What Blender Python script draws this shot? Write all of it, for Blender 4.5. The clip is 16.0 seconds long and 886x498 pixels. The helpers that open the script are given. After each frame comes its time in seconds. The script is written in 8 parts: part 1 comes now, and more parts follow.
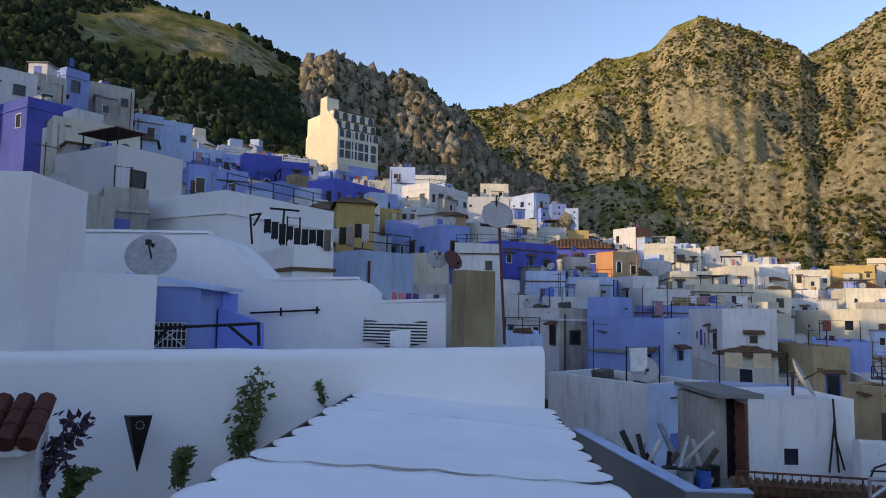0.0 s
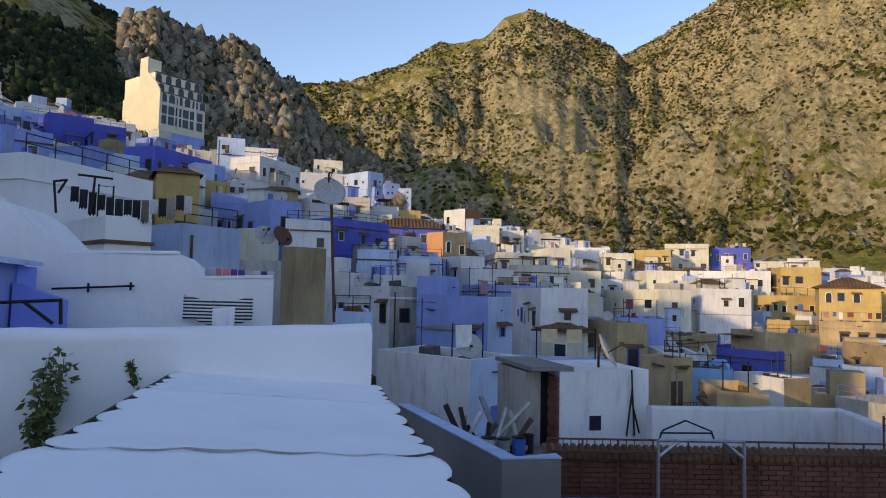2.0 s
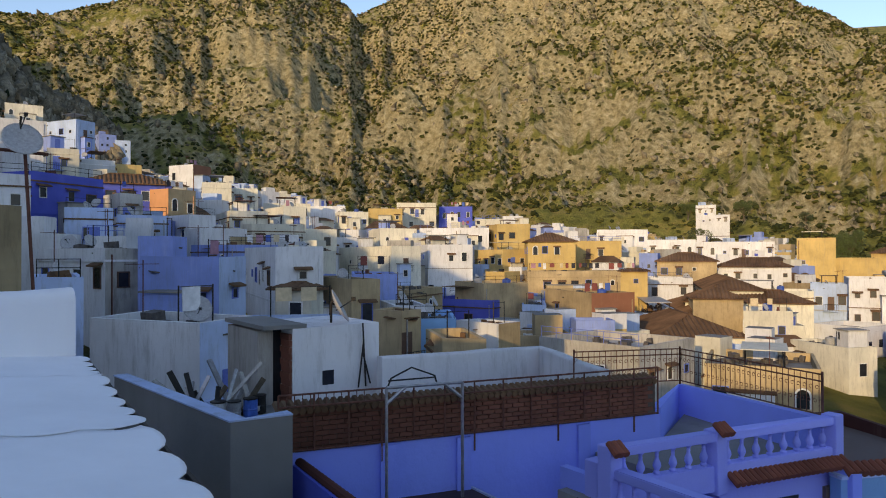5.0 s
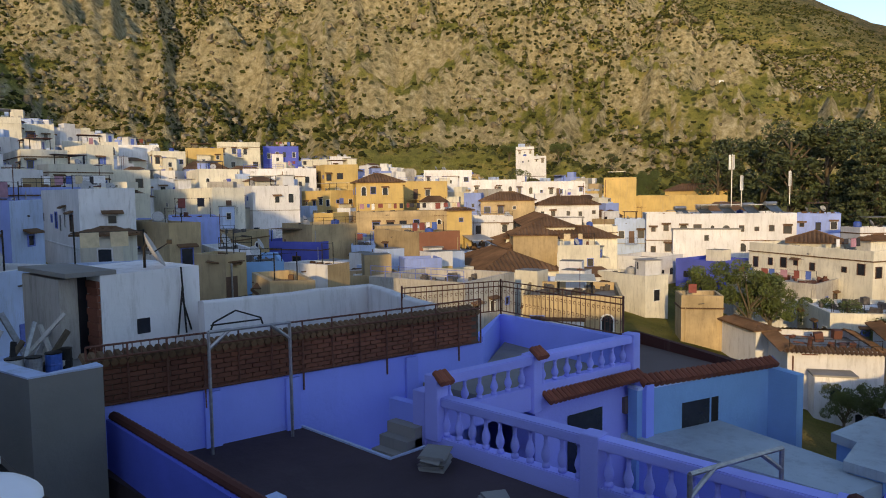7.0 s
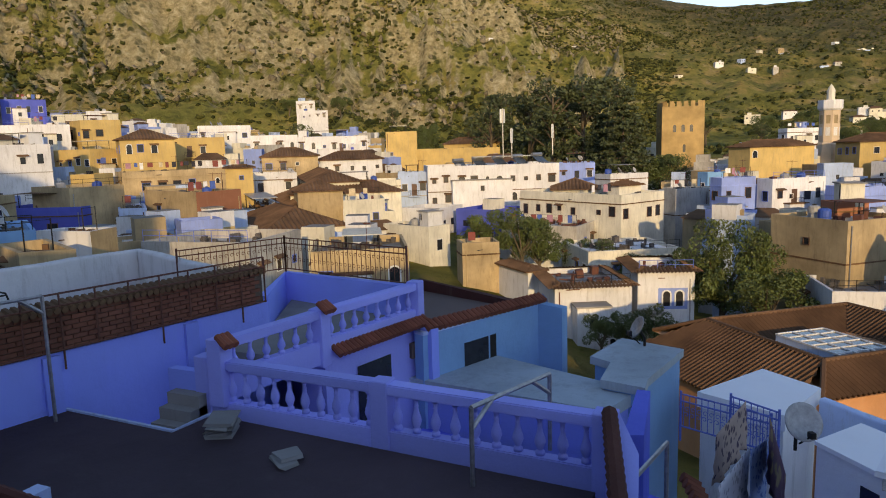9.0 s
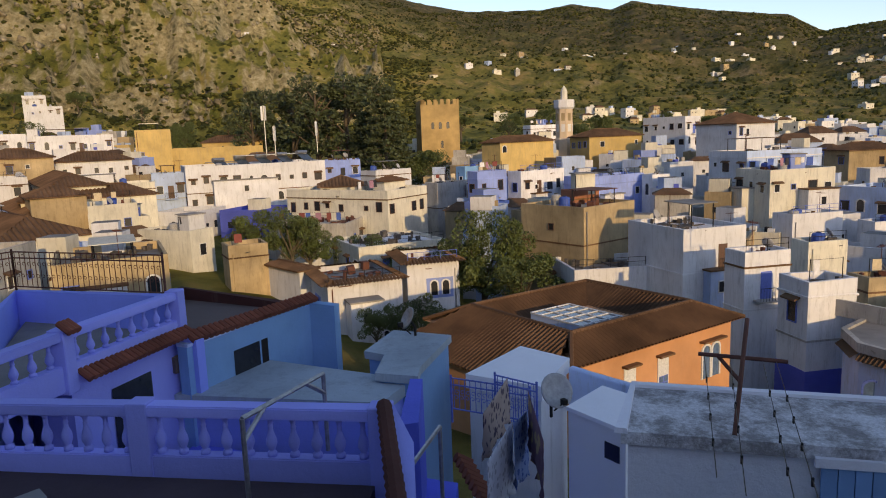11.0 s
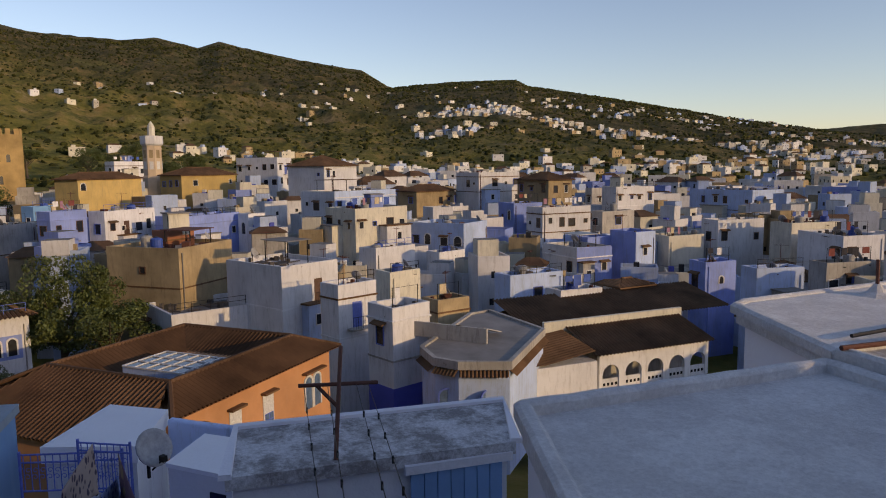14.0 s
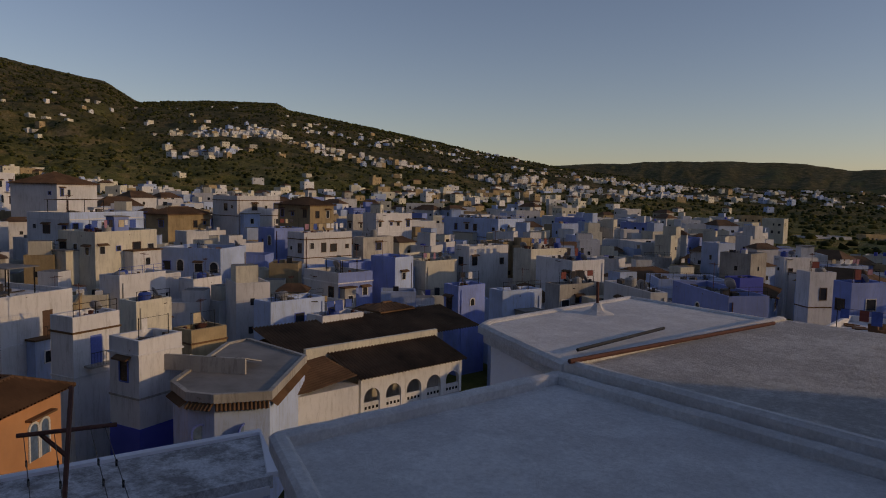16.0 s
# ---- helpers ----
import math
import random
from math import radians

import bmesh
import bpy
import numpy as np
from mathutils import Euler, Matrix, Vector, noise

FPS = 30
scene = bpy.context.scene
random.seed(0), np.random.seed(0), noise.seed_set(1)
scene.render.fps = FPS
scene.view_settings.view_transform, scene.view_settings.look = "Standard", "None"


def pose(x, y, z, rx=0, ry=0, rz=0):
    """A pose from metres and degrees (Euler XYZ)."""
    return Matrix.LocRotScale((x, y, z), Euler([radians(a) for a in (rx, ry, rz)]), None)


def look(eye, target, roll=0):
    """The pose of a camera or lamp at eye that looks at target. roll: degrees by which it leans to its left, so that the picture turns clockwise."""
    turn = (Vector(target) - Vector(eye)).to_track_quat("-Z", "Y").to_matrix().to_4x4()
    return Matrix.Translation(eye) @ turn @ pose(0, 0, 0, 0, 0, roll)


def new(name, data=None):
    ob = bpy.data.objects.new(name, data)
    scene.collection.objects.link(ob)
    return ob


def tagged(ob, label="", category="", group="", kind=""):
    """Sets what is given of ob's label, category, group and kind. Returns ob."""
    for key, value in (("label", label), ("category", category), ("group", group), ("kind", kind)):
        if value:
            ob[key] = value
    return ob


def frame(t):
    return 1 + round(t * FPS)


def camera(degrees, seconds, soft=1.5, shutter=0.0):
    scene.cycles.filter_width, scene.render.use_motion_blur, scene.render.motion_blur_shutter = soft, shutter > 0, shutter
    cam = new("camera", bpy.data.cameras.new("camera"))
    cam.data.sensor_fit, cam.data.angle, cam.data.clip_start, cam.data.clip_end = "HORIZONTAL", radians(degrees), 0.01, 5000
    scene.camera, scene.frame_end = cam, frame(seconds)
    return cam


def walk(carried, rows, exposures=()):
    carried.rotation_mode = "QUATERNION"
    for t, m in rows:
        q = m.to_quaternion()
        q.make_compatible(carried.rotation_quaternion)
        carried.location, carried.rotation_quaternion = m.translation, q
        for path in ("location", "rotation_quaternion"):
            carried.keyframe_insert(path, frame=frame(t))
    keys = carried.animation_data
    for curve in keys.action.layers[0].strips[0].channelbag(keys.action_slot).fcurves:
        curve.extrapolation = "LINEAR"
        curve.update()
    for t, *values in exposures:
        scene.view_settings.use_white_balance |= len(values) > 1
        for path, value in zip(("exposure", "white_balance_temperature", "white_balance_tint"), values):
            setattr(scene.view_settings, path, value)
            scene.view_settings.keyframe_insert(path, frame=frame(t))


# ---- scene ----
cam = camera(64.36, 16.0, soft=1.0)
EYE = 20.0
# seconds, x, y, z over the eye's height, yaw, pitch, roll
ROWS = [
    (0.0, -0.000, 0.000, 0.000, 0.00, 5.14, -0.92),
    (0.5, 0.006, 0.000, 0.003, -3.18, 4.86, -1.33),
    (1.0, 0.013, 0.007, 0.005, -6.63, 4.49, -1.46),
    (1.5, 0.026, 0.016, -0.002, -10.21, 4.04, -1.34),
    (2.0, 0.037, 0.020, -0.010, -13.62, 3.63, -1.24),
    (2.5, 0.055, 0.026, -0.014, -16.94, 3.29, -1.26),
    (3.0, 0.071, 0.025, -0.016, -20.53, 2.99, -1.29),
    (3.5, 0.087, 0.037, -0.024, -24.29, 2.64, -1.10),
    (4.0, 0.115, 0.050, -0.027, -28.04, 2.10, -0.60),
    (6.5, 0.243, 0.121, -0.107, -44.71, -3.00, 0.55),
    (7.0, 0.262, 0.122, -0.121, -48.63, -4.39, 0.70),
    (7.5, 0.292, 0.123, -0.143, -53.25, -5.70, 1.05),
    (8.0, 0.326, 0.116, -0.161, -58.08, -6.82, 1.40),
    (10.5, 0.441, 0.085, -0.181, -78.73, -9.15, 1.91),
    (11.0, 0.476, 0.072, -0.187, -84.77, -9.16, 2.15),
    (11.5, 0.508, 0.058, -0.194, -91.29, -8.88, 2.14),
    (12.0, 0.542, 0.045, -0.205, -97.62, -8.38, 1.86),
    (12.5, 0.560, 0.036, -0.212, -103.21, -7.85, 1.55),
    (13.0, 0.564, 0.037, -0.212, -108.09, -7.42, 1.25),
    (13.5, 0.578, 0.021, -0.221, -112.42, -7.07, 0.97),
    (14.0, 0.580, 0.009, -0.227, -116.65, -6.76, 0.63),
    (14.5, 0.579, 0.003, -0.228, -121.28, -6.42, 0.29),
    (15.0, 0.570, -0.006, -0.226, -126.00, -5.94, -0.05),
    (15.5, 0.562, -0.009, -0.221, -130.86, -5.30, -0.65),
    (16.0, 0.571, -0.027, -0.222, -135.76, -4.61, -1.11),
]
# seconds, stops, kelvin, tint
EXPOSURES = [(0.0, 1.08, 7400, 24), (4.0, 1.0, 7600, 20), (8.0, 1.05, 7900, 19), (12.5, 0.64, 7900, 26), (14.5, 0.15, 7950, 29), (16.0, -0.55, 7900, 30)]
walk(cam, [(t, pose(x, y, EYE + z, 90 + pitch, roll, yaw)) for t, x, y, z, yaw, pitch, roll in ROWS], EXPOSURES)

# ---- sky and sun ----
SUN_AZ, SUN_EL = -121.0, 11.5          # degrees clockwise from +y, and over the horizon
world = bpy.data.worlds.new("evening_sky")
scene.world = world
world.use_nodes = True
wn = world.node_tree
sky = wn.nodes.new("ShaderNodeTexSky")
sky.sky_type, sky.sun_disc = "NISHITA", False
sky.sun_elevation, sky.sun_rotation = radians(SUN_EL), radians(SUN_AZ)
sky.altitude, sky.air_density, sky.dust_density, sky.ozone_density = 600, 1.0, 0.6, 2.6
wn.nodes["Background"].inputs["Strength"].default_value = 0.15
wn.links.new(sky.outputs[0], wn.nodes["Background"].inputs["Color"])
sun_data = bpy.data.lights.new("sun", "SUN")
sun_data.energy, sun_data.angle, sun_data.color = 1.55, radians(0.6), (1.0, 0.80, 0.43)
sun = new("sun", sun_data)
_a, _e = radians(SUN_AZ), radians(SUN_EL)
to_sun = Vector((math.sin(_a) * math.cos(_e), math.cos(_a) * math.cos(_e), math.sin(_e)))
sun.matrix_world = look((0, 0, 300), Vector((0, 0, 300)) - to_sun)


# ---- materials ----
def nodes_of(name):
    m = bpy.data.materials.new(name)
    m.use_nodes = True
    t = m.node_tree
    return m, t, t.nodes["Principled BSDF"]


def noise_node(t, scale, detail=6.0, rough=0.6, coord=None):
    n = t.nodes.new("ShaderNodeTexNoise")
    n.inputs["Scale"].default_value, n.inputs["Detail"].default_value, n.inputs["Roughness"].default_value = scale, detail, rough
    if coord:
        t.links.new(coord, n.inputs["Vector"])
    return n


def ramp(t, fac, stops):
    r = t.nodes.new("ShaderNodeValToRGB")
    e = r.color_ramp.elements
    while len(e) < len(stops):
        e.new(0.5)
    for k, (p, c) in zip(e, stops):
        k.position, k.color = p, (*c, 1.0)
    t.links.new(fac, r.inputs["Fac"])
    return r.outputs["Color"]


def mix(t, fac, a, b, mode="MIX"):
    n = t.nodes.new("ShaderNodeMix")
    n.data_type, n.blend_type = "RGBA", mode
    for v, i in ((fac, 0), (a, 6), (b, 7)):
        if isinstance(v, (int, float)):
            n.inputs[i].default_value = v
        elif isinstance(v, tuple):
            n.inputs[i].default_value = (*v, 1.0)
        else:
            t.links.new(v, n.inputs[i])
    return n.outputs[2]


def bump(t, height, strength, distance):
    b = t.nodes.new("ShaderNodeBump")
    b.inputs["Strength"].default_value, b.inputs["Distance"].default_value = strength, distance
    t.links.new(height, b.inputs["Height"])
    return b.outputs["Normal"]


def world_coord(t):
    g = t.nodes.new("ShaderNodeNewGeometry")
    return g.outputs["Position"]


def plaster(name, colour, worn=(0.42, 0.38, 0.33), wear=0.35, vary=0.12, rough=0.85, relief=0.35, grain=6.0, grime=0.0):
    """Hand-laid limewash: broad patches, streaks down the wall, worn spots of bare render, fine grain."""
    m, t, b = nodes_of(name)
    pos = world_coord(t)
    info = t.nodes.new("ShaderNodeObjectInfo")
    big = noise_node(t, 0.35, 4, 0.6, pos)
    dark = tuple(c * (1 - vary * 1.6) for c in colour)
    light = tuple(min(1.0, c * (1 + vary)) for c in colour)
    base = ramp(t, big.outputs["Fac"], [(0.3, dark), (0.7, light)])
    hue = t.nodes.new("ShaderNodeHueSaturation")
    mr = t.nodes.new("ShaderNodeMapRange")
    mr.inputs[3].default_value, mr.inputs[4].default_value = 0.86, 1.1
    t.links.new(info.outputs["Random"], mr.inputs[0])
    t.links.new(mr.outputs[0], hue.inputs["Value"])
    t.links.new(base, hue.inputs["Color"])
    base = hue.outputs["Color"]
    mp = t.nodes.new("ShaderNodeMapping")
    mp.inputs["Scale"].default_value = (1.6, 1.6, 0.18)
    t.links.new(pos, mp.inputs["Vector"])
    streak = noise_node(t, 1.0, 8, 0.7, mp.outputs[0])
    sf = ramp(t, streak.outputs["Fac"], [(0.56, (0, 0, 0)), (0.80, (wear, wear, wear))])
    base = mix(t, sf, base, worn)
    spots = noise_node(t, 0.9, 10, 0.75, pos)
    pf = ramp(t, spots.outputs["Fac"], [(0.66, (0, 0, 0)), (0.69, (wear * 1.4, wear * 1.4, wear * 1.4))])
    base = mix(t, pf, base, worn)
    if grime:
        mp2 = t.nodes.new("ShaderNodeMapping")
        mp2.inputs["Scale"].default_value = (3.2, 3.2, 0.5)
        t.links.new(pos, mp2.inputs["Vector"])
        drip = noise_node(t, 1.0, 10, 0.8, mp2.outputs[0])
        gf = ramp(t, drip.outputs["Fac"], [(0.50, (0, 0, 0)), (0.66, (grime, grime, grime))])
        base = mix(t, gf, base, tuple(c * 0.35 + 0.02 for c in worn))
    t.links.new(base, b.inputs["Base Color"])
    b.inputs["Roughness"].default_value = rough
    b.inputs["Specular IOR Level"].default_value = 0.2
    fine = noise_node(t, grain, 8, 0.65, pos)
    t.links.new(bump(t, fine.outputs["Fac"], relief, 0.04), b.inputs["Normal"])
    return m


def plain(name, colour, rough=0.6, metal=0.0, scale=12.0, vary=0.25, bumps=0.1):
    m, t, b = nodes_of(name)
    pos = world_coord(t)
    n = noise_node(t, scale, 6, 0.65, pos)
    t.links.new(ramp(t, n.outputs["Fac"], [(0.3, tuple(c * (1 - vary) for c in colour)), (0.7, tuple(min(1, c * (1 + vary)) for c in colour))]), b.inputs["Base Color"])
    b.inputs["Roughness"].default_value, b.inputs["Metallic"].default_value = rough, metal
    if bumps:
        t.links.new(bump(t, n.outputs["Fac"], bumps, 0.02), b.inputs["Normal"])
    return m


MATS = {
    "W": plaster("white_limewash", (0.70, 0.705, 0.73), wear=0.3, vary=0.09, grime=0.38),
    "S": plaster("smooth_limewash", (0.80, 0.80, 0.83), wear=0.1, vary=0.05, grime=0.08),
    "C": plaster("cream_limewash", (0.68, 0.65, 0.55), wear=0.4, grime=0.42),
    "B": plaster("blue_limewash", (0.25, 0.34, 0.70), worn=(0.5, 0.55, 0.7), wear=0.4, grime=0.45),
    "D": plaster("deep_blue_limewash", (0.09, 0.12, 0.52), worn=(0.2, 0.24, 0.5), wear=0.25),
    "L": plaster("pale_blue_limewash", (0.44, 0.56, 0.80), worn=(0.6, 0.62, 0.66), wear=0.45, grime=0.5),
    "O": plaster("ochre_plaster", (0.56, 0.40, 0.16), wear=0.3, grime=0.3),
    "G": plaster("bare_grey_render", (0.46, 0.44, 0.41), worn=(0.16, 0.14, 0.12), wear=0.55, vary=0.2, grime=0.5),
    "T": plaster("tan_rubble", (0.42, 0.32, 0.19), worn=(0.24, 0.17, 0.1), wear=0.5, vary=0.22, grime=0.4),
    "P": plaster("orange_plaster", (0.60, 0.30, 0.15), wear=0.15),
    "R": plaster("red_brickwork", (0.30, 0.13, 0.08), worn=(0.4, 0.3, 0.2), wear=0.3),
    "V": plaster("vivid_blue_paint", (0.24, 0.33, 0.88), worn=(0.2, 0.22, 0.6), wear=0.15, vary=0.06),
    "N": plaster("navy_blue_paint", (0.10, 0.15, 0.68), worn=(0.09, 0.12, 0.45), wear=0.15),
    "Q": plaster("turquoise_paint", (0.20, 0.42, 0.72), worn=(0.4, 0.55, 0.7), wear=0.2),
}
# window glass, and the painted shade inside open doorways, holes and arches
GLASS_AND_SHADE = plain("dark_glass_and_opening_shade", (0.02, 0.022, 0.028), 0.25, 0, 3, 0.3, 0)
FRAME_WHITE = plain("white_window_frame", (0.62, 0.62, 0.62), 0.6)
FRAME_BLUE = plain("blue_window_frame", (0.10, 0.16, 0.5), 0.6)
FRAME_BROWN = plain("brown_window_frame", (0.10, 0.05, 0.03), 0.6)
ROOF_GREY = plaster("screed_roof", (0.25, 0.24, 0.23), worn=(0.12, 0.10, 0.085), wear=0.5, vary=0.2)
TILE = plaster("terracotta_tile", (0.24, 0.10, 0.05), worn=(0.12, 0.07, 0.04), wear=0.5, vary=0.3)
TILE_OLD = plaster("old_brown_tile", (0.16, 0.09, 0.05), worn=(0.2, 0.16, 0.1), wear=0.4, vary=0.3)
IRON = plain("dark_iron", (0.025, 0.022, 0.02), 0.55, 0.6)
RUST = plain("rusty_iron", (0.13, 0.05, 0.035), 0.8, 0.2)
STEEL = plain("galvanised_steel", (0.35, 0.35, 0.36), 0.45, 0.8)
LITTER_DARK = plain("roof_litter", (0.09, 0.08, 0.075), 0.9, 0, 3.0, 0.6, 0.2)
LEAF = plain("green_leaf", (0.075, 0.10, 0.025), 0.6, 0, 0.6, 0.5, 0)
LEAF_DARK = plain("dark_green_needle", (0.05, 0.066, 0.024), 0.7, 0, 0.6, 0.5, 0)
BARK = plain("bark", (0.10, 0.075, 0.05), 0.9, 0, 8, 0.4, 0.5)
DISH = plain("dish_grey", (0.36, 0.36, 0.37), 0.5)


def hillside():
    """Limestone mountain: pale rock on steep ground, ochre soil, dry grass and dark scrub."""
    m, t, b = nodes_of("hillside")
    g = t.nodes.new("ShaderNodeNewGeometry")
    pos = g.outputs["Position"]
    sep = t.nodes.new("ShaderNodeSeparateXYZ")
    t.links.new(g.outputs["Normal"], sep.inputs[0])
    broad = noise_node(t, 0.006, 6, 0.6, pos)
    mid = noise_node(t, 0.035, 8, 0.7, pos)
    fine = noise_node(t, 0.22, 8, 0.75, pos)
    grass = ramp(t, mid.outputs["Fac"], [(0.36, (0.11, 0.12, 0.028)), (0.50, (0.25, 0.235, 0.06)), (0.66, (0.44, 0.31, 0.11))])
    rock = ramp(t, fine.outputs["Fac"], [(0.3, (0.10, 0.088, 0.05)), (0.5, (0.36, 0.305, 0.17)), (0.70, (0.62, 0.55, 0.38))])
    add = t.nodes.new("ShaderNodeMath")
    add.operation = "MULTIPLY_ADD"
    t.links.new(sep.outputs[2], add.inputs[0])
    add.inputs[1].default_value = -1.1
    t.links.new(mid.outputs["Fac"], add.inputs[2])
    add2 = t.nodes.new("ShaderNodeMath")
    add2.operation = "MULTIPLY_ADD"
    t.links.new(broad.outputs["Fac"], add2.inputs[0])
    add2.inputs[1].default_value = 0.9
    t.links.new(add.outputs[0], add2.inputs[2])
    rf = ramp(t, add2.outputs[0], [(0.03, (0, 0, 0)), (0.16, (1, 1, 1))])
    # the valley to the east is greener and less rocky
    east = t.nodes.new("ShaderNodeSeparateXYZ")
    t.links.new(pos, east.inputs[0])
    ey = t.nodes.new("ShaderNodeMath")
    ey.operation = "MULTIPLY_ADD"
    t.links.new(east.outputs[1], ey.inputs[0])
    ey.inputs[1].default_value = -1.6
    t.links.new(east.outputs[0], ey.inputs[2])
    er = t.nodes.new("ShaderNodeMapRange")
    er.inputs[1].default_value, er.inputs[2].default_value = 350.0, 1500.0
    t.links.new(ey.outputs[0], er.inputs[0])
    grove = ramp(t, mid.outputs["Fac"], [(0.36, (0.045, 0.048, 0.022)), (0.52, (0.105, 0.092, 0.044)), (0.66, (0.21, 0.15, 0.08))])
    field = ramp(t, broad.outputs["Fac"], [(0.56, (0, 0, 0)), (0.66, (1, 1, 1))])
    grove = mix(t, field, grove, (0.13, 0.125, 0.05))
    col = mix(t, er.outputs[0], mix(t, rf, grass, rock), grove)
    v = t.nodes.new("ShaderNodeTexVoronoi")
    v.inputs["Scale"].default_value = 0.16
    t.links.new(pos, v.inputs["Vector"])
    sf = ramp(t, v.outputs["Distance"], [(0.25, (1, 1, 1)), (0.42, (0, 0, 0))])
    dn = noise_node(t, 0.02, 5, 0.65, pos)
    df = ramp(t, dn.outputs["Fac"], [(0.40, (0, 0, 0)), (0.58, (0.9, 0.9, 0.9))])
    col = mix(t, mix(t, 1.0, sf, df, "MULTIPLY"), col, (0.04, 0.05, 0.018))
    t.links.new(col, b.inputs["Base Color"])
    b.inputs["Roughness"].default_value, b.inputs["Specular IOR Level"].default_value = 0.95, 0.1
    t.links.new(bump(t, fine.outputs["Fac"], 1.0, 4.0), b.inputs["Normal"])
    return m


HILL = hillside()


# ---- building helpers ----
def add_box(bm, x0, y0, z0, x1, y1, z1, m=None):
    vs = [bm.verts.new(p) for p in ((x0, y0, z0), (x1, y0, z0), (x1, y1, z0), (x0, y1, z0), (x0, y0, z1), (x1, y0, z1), (x1, y1, z1), (x0, y1, z1))]
    if m is not None:
        for v in vs:
            v.co = m @ v.co
    for f in ((3, 2, 1, 0), (4, 5, 6, 7), (0, 1, 5, 4), (1, 2, 6, 5), (2, 3, 7, 6), (3, 0, 4, 7)):
        bm.faces.new([vs[i] for i in f])
    return vs


def add_rod(bm, p, q, r, sides=6, r2=None):
    p, q = Vector(p), Vector(q)
    r2 = r if r2 is None else r2
    axis = (q - p)
    quat = axis.to_track_quat("Z", "Y")
    rings = []
    for c, rr in ((p, r), (q, r2)):
        rings.append([bm.verts.new(c + quat @ Vector((rr * math.cos(2 * math.pi * k / sides), rr * math.sin(2 * math.pi * k / sides), 0))) for k in range(sides)])
    for k in range(sides):
        j = (k + 1) % sides
        bm.faces.new((rings[0][k], rings[0][j], rings[1][j], rings[1][k]))
    bm.faces.new(rings[0][::-1])
    bm.faces.new(rings[1])


def add_lathe(bm, profile, sides=8, m=None):
    """Turned solid round z; profile: (radius, height) from below."""
    rings = []
    for r, z in profile:
        ring = [Vector((r * math.cos(2 * math.pi * k / sides), r * math.sin(2 * math.pi * k / sides), z)) for k in range(sides)]
        rings.append([bm.verts.new(m @ p if m is not None else p) for p in ring])
    for a, b in zip(rings, rings[1:]):
        for k in range(sides):
            j = (k + 1) % sides
            bm.faces.new((a[k], a[j], b[j], b[k]))
    bm.faces.new(rings[0][::-1])
    bm.faces.new(rings[-1])


def finish(bm, name, material, smooth=False):
    me = bpy.data.meshes.new(name)
    bmesh.ops.recalc_face_normals(bm, faces=bm.faces[:])
    bm.to_mesh(me)
    bm.free()
    me.materials.append(material)
    if smooth:
        me.shade_smooth()
    return me


def part(name, bm, material, parent, label="", smooth=False, m=None):
    ob = new(name, bm if isinstance(bm, bpy.types.Mesh) else finish(bm, name, material, smooth))
    ob.parent = parent
    if m is not None:
        ob.matrix_local = m
    return tagged(ob, label)


def thing(name, m, label, category, group="", kind=""):
    ob = new(name)
    ob.matrix_basis = m
    ob.empty_display_size = 0.3
    return tagged(ob, label, category, group, kind)


# ---- the land ----
G_AZ = np.array([-180, -128, -60, -20, 10, 35, 60, 85, 110, 135, 170, 180])
G_R = np.array([0, 15, 40, 80, 150, 250, 350])
G_Z = np.array([
    [-4, -4, -8, -10, -10, -5, 0],
    # unseen slope towards the sun, kept low so that sunlight reaches the town
    [-3, -3, 0, 4, 10, 18, 26],
    [-3, -3, 4, 15, 36, 68, 104],
    [-5, -5, 0, 8, 24, 48, 78],
    [-8, -8, -6, -2, 6, 18, 30],
    [-9, -9, -9, -8, -4, 2, 8],
    [-9, -10, -12, -12, -10, -4, 2],
    [-9, -12, -16, -18, -13, -7, -4],
    [-9, -12, -18, -19, -14, -10, -8],
    [-9, -12, -18, -19, -16, -14, -12],
    [-6, -9, -15, -17, -17, -17, -17],
    [-4, -4, -8, -10, -10, -5, 0]], float)


def base_ground(az, r):
    az = (np.asarray(az) + 180) % 360 - 180
    i = np.clip(np.searchsorted(G_AZ, az, side="right") - 1, 0, len(G_AZ) - 2)
    u = (az - G_AZ[i]) / (G_AZ[i + 1] - G_AZ[i])
    u = u * u * (3 - 2 * u)
    j = np.clip(np.searchsorted(G_R, r, side="right") - 1, 0, len(G_R) - 2)
    v = np.clip((r - G_R[j]) / (G_R[j + 1] - G_R[j]), 0, 1)
    z = (G_Z[i, j] * (1 - u) + G_Z[i + 1, j] * u) * (1 - v) + (G_Z[i, j + 1] * (1 - u) + G_Z[i + 1, j + 1] * u) * v
    return EYE + z


_perm = np.random.RandomState(7).permutation(1024)


def value_noise(x, y):
    xi, yi = np.floor(x).astype(int), np.floor(y).astype(int)
    fx, fy = x - xi, y - yi
    fx, fy = fx * fx * (3 - 2 * fx), fy * fy * (3 - 2 * fy)

    def h(a, b):
        return _perm[(_perm[a % 1024] + b) % 1024] / 1023.0
    return (h(xi, yi) * (1 - fx) + h(xi + 1, yi) * fx) * (1 - fy) + (h(xi, yi + 1) * (1 - fx) + h(xi + 1, yi + 1) * fx) * fy


def fbm(x, y, octaves=5, ridged=False):
    s, a, tot = 0.0, 1.0, 0.0
    for k in range(octaves):
        n = value_noise(x * 2 ** k + 17.3 * k, y * 2 ** k + 5.1 * k)
        s = s + a * (1 - np.abs(2 * n - 1) if ridged else n)
        tot += a
        a *= 0.5
    return s / tot - 0.5


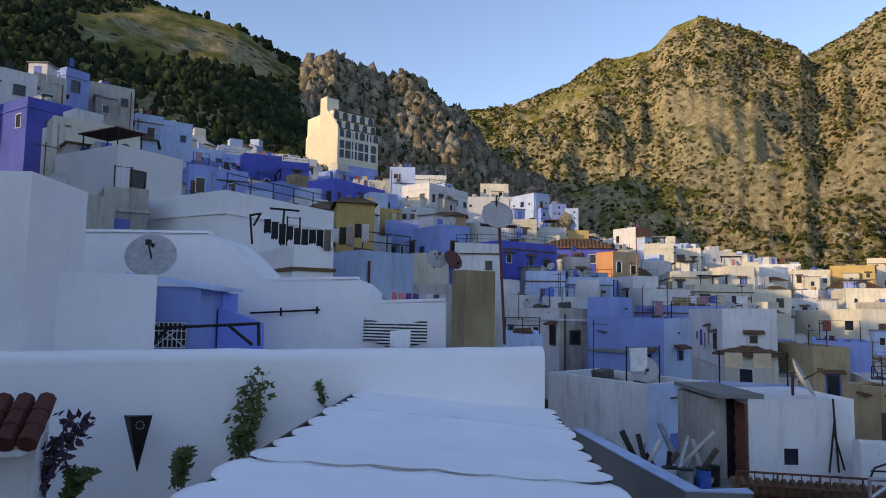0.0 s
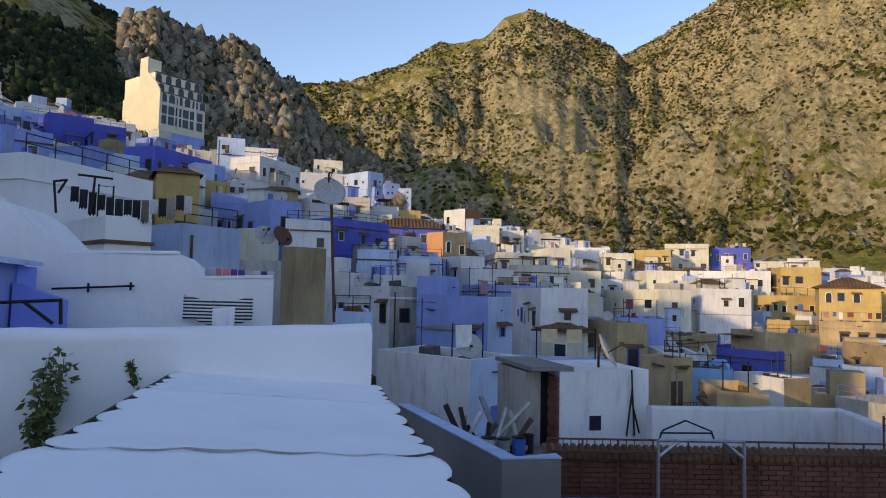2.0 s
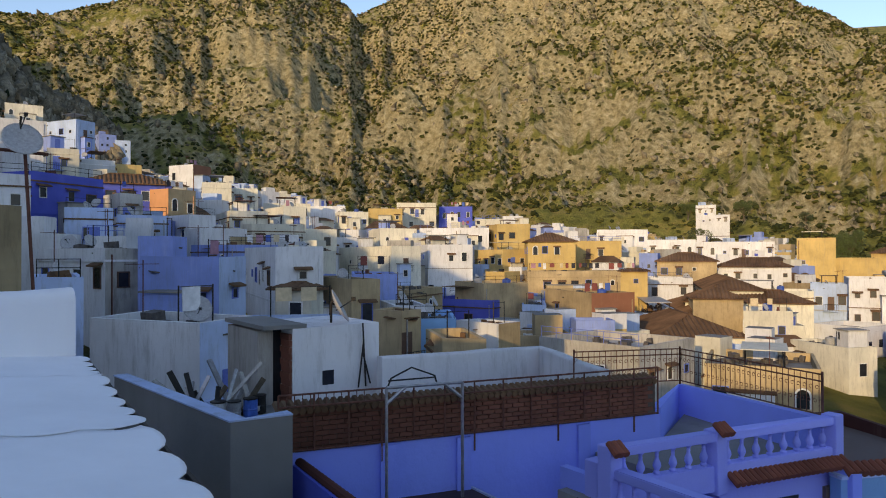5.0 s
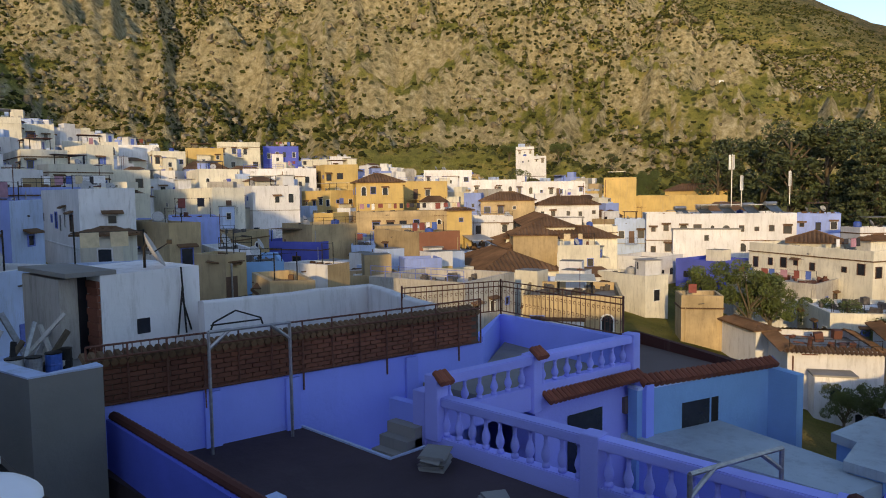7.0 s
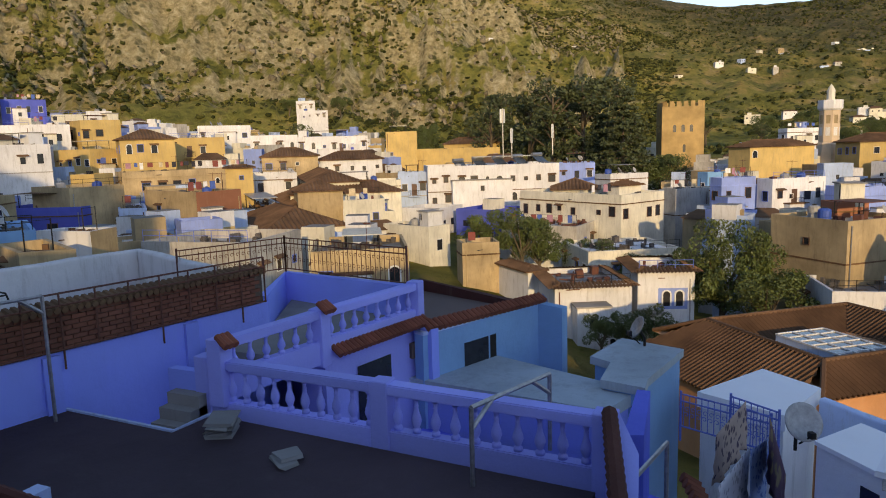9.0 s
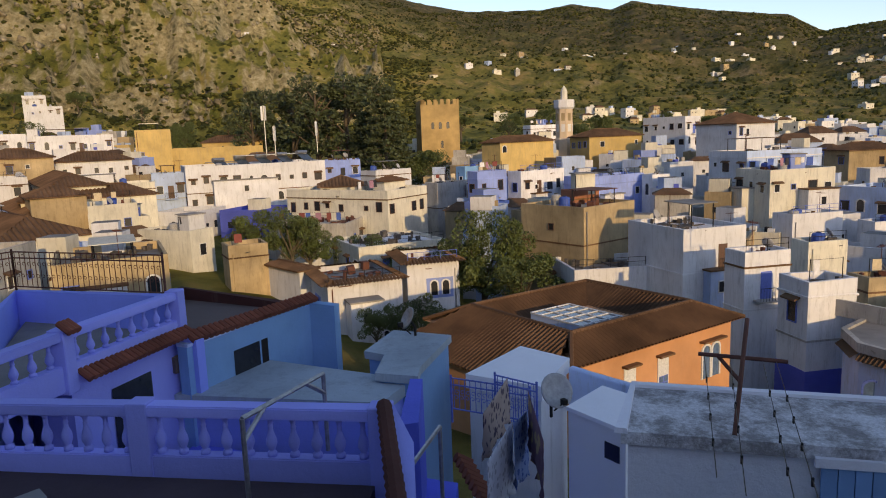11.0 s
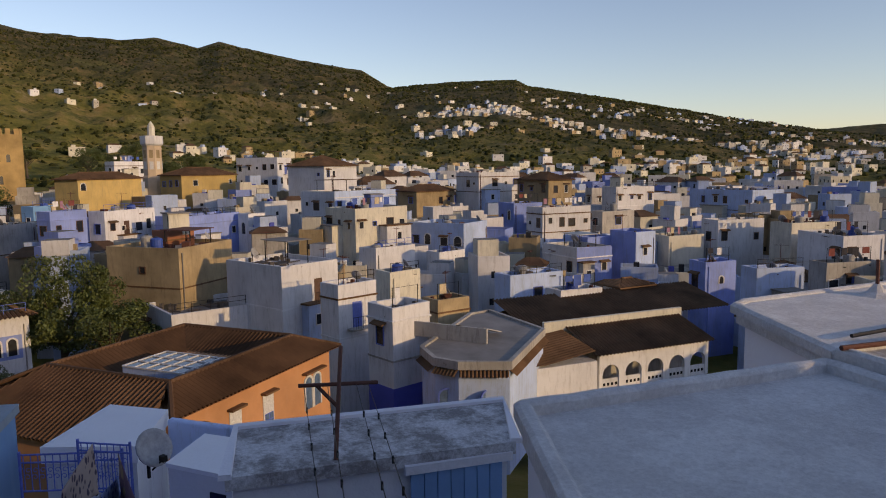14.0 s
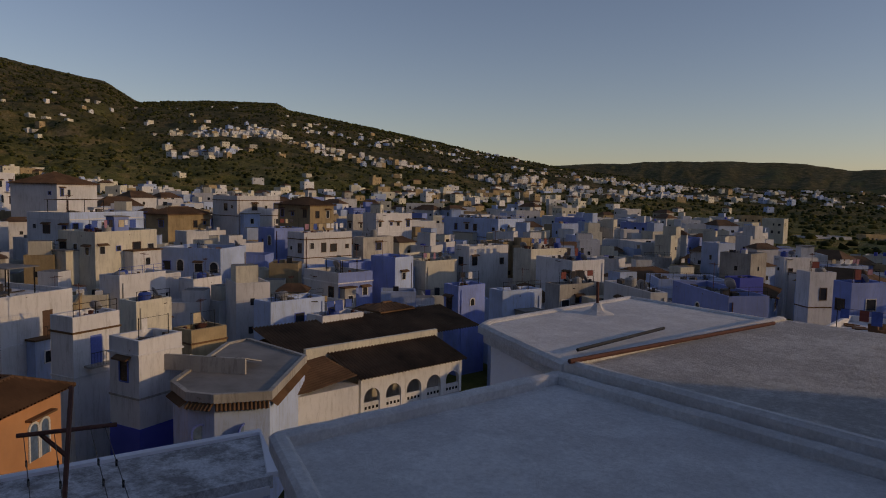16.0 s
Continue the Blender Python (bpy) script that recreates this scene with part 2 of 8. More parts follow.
# crest lines: azimuths, elevation angles seen from the terrace, distance of crest and foot, steepness, roughness
RIDGES = [
    # west of -60 the crest is unseen, its height chosen to let the sun in
    ([-175, -150, -100, -60, -34, -25, -21, -17, -14, -11.5, -8, -3, 2], [1, 3.0, 5, 20, 23, 22.4, 22.1, 21.5, 20.1, 19.0, 15, 10, 3], 430, 200, 1.1, 10),
    ([-14, -11.5, -9.4, -7, -4.7, -3.3, -1, 0, 0.7, 2, 3.3, 5.2, 8, 9.5, 12], [15, 19.0, 19.7, 19.0, 18.4, 19.0, 17.5, 16.2, 16.4, 15.3, 13.3, 11.3, 9.9, 8.6, 4], 415, 305, 0.75, 24),
    ([-10, 2, 5.2, 9.8, 12.5, 16.5, 18.3, 20.4, 22.8, 26.7, 28.2, 33, 40], [14, 15.8, 16.4, 18.1, 19.7, 20.2, 21.9, 22.4, 21.2, 19.3, 18, 14, 9], 1050, 420, 1.15, 40),
    ([21, 25, 28.3, 31, 34.3, 40, 50, 60, 66.5, 68, 70.5, 75, 80], [12, 17, 18.9, 20.1, 21.8, 24, 24.5, 19, 14.2, 12.6, 10.9, 8, 4], 1150, 330, 1.4, 48),
    ([55, 63.4, 68, 70.5, 73.8, 76.3, 80], [3, 5.9, 7.1, 7.5, 6.8, 5.4, 2], 700, 420, 1.0, 8),
    ([55, 66, 70, 76, 79.6, 83, 87, 92.8, 95, 98, 99.5, 104.5, 110.3, 112.4, 120, 130, 140], [16, 15.5, 15, 13.2, 11.2, 10.2, 9.4, 9.2, 9.5, 8.9, 9.4, 8.4, 7.5, 6.2, 5, 3, 1], 2600, 380, 1.15, 22),
    ([95, 105, 112.3, 117, 122.5, 123.4, 126.5, 131, 138.7, 146, 155, 170, 180], [3, 5, 6.1, 6.5, 6.6, 6.1, 5.6, 4.8, 3.2, 1.9, 0.8, 0.2, 0], 2200, 450, 1.0, 11),
    ([130, 138, 146, 153, 157, 162.5, 165.5, 170, 180], [1.2, 2.0, 2.4, 2.7, 2.8, 2.6, 2.1, 2.3, 1.5], 4200, 3300, 1.0, 20),
]


def land(az, r):
    """Height of the ground at an azimuth (degrees) and distance (metres)."""
    az = (np.asarray(az, float) + 180) % 360 - 180
    r = np.asarray(r, float)
    x, y = r * np.sin(np.radians(az)), r * np.cos(np.radians(az))
    low = base_ground(az, np.minimum(r, 350))
    z = low + np.clip((r - 350) / 400, 0, 1) * 6 * fbm(x / 90, y / 90)
    for azs, els, rc, rf, power, rough in RIDGES:
        inside = (az >= azs[0]) & (az <= azs[-1])
        crest = EYE + rc * np.tan(np.radians(np.interp(az, azs, els)))
        s = (r - rf) / (rc - rf)
        up = np.clip(s, 0, 1)
        foot = base_ground(az, np.minimum(rf, 350.0))
        h = foot + (crest - foot) * up ** power
        h = np.where(s > 1, crest - (r - rc) * 0.35, h)
        bell = np.clip(4 * up * (1 - up), 0, 1) ** 0.7
        h = h + rough * bell * (2.2 * fbm(x / 190, y / 190, 6, True) + 1.0 * fbm(x / 45, y / 45, 4, True)) + rough * 0.12 * fbm(x / 14, y / 14, 3) * (up > 0)
        if rc in (1050, 1150):
            # gullies and rock ribs running down the mountain side
            h = h + 34.0 * bell * fbm(az * 0.42, r / 420, 4, True) + 12.0 * bell * fbm(az * 1.1 + 0.012 * r, r / 90, 3, True)
        if rc == 415:
            # the crag is cut into upright ribs and clefts
            h = h + 9.0 * np.clip(up * 3, 0, 1) * np.clip((1 - up) * 4, 0, 1) * fbm(az * 0.9, r / 60, 4, True)
        z = np.where(inside & (s > 0), np.maximum(z, h), z)
    return z


def ground_at(x, y):
    return float(land(math.degrees(math.atan2(x, y)), math.hypot(x, y)))


def build_ground():
    az = np.concatenate([np.arange(-180, -46, 2.0), np.arange(-46, 172, 0.25), np.arange(172, 180, 2.0)])
    r = np.concatenate([[0.5, 6, 12], np.arange(18, 200, 7), np.arange(200, 560, 6), np.geomspace(560, 1650, 130), np.geomspace(1690, 4950, 45)])
    A, R = np.meshgrid(az, r, indexing="ij")
    Zs = land(A, R)
    co = np.stack([R * np.sin(np.radians(A)), R * np.cos(np.radians(A)), Zs], -1).reshape(-1, 3)
    n, k = len(az), len(r)
    i, j = np.meshgrid(np.arange(n), np.arange(k - 1), indexing="ij")
    i2 = (i + 1) % n
    quads = np.stack([i * k + j, i * k + j + 1, i2 * k + j + 1, i2 * k + j], -1).reshape(-1, 4)
    me = bpy.data.meshes.new("ground")
    me.vertices.add(len(co))
    me.vertices.foreach_set("co", co.ravel())
    me.loops.add(quads.size)
    me.loops.foreach_set("vertex_index", quads.ravel().astype(np.int32))
    me.polygons.add(len(quads))
    me.polygons.foreach_set("loop_start", np.arange(0, quads.size, 4, dtype=np.int32))
    me.update(calc_edges=True)
    me.validate()
    me.materials.append(HILL)
    me.shade_smooth()
    return tagged(new("ground", me), "rocky limestone mountains, scrub and sloping ground under the town", "ground", kind="structure")


build_ground()


# ---- scrub on the slopes ----
def blob_cloud(name, places, sizes, material, squash=0.8, seed=1, jag=0.5):
    """One joined mesh of small uneven leaf clumps."""
    rng = np.random.RandomState(seed)
    t = (1 + 5 ** 0.5) / 2
    v = np.array([(-1, t, 0), (1, t, 0), (-1, -t, 0), (1, -t, 0), (0, -1, t), (0, 1, t), (0, -1, -t), (0, 1, -t), (t, 0, -1), (t, 0, 1), (-t, 0, -1), (-t, 0, 1)], float)
    v /= np.linalg.norm(v[0])
    f = np.array([(0, 11, 5), (0, 5, 1), (0, 1, 7), (0, 7, 10), (0, 10, 11), (1, 5, 9), (5, 11, 4), (11, 10, 2), (10, 7, 6), (7, 1, 8), (3, 9, 4), (3, 4, 2), (3, 2, 6), (3, 6, 8), (3, 8, 9), (4, 9, 5), (2, 4, 11), (6, 2, 10), (8, 6, 7), (9, 8, 1)])
    n = len(places)
    ang = rng.rand(n) * 6.28
    c, s = np.cos(ang), np.sin(ang)
    vv = v[None] * (1 - jag + 2 * jag * rng.rand(n, 12, 1))
    vv = np.stack([vv[..., 0] * c[:, None] - vv[..., 1] * s[:, None], vv[..., 0] * s[:, None] + vv[..., 1] * c[:, None], vv[..., 2] * squash], -1)
    co = (places[:, None] + vv * np.asarray(sizes)[:, None, None]).reshape(-1, 3)
    tri = (f[None] + 12 * np.arange(n)[:, None, None]).reshape(-1, 3)
    me = bpy.data.meshes.new(name)
    me.vertices.add(len(co))
    me.vertices.foreach_set("co", co.ravel())
    me.loops.add(tri.size)
    me.loops.foreach_set("vertex_index", tri.ravel().astype(np.int32))
    me.polygons.add(len(tri))
    me.polygons.foreach_set("loop_start", np.arange(0, tri.size, 3, dtype=np.int32))
    me.update(calc_edges=True)
    me.materials.append(material)
    return me


def scrub(name, count, az_range, r_range, size, density, material, label, category, seed, squash=0.8, jag=0.5, tail=0.0):
    rng = np.random.RandomState(seed)
    az = rng.uniform(*az_range, count)
    r = np.sqrt(rng.uniform(r_range[0] ** 2, r_range[1] ** 2, count))
    x, y = r * np.sin(np.radians(az)), r * np.cos(np.radians(az))
    keep = fbm(x / 120 + 40, y / 120, 4) + 0.25 * rng.rand(count) > density
    # the shrine's hill is grazed bare
    keep &= ~((az > 63) & (az < 80) & (r > 440) & (r < 740) & (rng.rand(count) > 0.15))
    az, r, x, y = az[keep], r[keep], x[keep], y[keep]
    z = land(az, r)
    sz = size * rng.uniform(0.45, 1.45, len(x)) * (1 + tail * rng.rand(len(x)) ** 6) * (0.75 + r / 4000)
    me = blob_cloud(name, np.stack([x, y, z + sz * 0.3], -1), sz, material, squash, seed, jag)
    tagged(new(name, me), label, category, kind="stuff")


# ---- houses ----
_shared = {}
HOUSES = []      # plan centre, radius, azimuth span, distance and lowest seen height of each house


def window_mesh(kind, w, h):
    """Frame with sill and lintel, and a pane of its own; facing -y, centred on x, sill at z 0."""
    key = (kind, round(w, 1), round(h, 1))
    if key not in _shared:
        fr, gl = bmesh.new(), bmesh.new()
        t = 0.07
        add_box(gl, -w / 2, -0.012, 0, w / 2, 0.03, h)
        o = [(-w / 2 - t, -0.06), (w / 2 + t, -0.06), (w / 2 + t, h + t), (-w / 2 - t, h + t)]
        q = [(-w / 2, 0), (w / 2, 0), (w / 2, h), (-w / 2, h)]
        vo = [[fr.verts.new((x, y, z)) for x, z in pts] for pts, y in ((o, 0.02), (o, -0.06), (q, -0.06), (q, 0.02))]
        for u, v in zip(vo, vo[1:]):
            for k in range(4):
                j = (k + 1) % 4
                fr.faces.new((u[k], u[j], v[j], v[k]))
        mat = {"w": FRAME_WHITE, "b": FRAME_BLUE, "n": FRAME_BROWN}[kind]
        _shared[key] = (finish(fr, "window", mat), finish(gl, "pane", GLASS_AND_SHADE))
    return _shared[key]


def put_window(parent, kind, w, h, m):
    fr, gl = window_mesh(kind, w, h)
    ob = part("window", fr, None, parent, m=m)
    part("pane", gl, None, ob)


def arch_panel(parent, w, h, m, frame_mat, name="window", glass=None):
    """A round-headed opening with its surround."""
    key = ("arch", round(w, 1), round(h, 1), frame_mat.name)
    if key not in _shared:
        n = 10
        top = [(w / 2 * math.cos(math.pi * k / n), h - w / 2 + w / 2 * math.sin(math.pi * k / n)) for k in range(n + 1)]
        inner = [(w / 2, 0)] + top + [(-w / 2, 0)]
        bm = bmesh.new()
        bm.faces.new([bm.verts.new((x, -0.012, z)) for x, z in inner])
        pane = finish(bm, "pane", glass or GLASS_AND_SHADE)
        bm = bmesh.new()
        s = 1 + 0.22 / w
        outer = [(x * s, z * (1 + 0.11 / h)) for x, z in inner]
        for (a, b), (c, d) in zip(zip(inner, inner[1:]), zip(outer, outer[1:])):
            vs = [bm.verts.new((p[0], y, p[1])) for y in (-0.06, 0.02) for p in (a, b, d, c)]
            for f in ((0, 1, 2, 3), (7, 6, 5, 4), (0, 4, 5, 1), (1, 5, 6, 2), (2, 6, 7, 3), (3, 7, 4, 0)):
                bm.faces.new([vs[i] for i in f])
        bmesh.ops.remove_doubles(bm, verts=bm.verts[:], dist=0.0005)
        _shared[key] = (finish(bm, name, frame_mat), pane)
    fr, gl = _shared[key]
    ob = part(name, fr, None, parent, m=m)
    part("pane", gl, None, ob)


def tile_rows(bm, a, b, c, d, pitch=0.22, r=0.075):
    """Half-round tile courses straight up a slope, cut by its hips: a, b along the eave, d, c along the ridge (above a and b)."""
    a, b, c, d = (Vector(p) for p in (a, b, c, d))
    if (c - d).length > (b - a).length:
        a, b, c, d = d, c, b, a
    L_ = (b - a).length
    side = (b - a).normalized()
    off_a, off_b = (d - a).dot(side), (b - c).dot(side)
    up = (d - a) - side * off_a
    nrm = side.cross(up).normalized()
    if nrm.z < 0:
        nrm = -nrm
    n = max(2, int(L_ / pitch))
    prev = None

    def course(f, lift):
        s_, reach = L_ * f, 1.0
        if off_a > .01:
            reach = min(reach, s_ / off_a)
        if off_b > .01:
            reach = min(reach, (L_ - s_) / off_b)
        p = a + side * s_ + nrm * lift
        return bm.verts.new(p), bm.verts.new(p + (up + side * (off_a if off_a < -.01 else 0)) * max(reach, .01))

    for k in range(n):
        for q in (-1, 0, 1):
            cur = course((k + 0.5 + q * 0.34) / n, r if q == 0 else 0.0)
            if prev:
                if q == -1:
                    gap = course(k / n, -r)
                    bm.faces.new((prev[0], gap[0], gap[1], prev[1]))
                    prev = gap
                bm.faces.new((prev[0], cur[0], cur[1], prev[1]))
            prev = cur


def hip_roof(parent, w, d, z, rise, over=0.4, material=None, gable=False, label="weathered terracotta tiled roof", pitch=0.3):
    """Tiled hip roof on a w x d block whose corner is the parent's origin."""
    x0, y0, x1, y1 = -over, -over, w + over, d + over
    inset = min(w, d) / 2 + over
    if gable:
        inset = 0.01
    if w >= d:
        p, q = (x0 + inset, d / 2, z + rise), (x1 - inset, d / 2, z + rise)
    else:
        p, q = (w / 2, y0 + inset, z + rise), (w / 2, y1 - inset, z + rise)
    A, B, C, D = (x0, y0, z), (x1, y0, z), (x1, y1, z), (x0, y1, z)
    bm = bmesh.new()
    if w >= d:
        slopes = ((A, B, q, p), (C, D, p, q), (B, C, q, q), (D, A, p, p))
    else:
        slopes = ((A, B, p, p), (B, C, q, p), (C, D, q, q), (D, A, p, q))
    for s in slopes:
        tile_rows(bm, s[0], s[1], s[2], s[3], pitch)
    vs = [bm.verts.new(v) for v in (A, B, C, D)]
    bm.faces.new(vs)
    lo = [bm.verts.new((v[0], v[1], v[2] - 0.12)) for v in (A, B, C, D)]
    bm.faces.new(lo[::-1])
    for k in range(4):
        bm.faces.new((vs[k], vs[(k + 1) % 4], lo[(k + 1) % 4], lo[k]))
    add_rod(bm, p, q if (Vector(q) - Vector(p)).length > 0.05 else (p[0] + 0.05, p[1], p[2]), 0.12)
    part("roof", bm, material or TILE_OLD, parent, label)


def house(x, y, top, rot, w, d, low, wall, seed, roof="flat", wins=0.5, skirt="", second="", label="", win="", storey=2.9, group=""):
    """A town house: its corner nearest the terrace at x, y; w along its right face, d along its left face."""
    rng = random.Random(seed)
    ca, sa = math.cos(radians(rot)), math.sin(radians(rot))
    corners = [(x + i * w * ca - j * d * sa, y + i * w * sa + j * d * ca) for i in (0, 1) for j in (0, 1)]
    base = min(min(ground_at(*c) for c in corners) - 0.6, low)
    h = top - base
    azs = [math.degrees(math.atan2(*c)) for c in corners]
    HOUSES.append((sum(c[0] for c in corners) / 4, sum(c[1] for c in corners) / 4, max(w, d) * .55, min(azs), max(azs), math.hypot(x, y), low, top))
    words = {"W": "white limewashed", "S": "smooth white limewashed", "C": "cream plastered", "B": "blue limewashed", "D": "deep blue painted", "L": "pale blue limewashed", "O": "ochre plastered", "G": "weathered grey rendered", "T": "tan rubble-stone", "P": "orange plastered", "R": "bare red brick", "V": "vivid blue painted", "N": "navy blue painted", "Q": "turquoise painted"}
    roofs = {"flat": "flat-roofed house with a low parapet", "tile": "house with an old tiled roof", "shed": "house with a bare flat roof"}
    ob = thing("house", pose(x, y, base, 0, 0, rot), label or words[wall] + " " + roofs[roof], "house", group)
    par = rng.uniform(0.35, 0.8) if roof == "flat" else 0.05
    th = 0.22
    bm = bmesh.new()
    jit = lambda: rng.uniform(-0.05, 0.05)
    out = [(0, 0), (w, 0), (w, d), (0, d)]
    inn = [(th, th), (w - th, th), (w - th, d - th), (th, d - th)]
    tops = [h + (jit() if roof == "flat" else 0) for _ in out]
    v0 = [bm.verts.new((*p, 0)) for p in out]
    v1 = [bm.verts.new((*p, z)) for p, z in zip(out, tops)]
    v2 = [bm.verts.new((*p, z)) for p, z in zip(inn, tops)]
    v3 = [bm.verts.new((*p, h - par - 0.1)) for p in inn]
    for k in range(4):
        j = (k + 1) % 4
        bm.faces.new((v0[k], v0[j], v1[j], v1[k]))
        bm.faces.new((v1[k], v1[j], v2[j], v2[k]))
        bm.faces.new((v2[k], v2[j], v3[j], v3[k]))
    body = part("wall", bm, MATS[wall], ob)
    if second:
        body.data.materials.append(MATS[second])
        body.data.polygons[0].material_index = 1
    if roof != "tile":
        bm = bmesh.new()
        add_box(bm, th, th, h - par - 0.25, w - th, d - th, h - par)
        part("roof", bm, ROOF_GREY if rng.random() < 0.6 else MATS["W" if wall in "WLBC" else "G"], ob, "flat screed roof")
        if roof == "flat" and rng.random() < 0.35:
            bm = bmesh.new()
            add_box(bm, -0.08, -0.08, h - par - 0.42, w + 0.08, d + 0.08, h - par - 0.3)
            part("cornice", bm, TILE_OLD if rng.random() < 0.5 else MATS[wall], ob)
    else:
        hip_roof(ob, w, d, h, min(w, d) * 0.22, material=TILE_OLD, pitch=0.45)
    if skirt:
        bm = bmesh.new()
        add_box(bm, -0.03, -0.03, 0, w + 0.03, d + 0.03, h * 0.45)
        part("skirt", bm, MATS[skirt], ob, words[skirt] + " lower wall")
    kinds = win or ("wwnb" if wall in "WCLG" else "wbn")
    visible = top - max(low, base)
    n_st = max(1, int(min(visible, h) / storey))
    for face, length in (("f", w), ("l", d), ("r", d)):
        n = int(length / 1.9)
        for s in range(n_st):
            for c in range(n):
                if rng.random() > wins * 1.3:
                    continue
                ww, hh = rng.choice(((0.6, 0.8), (0.8, 1.1), (0.7, 1.2), (0.5, 0.5), (1.0, 1.0)))
                u = (c + 0.5) * length / n + rng.uniform(-0.3, 0.3)
                z = h - par - 0.5 - s * storey - 0.9 - hh / 2 + rng.uniform(-0.25, 0.15)
                if z < 0.6 or u < 0.7 or u > length - 0.7:
                    continue
                m = {"f": pose(u, 0, z), "l": pose(0, u, z, 0, 0, -90), "r": pose(w, u, z, 0, 0, 90)}[face]
                k = rng.choice(kinds)
                if rng.random() < 0.12:
                    arch_panel(ob, ww, hh + 0.2, m, FRAME_WHITE)
                else:
                    put_window(ob, k, ww, hh, m)
                if rng.random() < 0.3:
                    if "hood" not in _shared:
                        bm = bmesh.new()
                        add_box(bm, -0.65, -0.38, 0, 0.65, 0.02, 0.1)
                        for v in bm.verts:
                            v.co.z += (v.co.y) * 0.4
                        _shared["hood"] = finish(bm, "window_hood", TILE_OLD)
                    part("window_hood", _shared["hood"], None, ob, m=m @ pose(0, 0, hh + 0.25))
    if roof == "flat" and math.hypot(x, y) < 190:
        annexes(ob, w, d, h, par, wall, random.Random(seed + 5000))
    return ob, h, par


def annexes(ob, w, d, h, par, wall, rng):
    """What has been added to a house over the years: lean-tos, roof rails, a tin shelter, balconies."""
    tint = lambda: MATS[rng.choice((wall, wall, "W", "C", "G", "L", "B"))]
    if rng.random() < .45 and w > 4:
        u0 = rng.uniform(.2, w * .45)
        u1 = u0 + rng.uniform(.3, .5) * w
        out_, zt = rng.uniform(.8, 2.0), h - rng.uniform(1.4, 3.4)
        bm = bmesh.new()
        add_box(bm, u0, -out_, 0, u1, -.004, zt)
        lean = part("lean_to", bm, tint(), ob)
        bm = bmesh.new()
        add_box(bm, u0 - .12, -out_ - .14, zt + .003, u1 + .12, -.006, zt + .13)
        part("roof", bm, TILE_OLD if rng.random() < .4 else ROOF_GREY, lean)
        put_window(lean, "w", .6, .8, pose((u0 + u1) / 2, -out_, zt - 1.6))
    if rng.random() < .3 and d > 4:
        u0 = rng.uniform(.2, d * .45)
        u1 = u0 + rng.uniform(.3, .5) * d
        out_, zt = rng.uniform(.6, 1.6), h - rng.uniform(1.6, 3.6)
        bm = bmesh.new()
        add_box(bm, -out_, u0, 0, -.004, u1, zt)
        lean = part("lean_to", bm, tint(), ob)
        bm = bmesh.new()
        add_box(bm, -out_ - .14, u0 - .12, zt + .003, -.006, u1 + .12, zt + .12)
        part("roof", bm, ROOF_GREY, lean)
    # sheets of tin, boards, pots and rubble left lying on the roof
    bm = bmesh.new()
    for q in range(int(5 + w * d * .35)):
        m = pose(rng.uniform(.5, w - .5), rng.uniform(.5, d - .5), h - par + .02, rng.uniform(-8, 8), rng.uniform(-8, 8), rng.uniform(0, 180))
        a_, b_, c_ = rng.choice(((.5, .35, .04), (.7, .06, .05), (.18, .18, .35), (.22, .15, .25), (.3, .3, .5), (.9, .5, .03), (.12, .12, .5)))
        add_box(bm, -a_, -b_, 0, a_, b_, c_ * rng.uniform(.6, 1.4) + .03, m)
    tagged(part("roof_litter", bm, rng.choice((LITTER_DARK, LITTER_DARK, TILE_OLD, RUST)), ob), kind="stuff")
    if rng.random() < .5:
        bm = bmesh.new()
        u = rng.choice((.35, w - .35))
        add_rod(bm, (u, -.06, .2), (u, -.06, h - par), .05, 6)
        part("drain_pipe", bm, rng.choice((STEEL, RUST, MATS[wall])), ob)
    if rng.random() < .4:
        bm = bmesh.new()
        z = h - par - rng.uniform(2.9, 3.3)
        if z > .6:
            add_box(bm, -.05, -.05, z, w + .05, d + .05, z + .12)
            part("string_course", bm, rng.choice((MATS["G"], TILE_OLD, MATS[wall])), ob)
    k = rng.random()
    if k < .28:
        bm = bmesh.new()
        n = max(2, int(w / 1.3))
        for q in range(n + 1):
            add_rod(bm, (.12 + (w - .24) * q / n, .1, h - .05), (.12 + (w - .24) * q / n, .1, h + .75), .025, 5)
        for zz in (h + .38, h + .75):
            add_rod(bm, (.1, .1, zz), (w - .1, .1, zz), .022, 5)
        part("roof_rail", bm, IRON if k < .16 else FRAME_BLUE, ob)
    elif k < .62 and w > 3.5 and d > 3.5:
        u0, e0 = rng.uniform(.4, w * .4), rng.uniform(.3, d * .3)
        u1, e1, zt = u0 + w * rng.uniform(.35, .5), e0 + d * rng.uniform(.35, .55), h - par + rng.uniform(1.5, 2.0)
        bm = bmesh.new()
        add_box(bm, u0 - .25, e0 - .25, zt, u1 + .25, e1 + .25, zt + .06)
        shelter = part("shelter_roof", bm, rng.choice((ROOF_GREY, RUST, TILE_OLD, STEEL, MATS["C"])), ob)
        for px_, py_ in ((u0, e0), (u1, e0), (u0, e1), (u1, e1)):
            bm = bmesh.new()
            add_rod(bm, (px_, py_, h - par - .01), (px_, py_, zt + .02), .05, 5)
            part("post", bm, IRON, shelter)
    elif k < .9:
        # washing on a line between two posts
        bm = bmesh.new()
        y0 = d * rng.uniform(.15, .4)
        for px_ in (.5, w - .5):
            add_rod(bm, (px_, y0, h - par - .01), (px_, y0, h - par + 1.75), .03, 5)
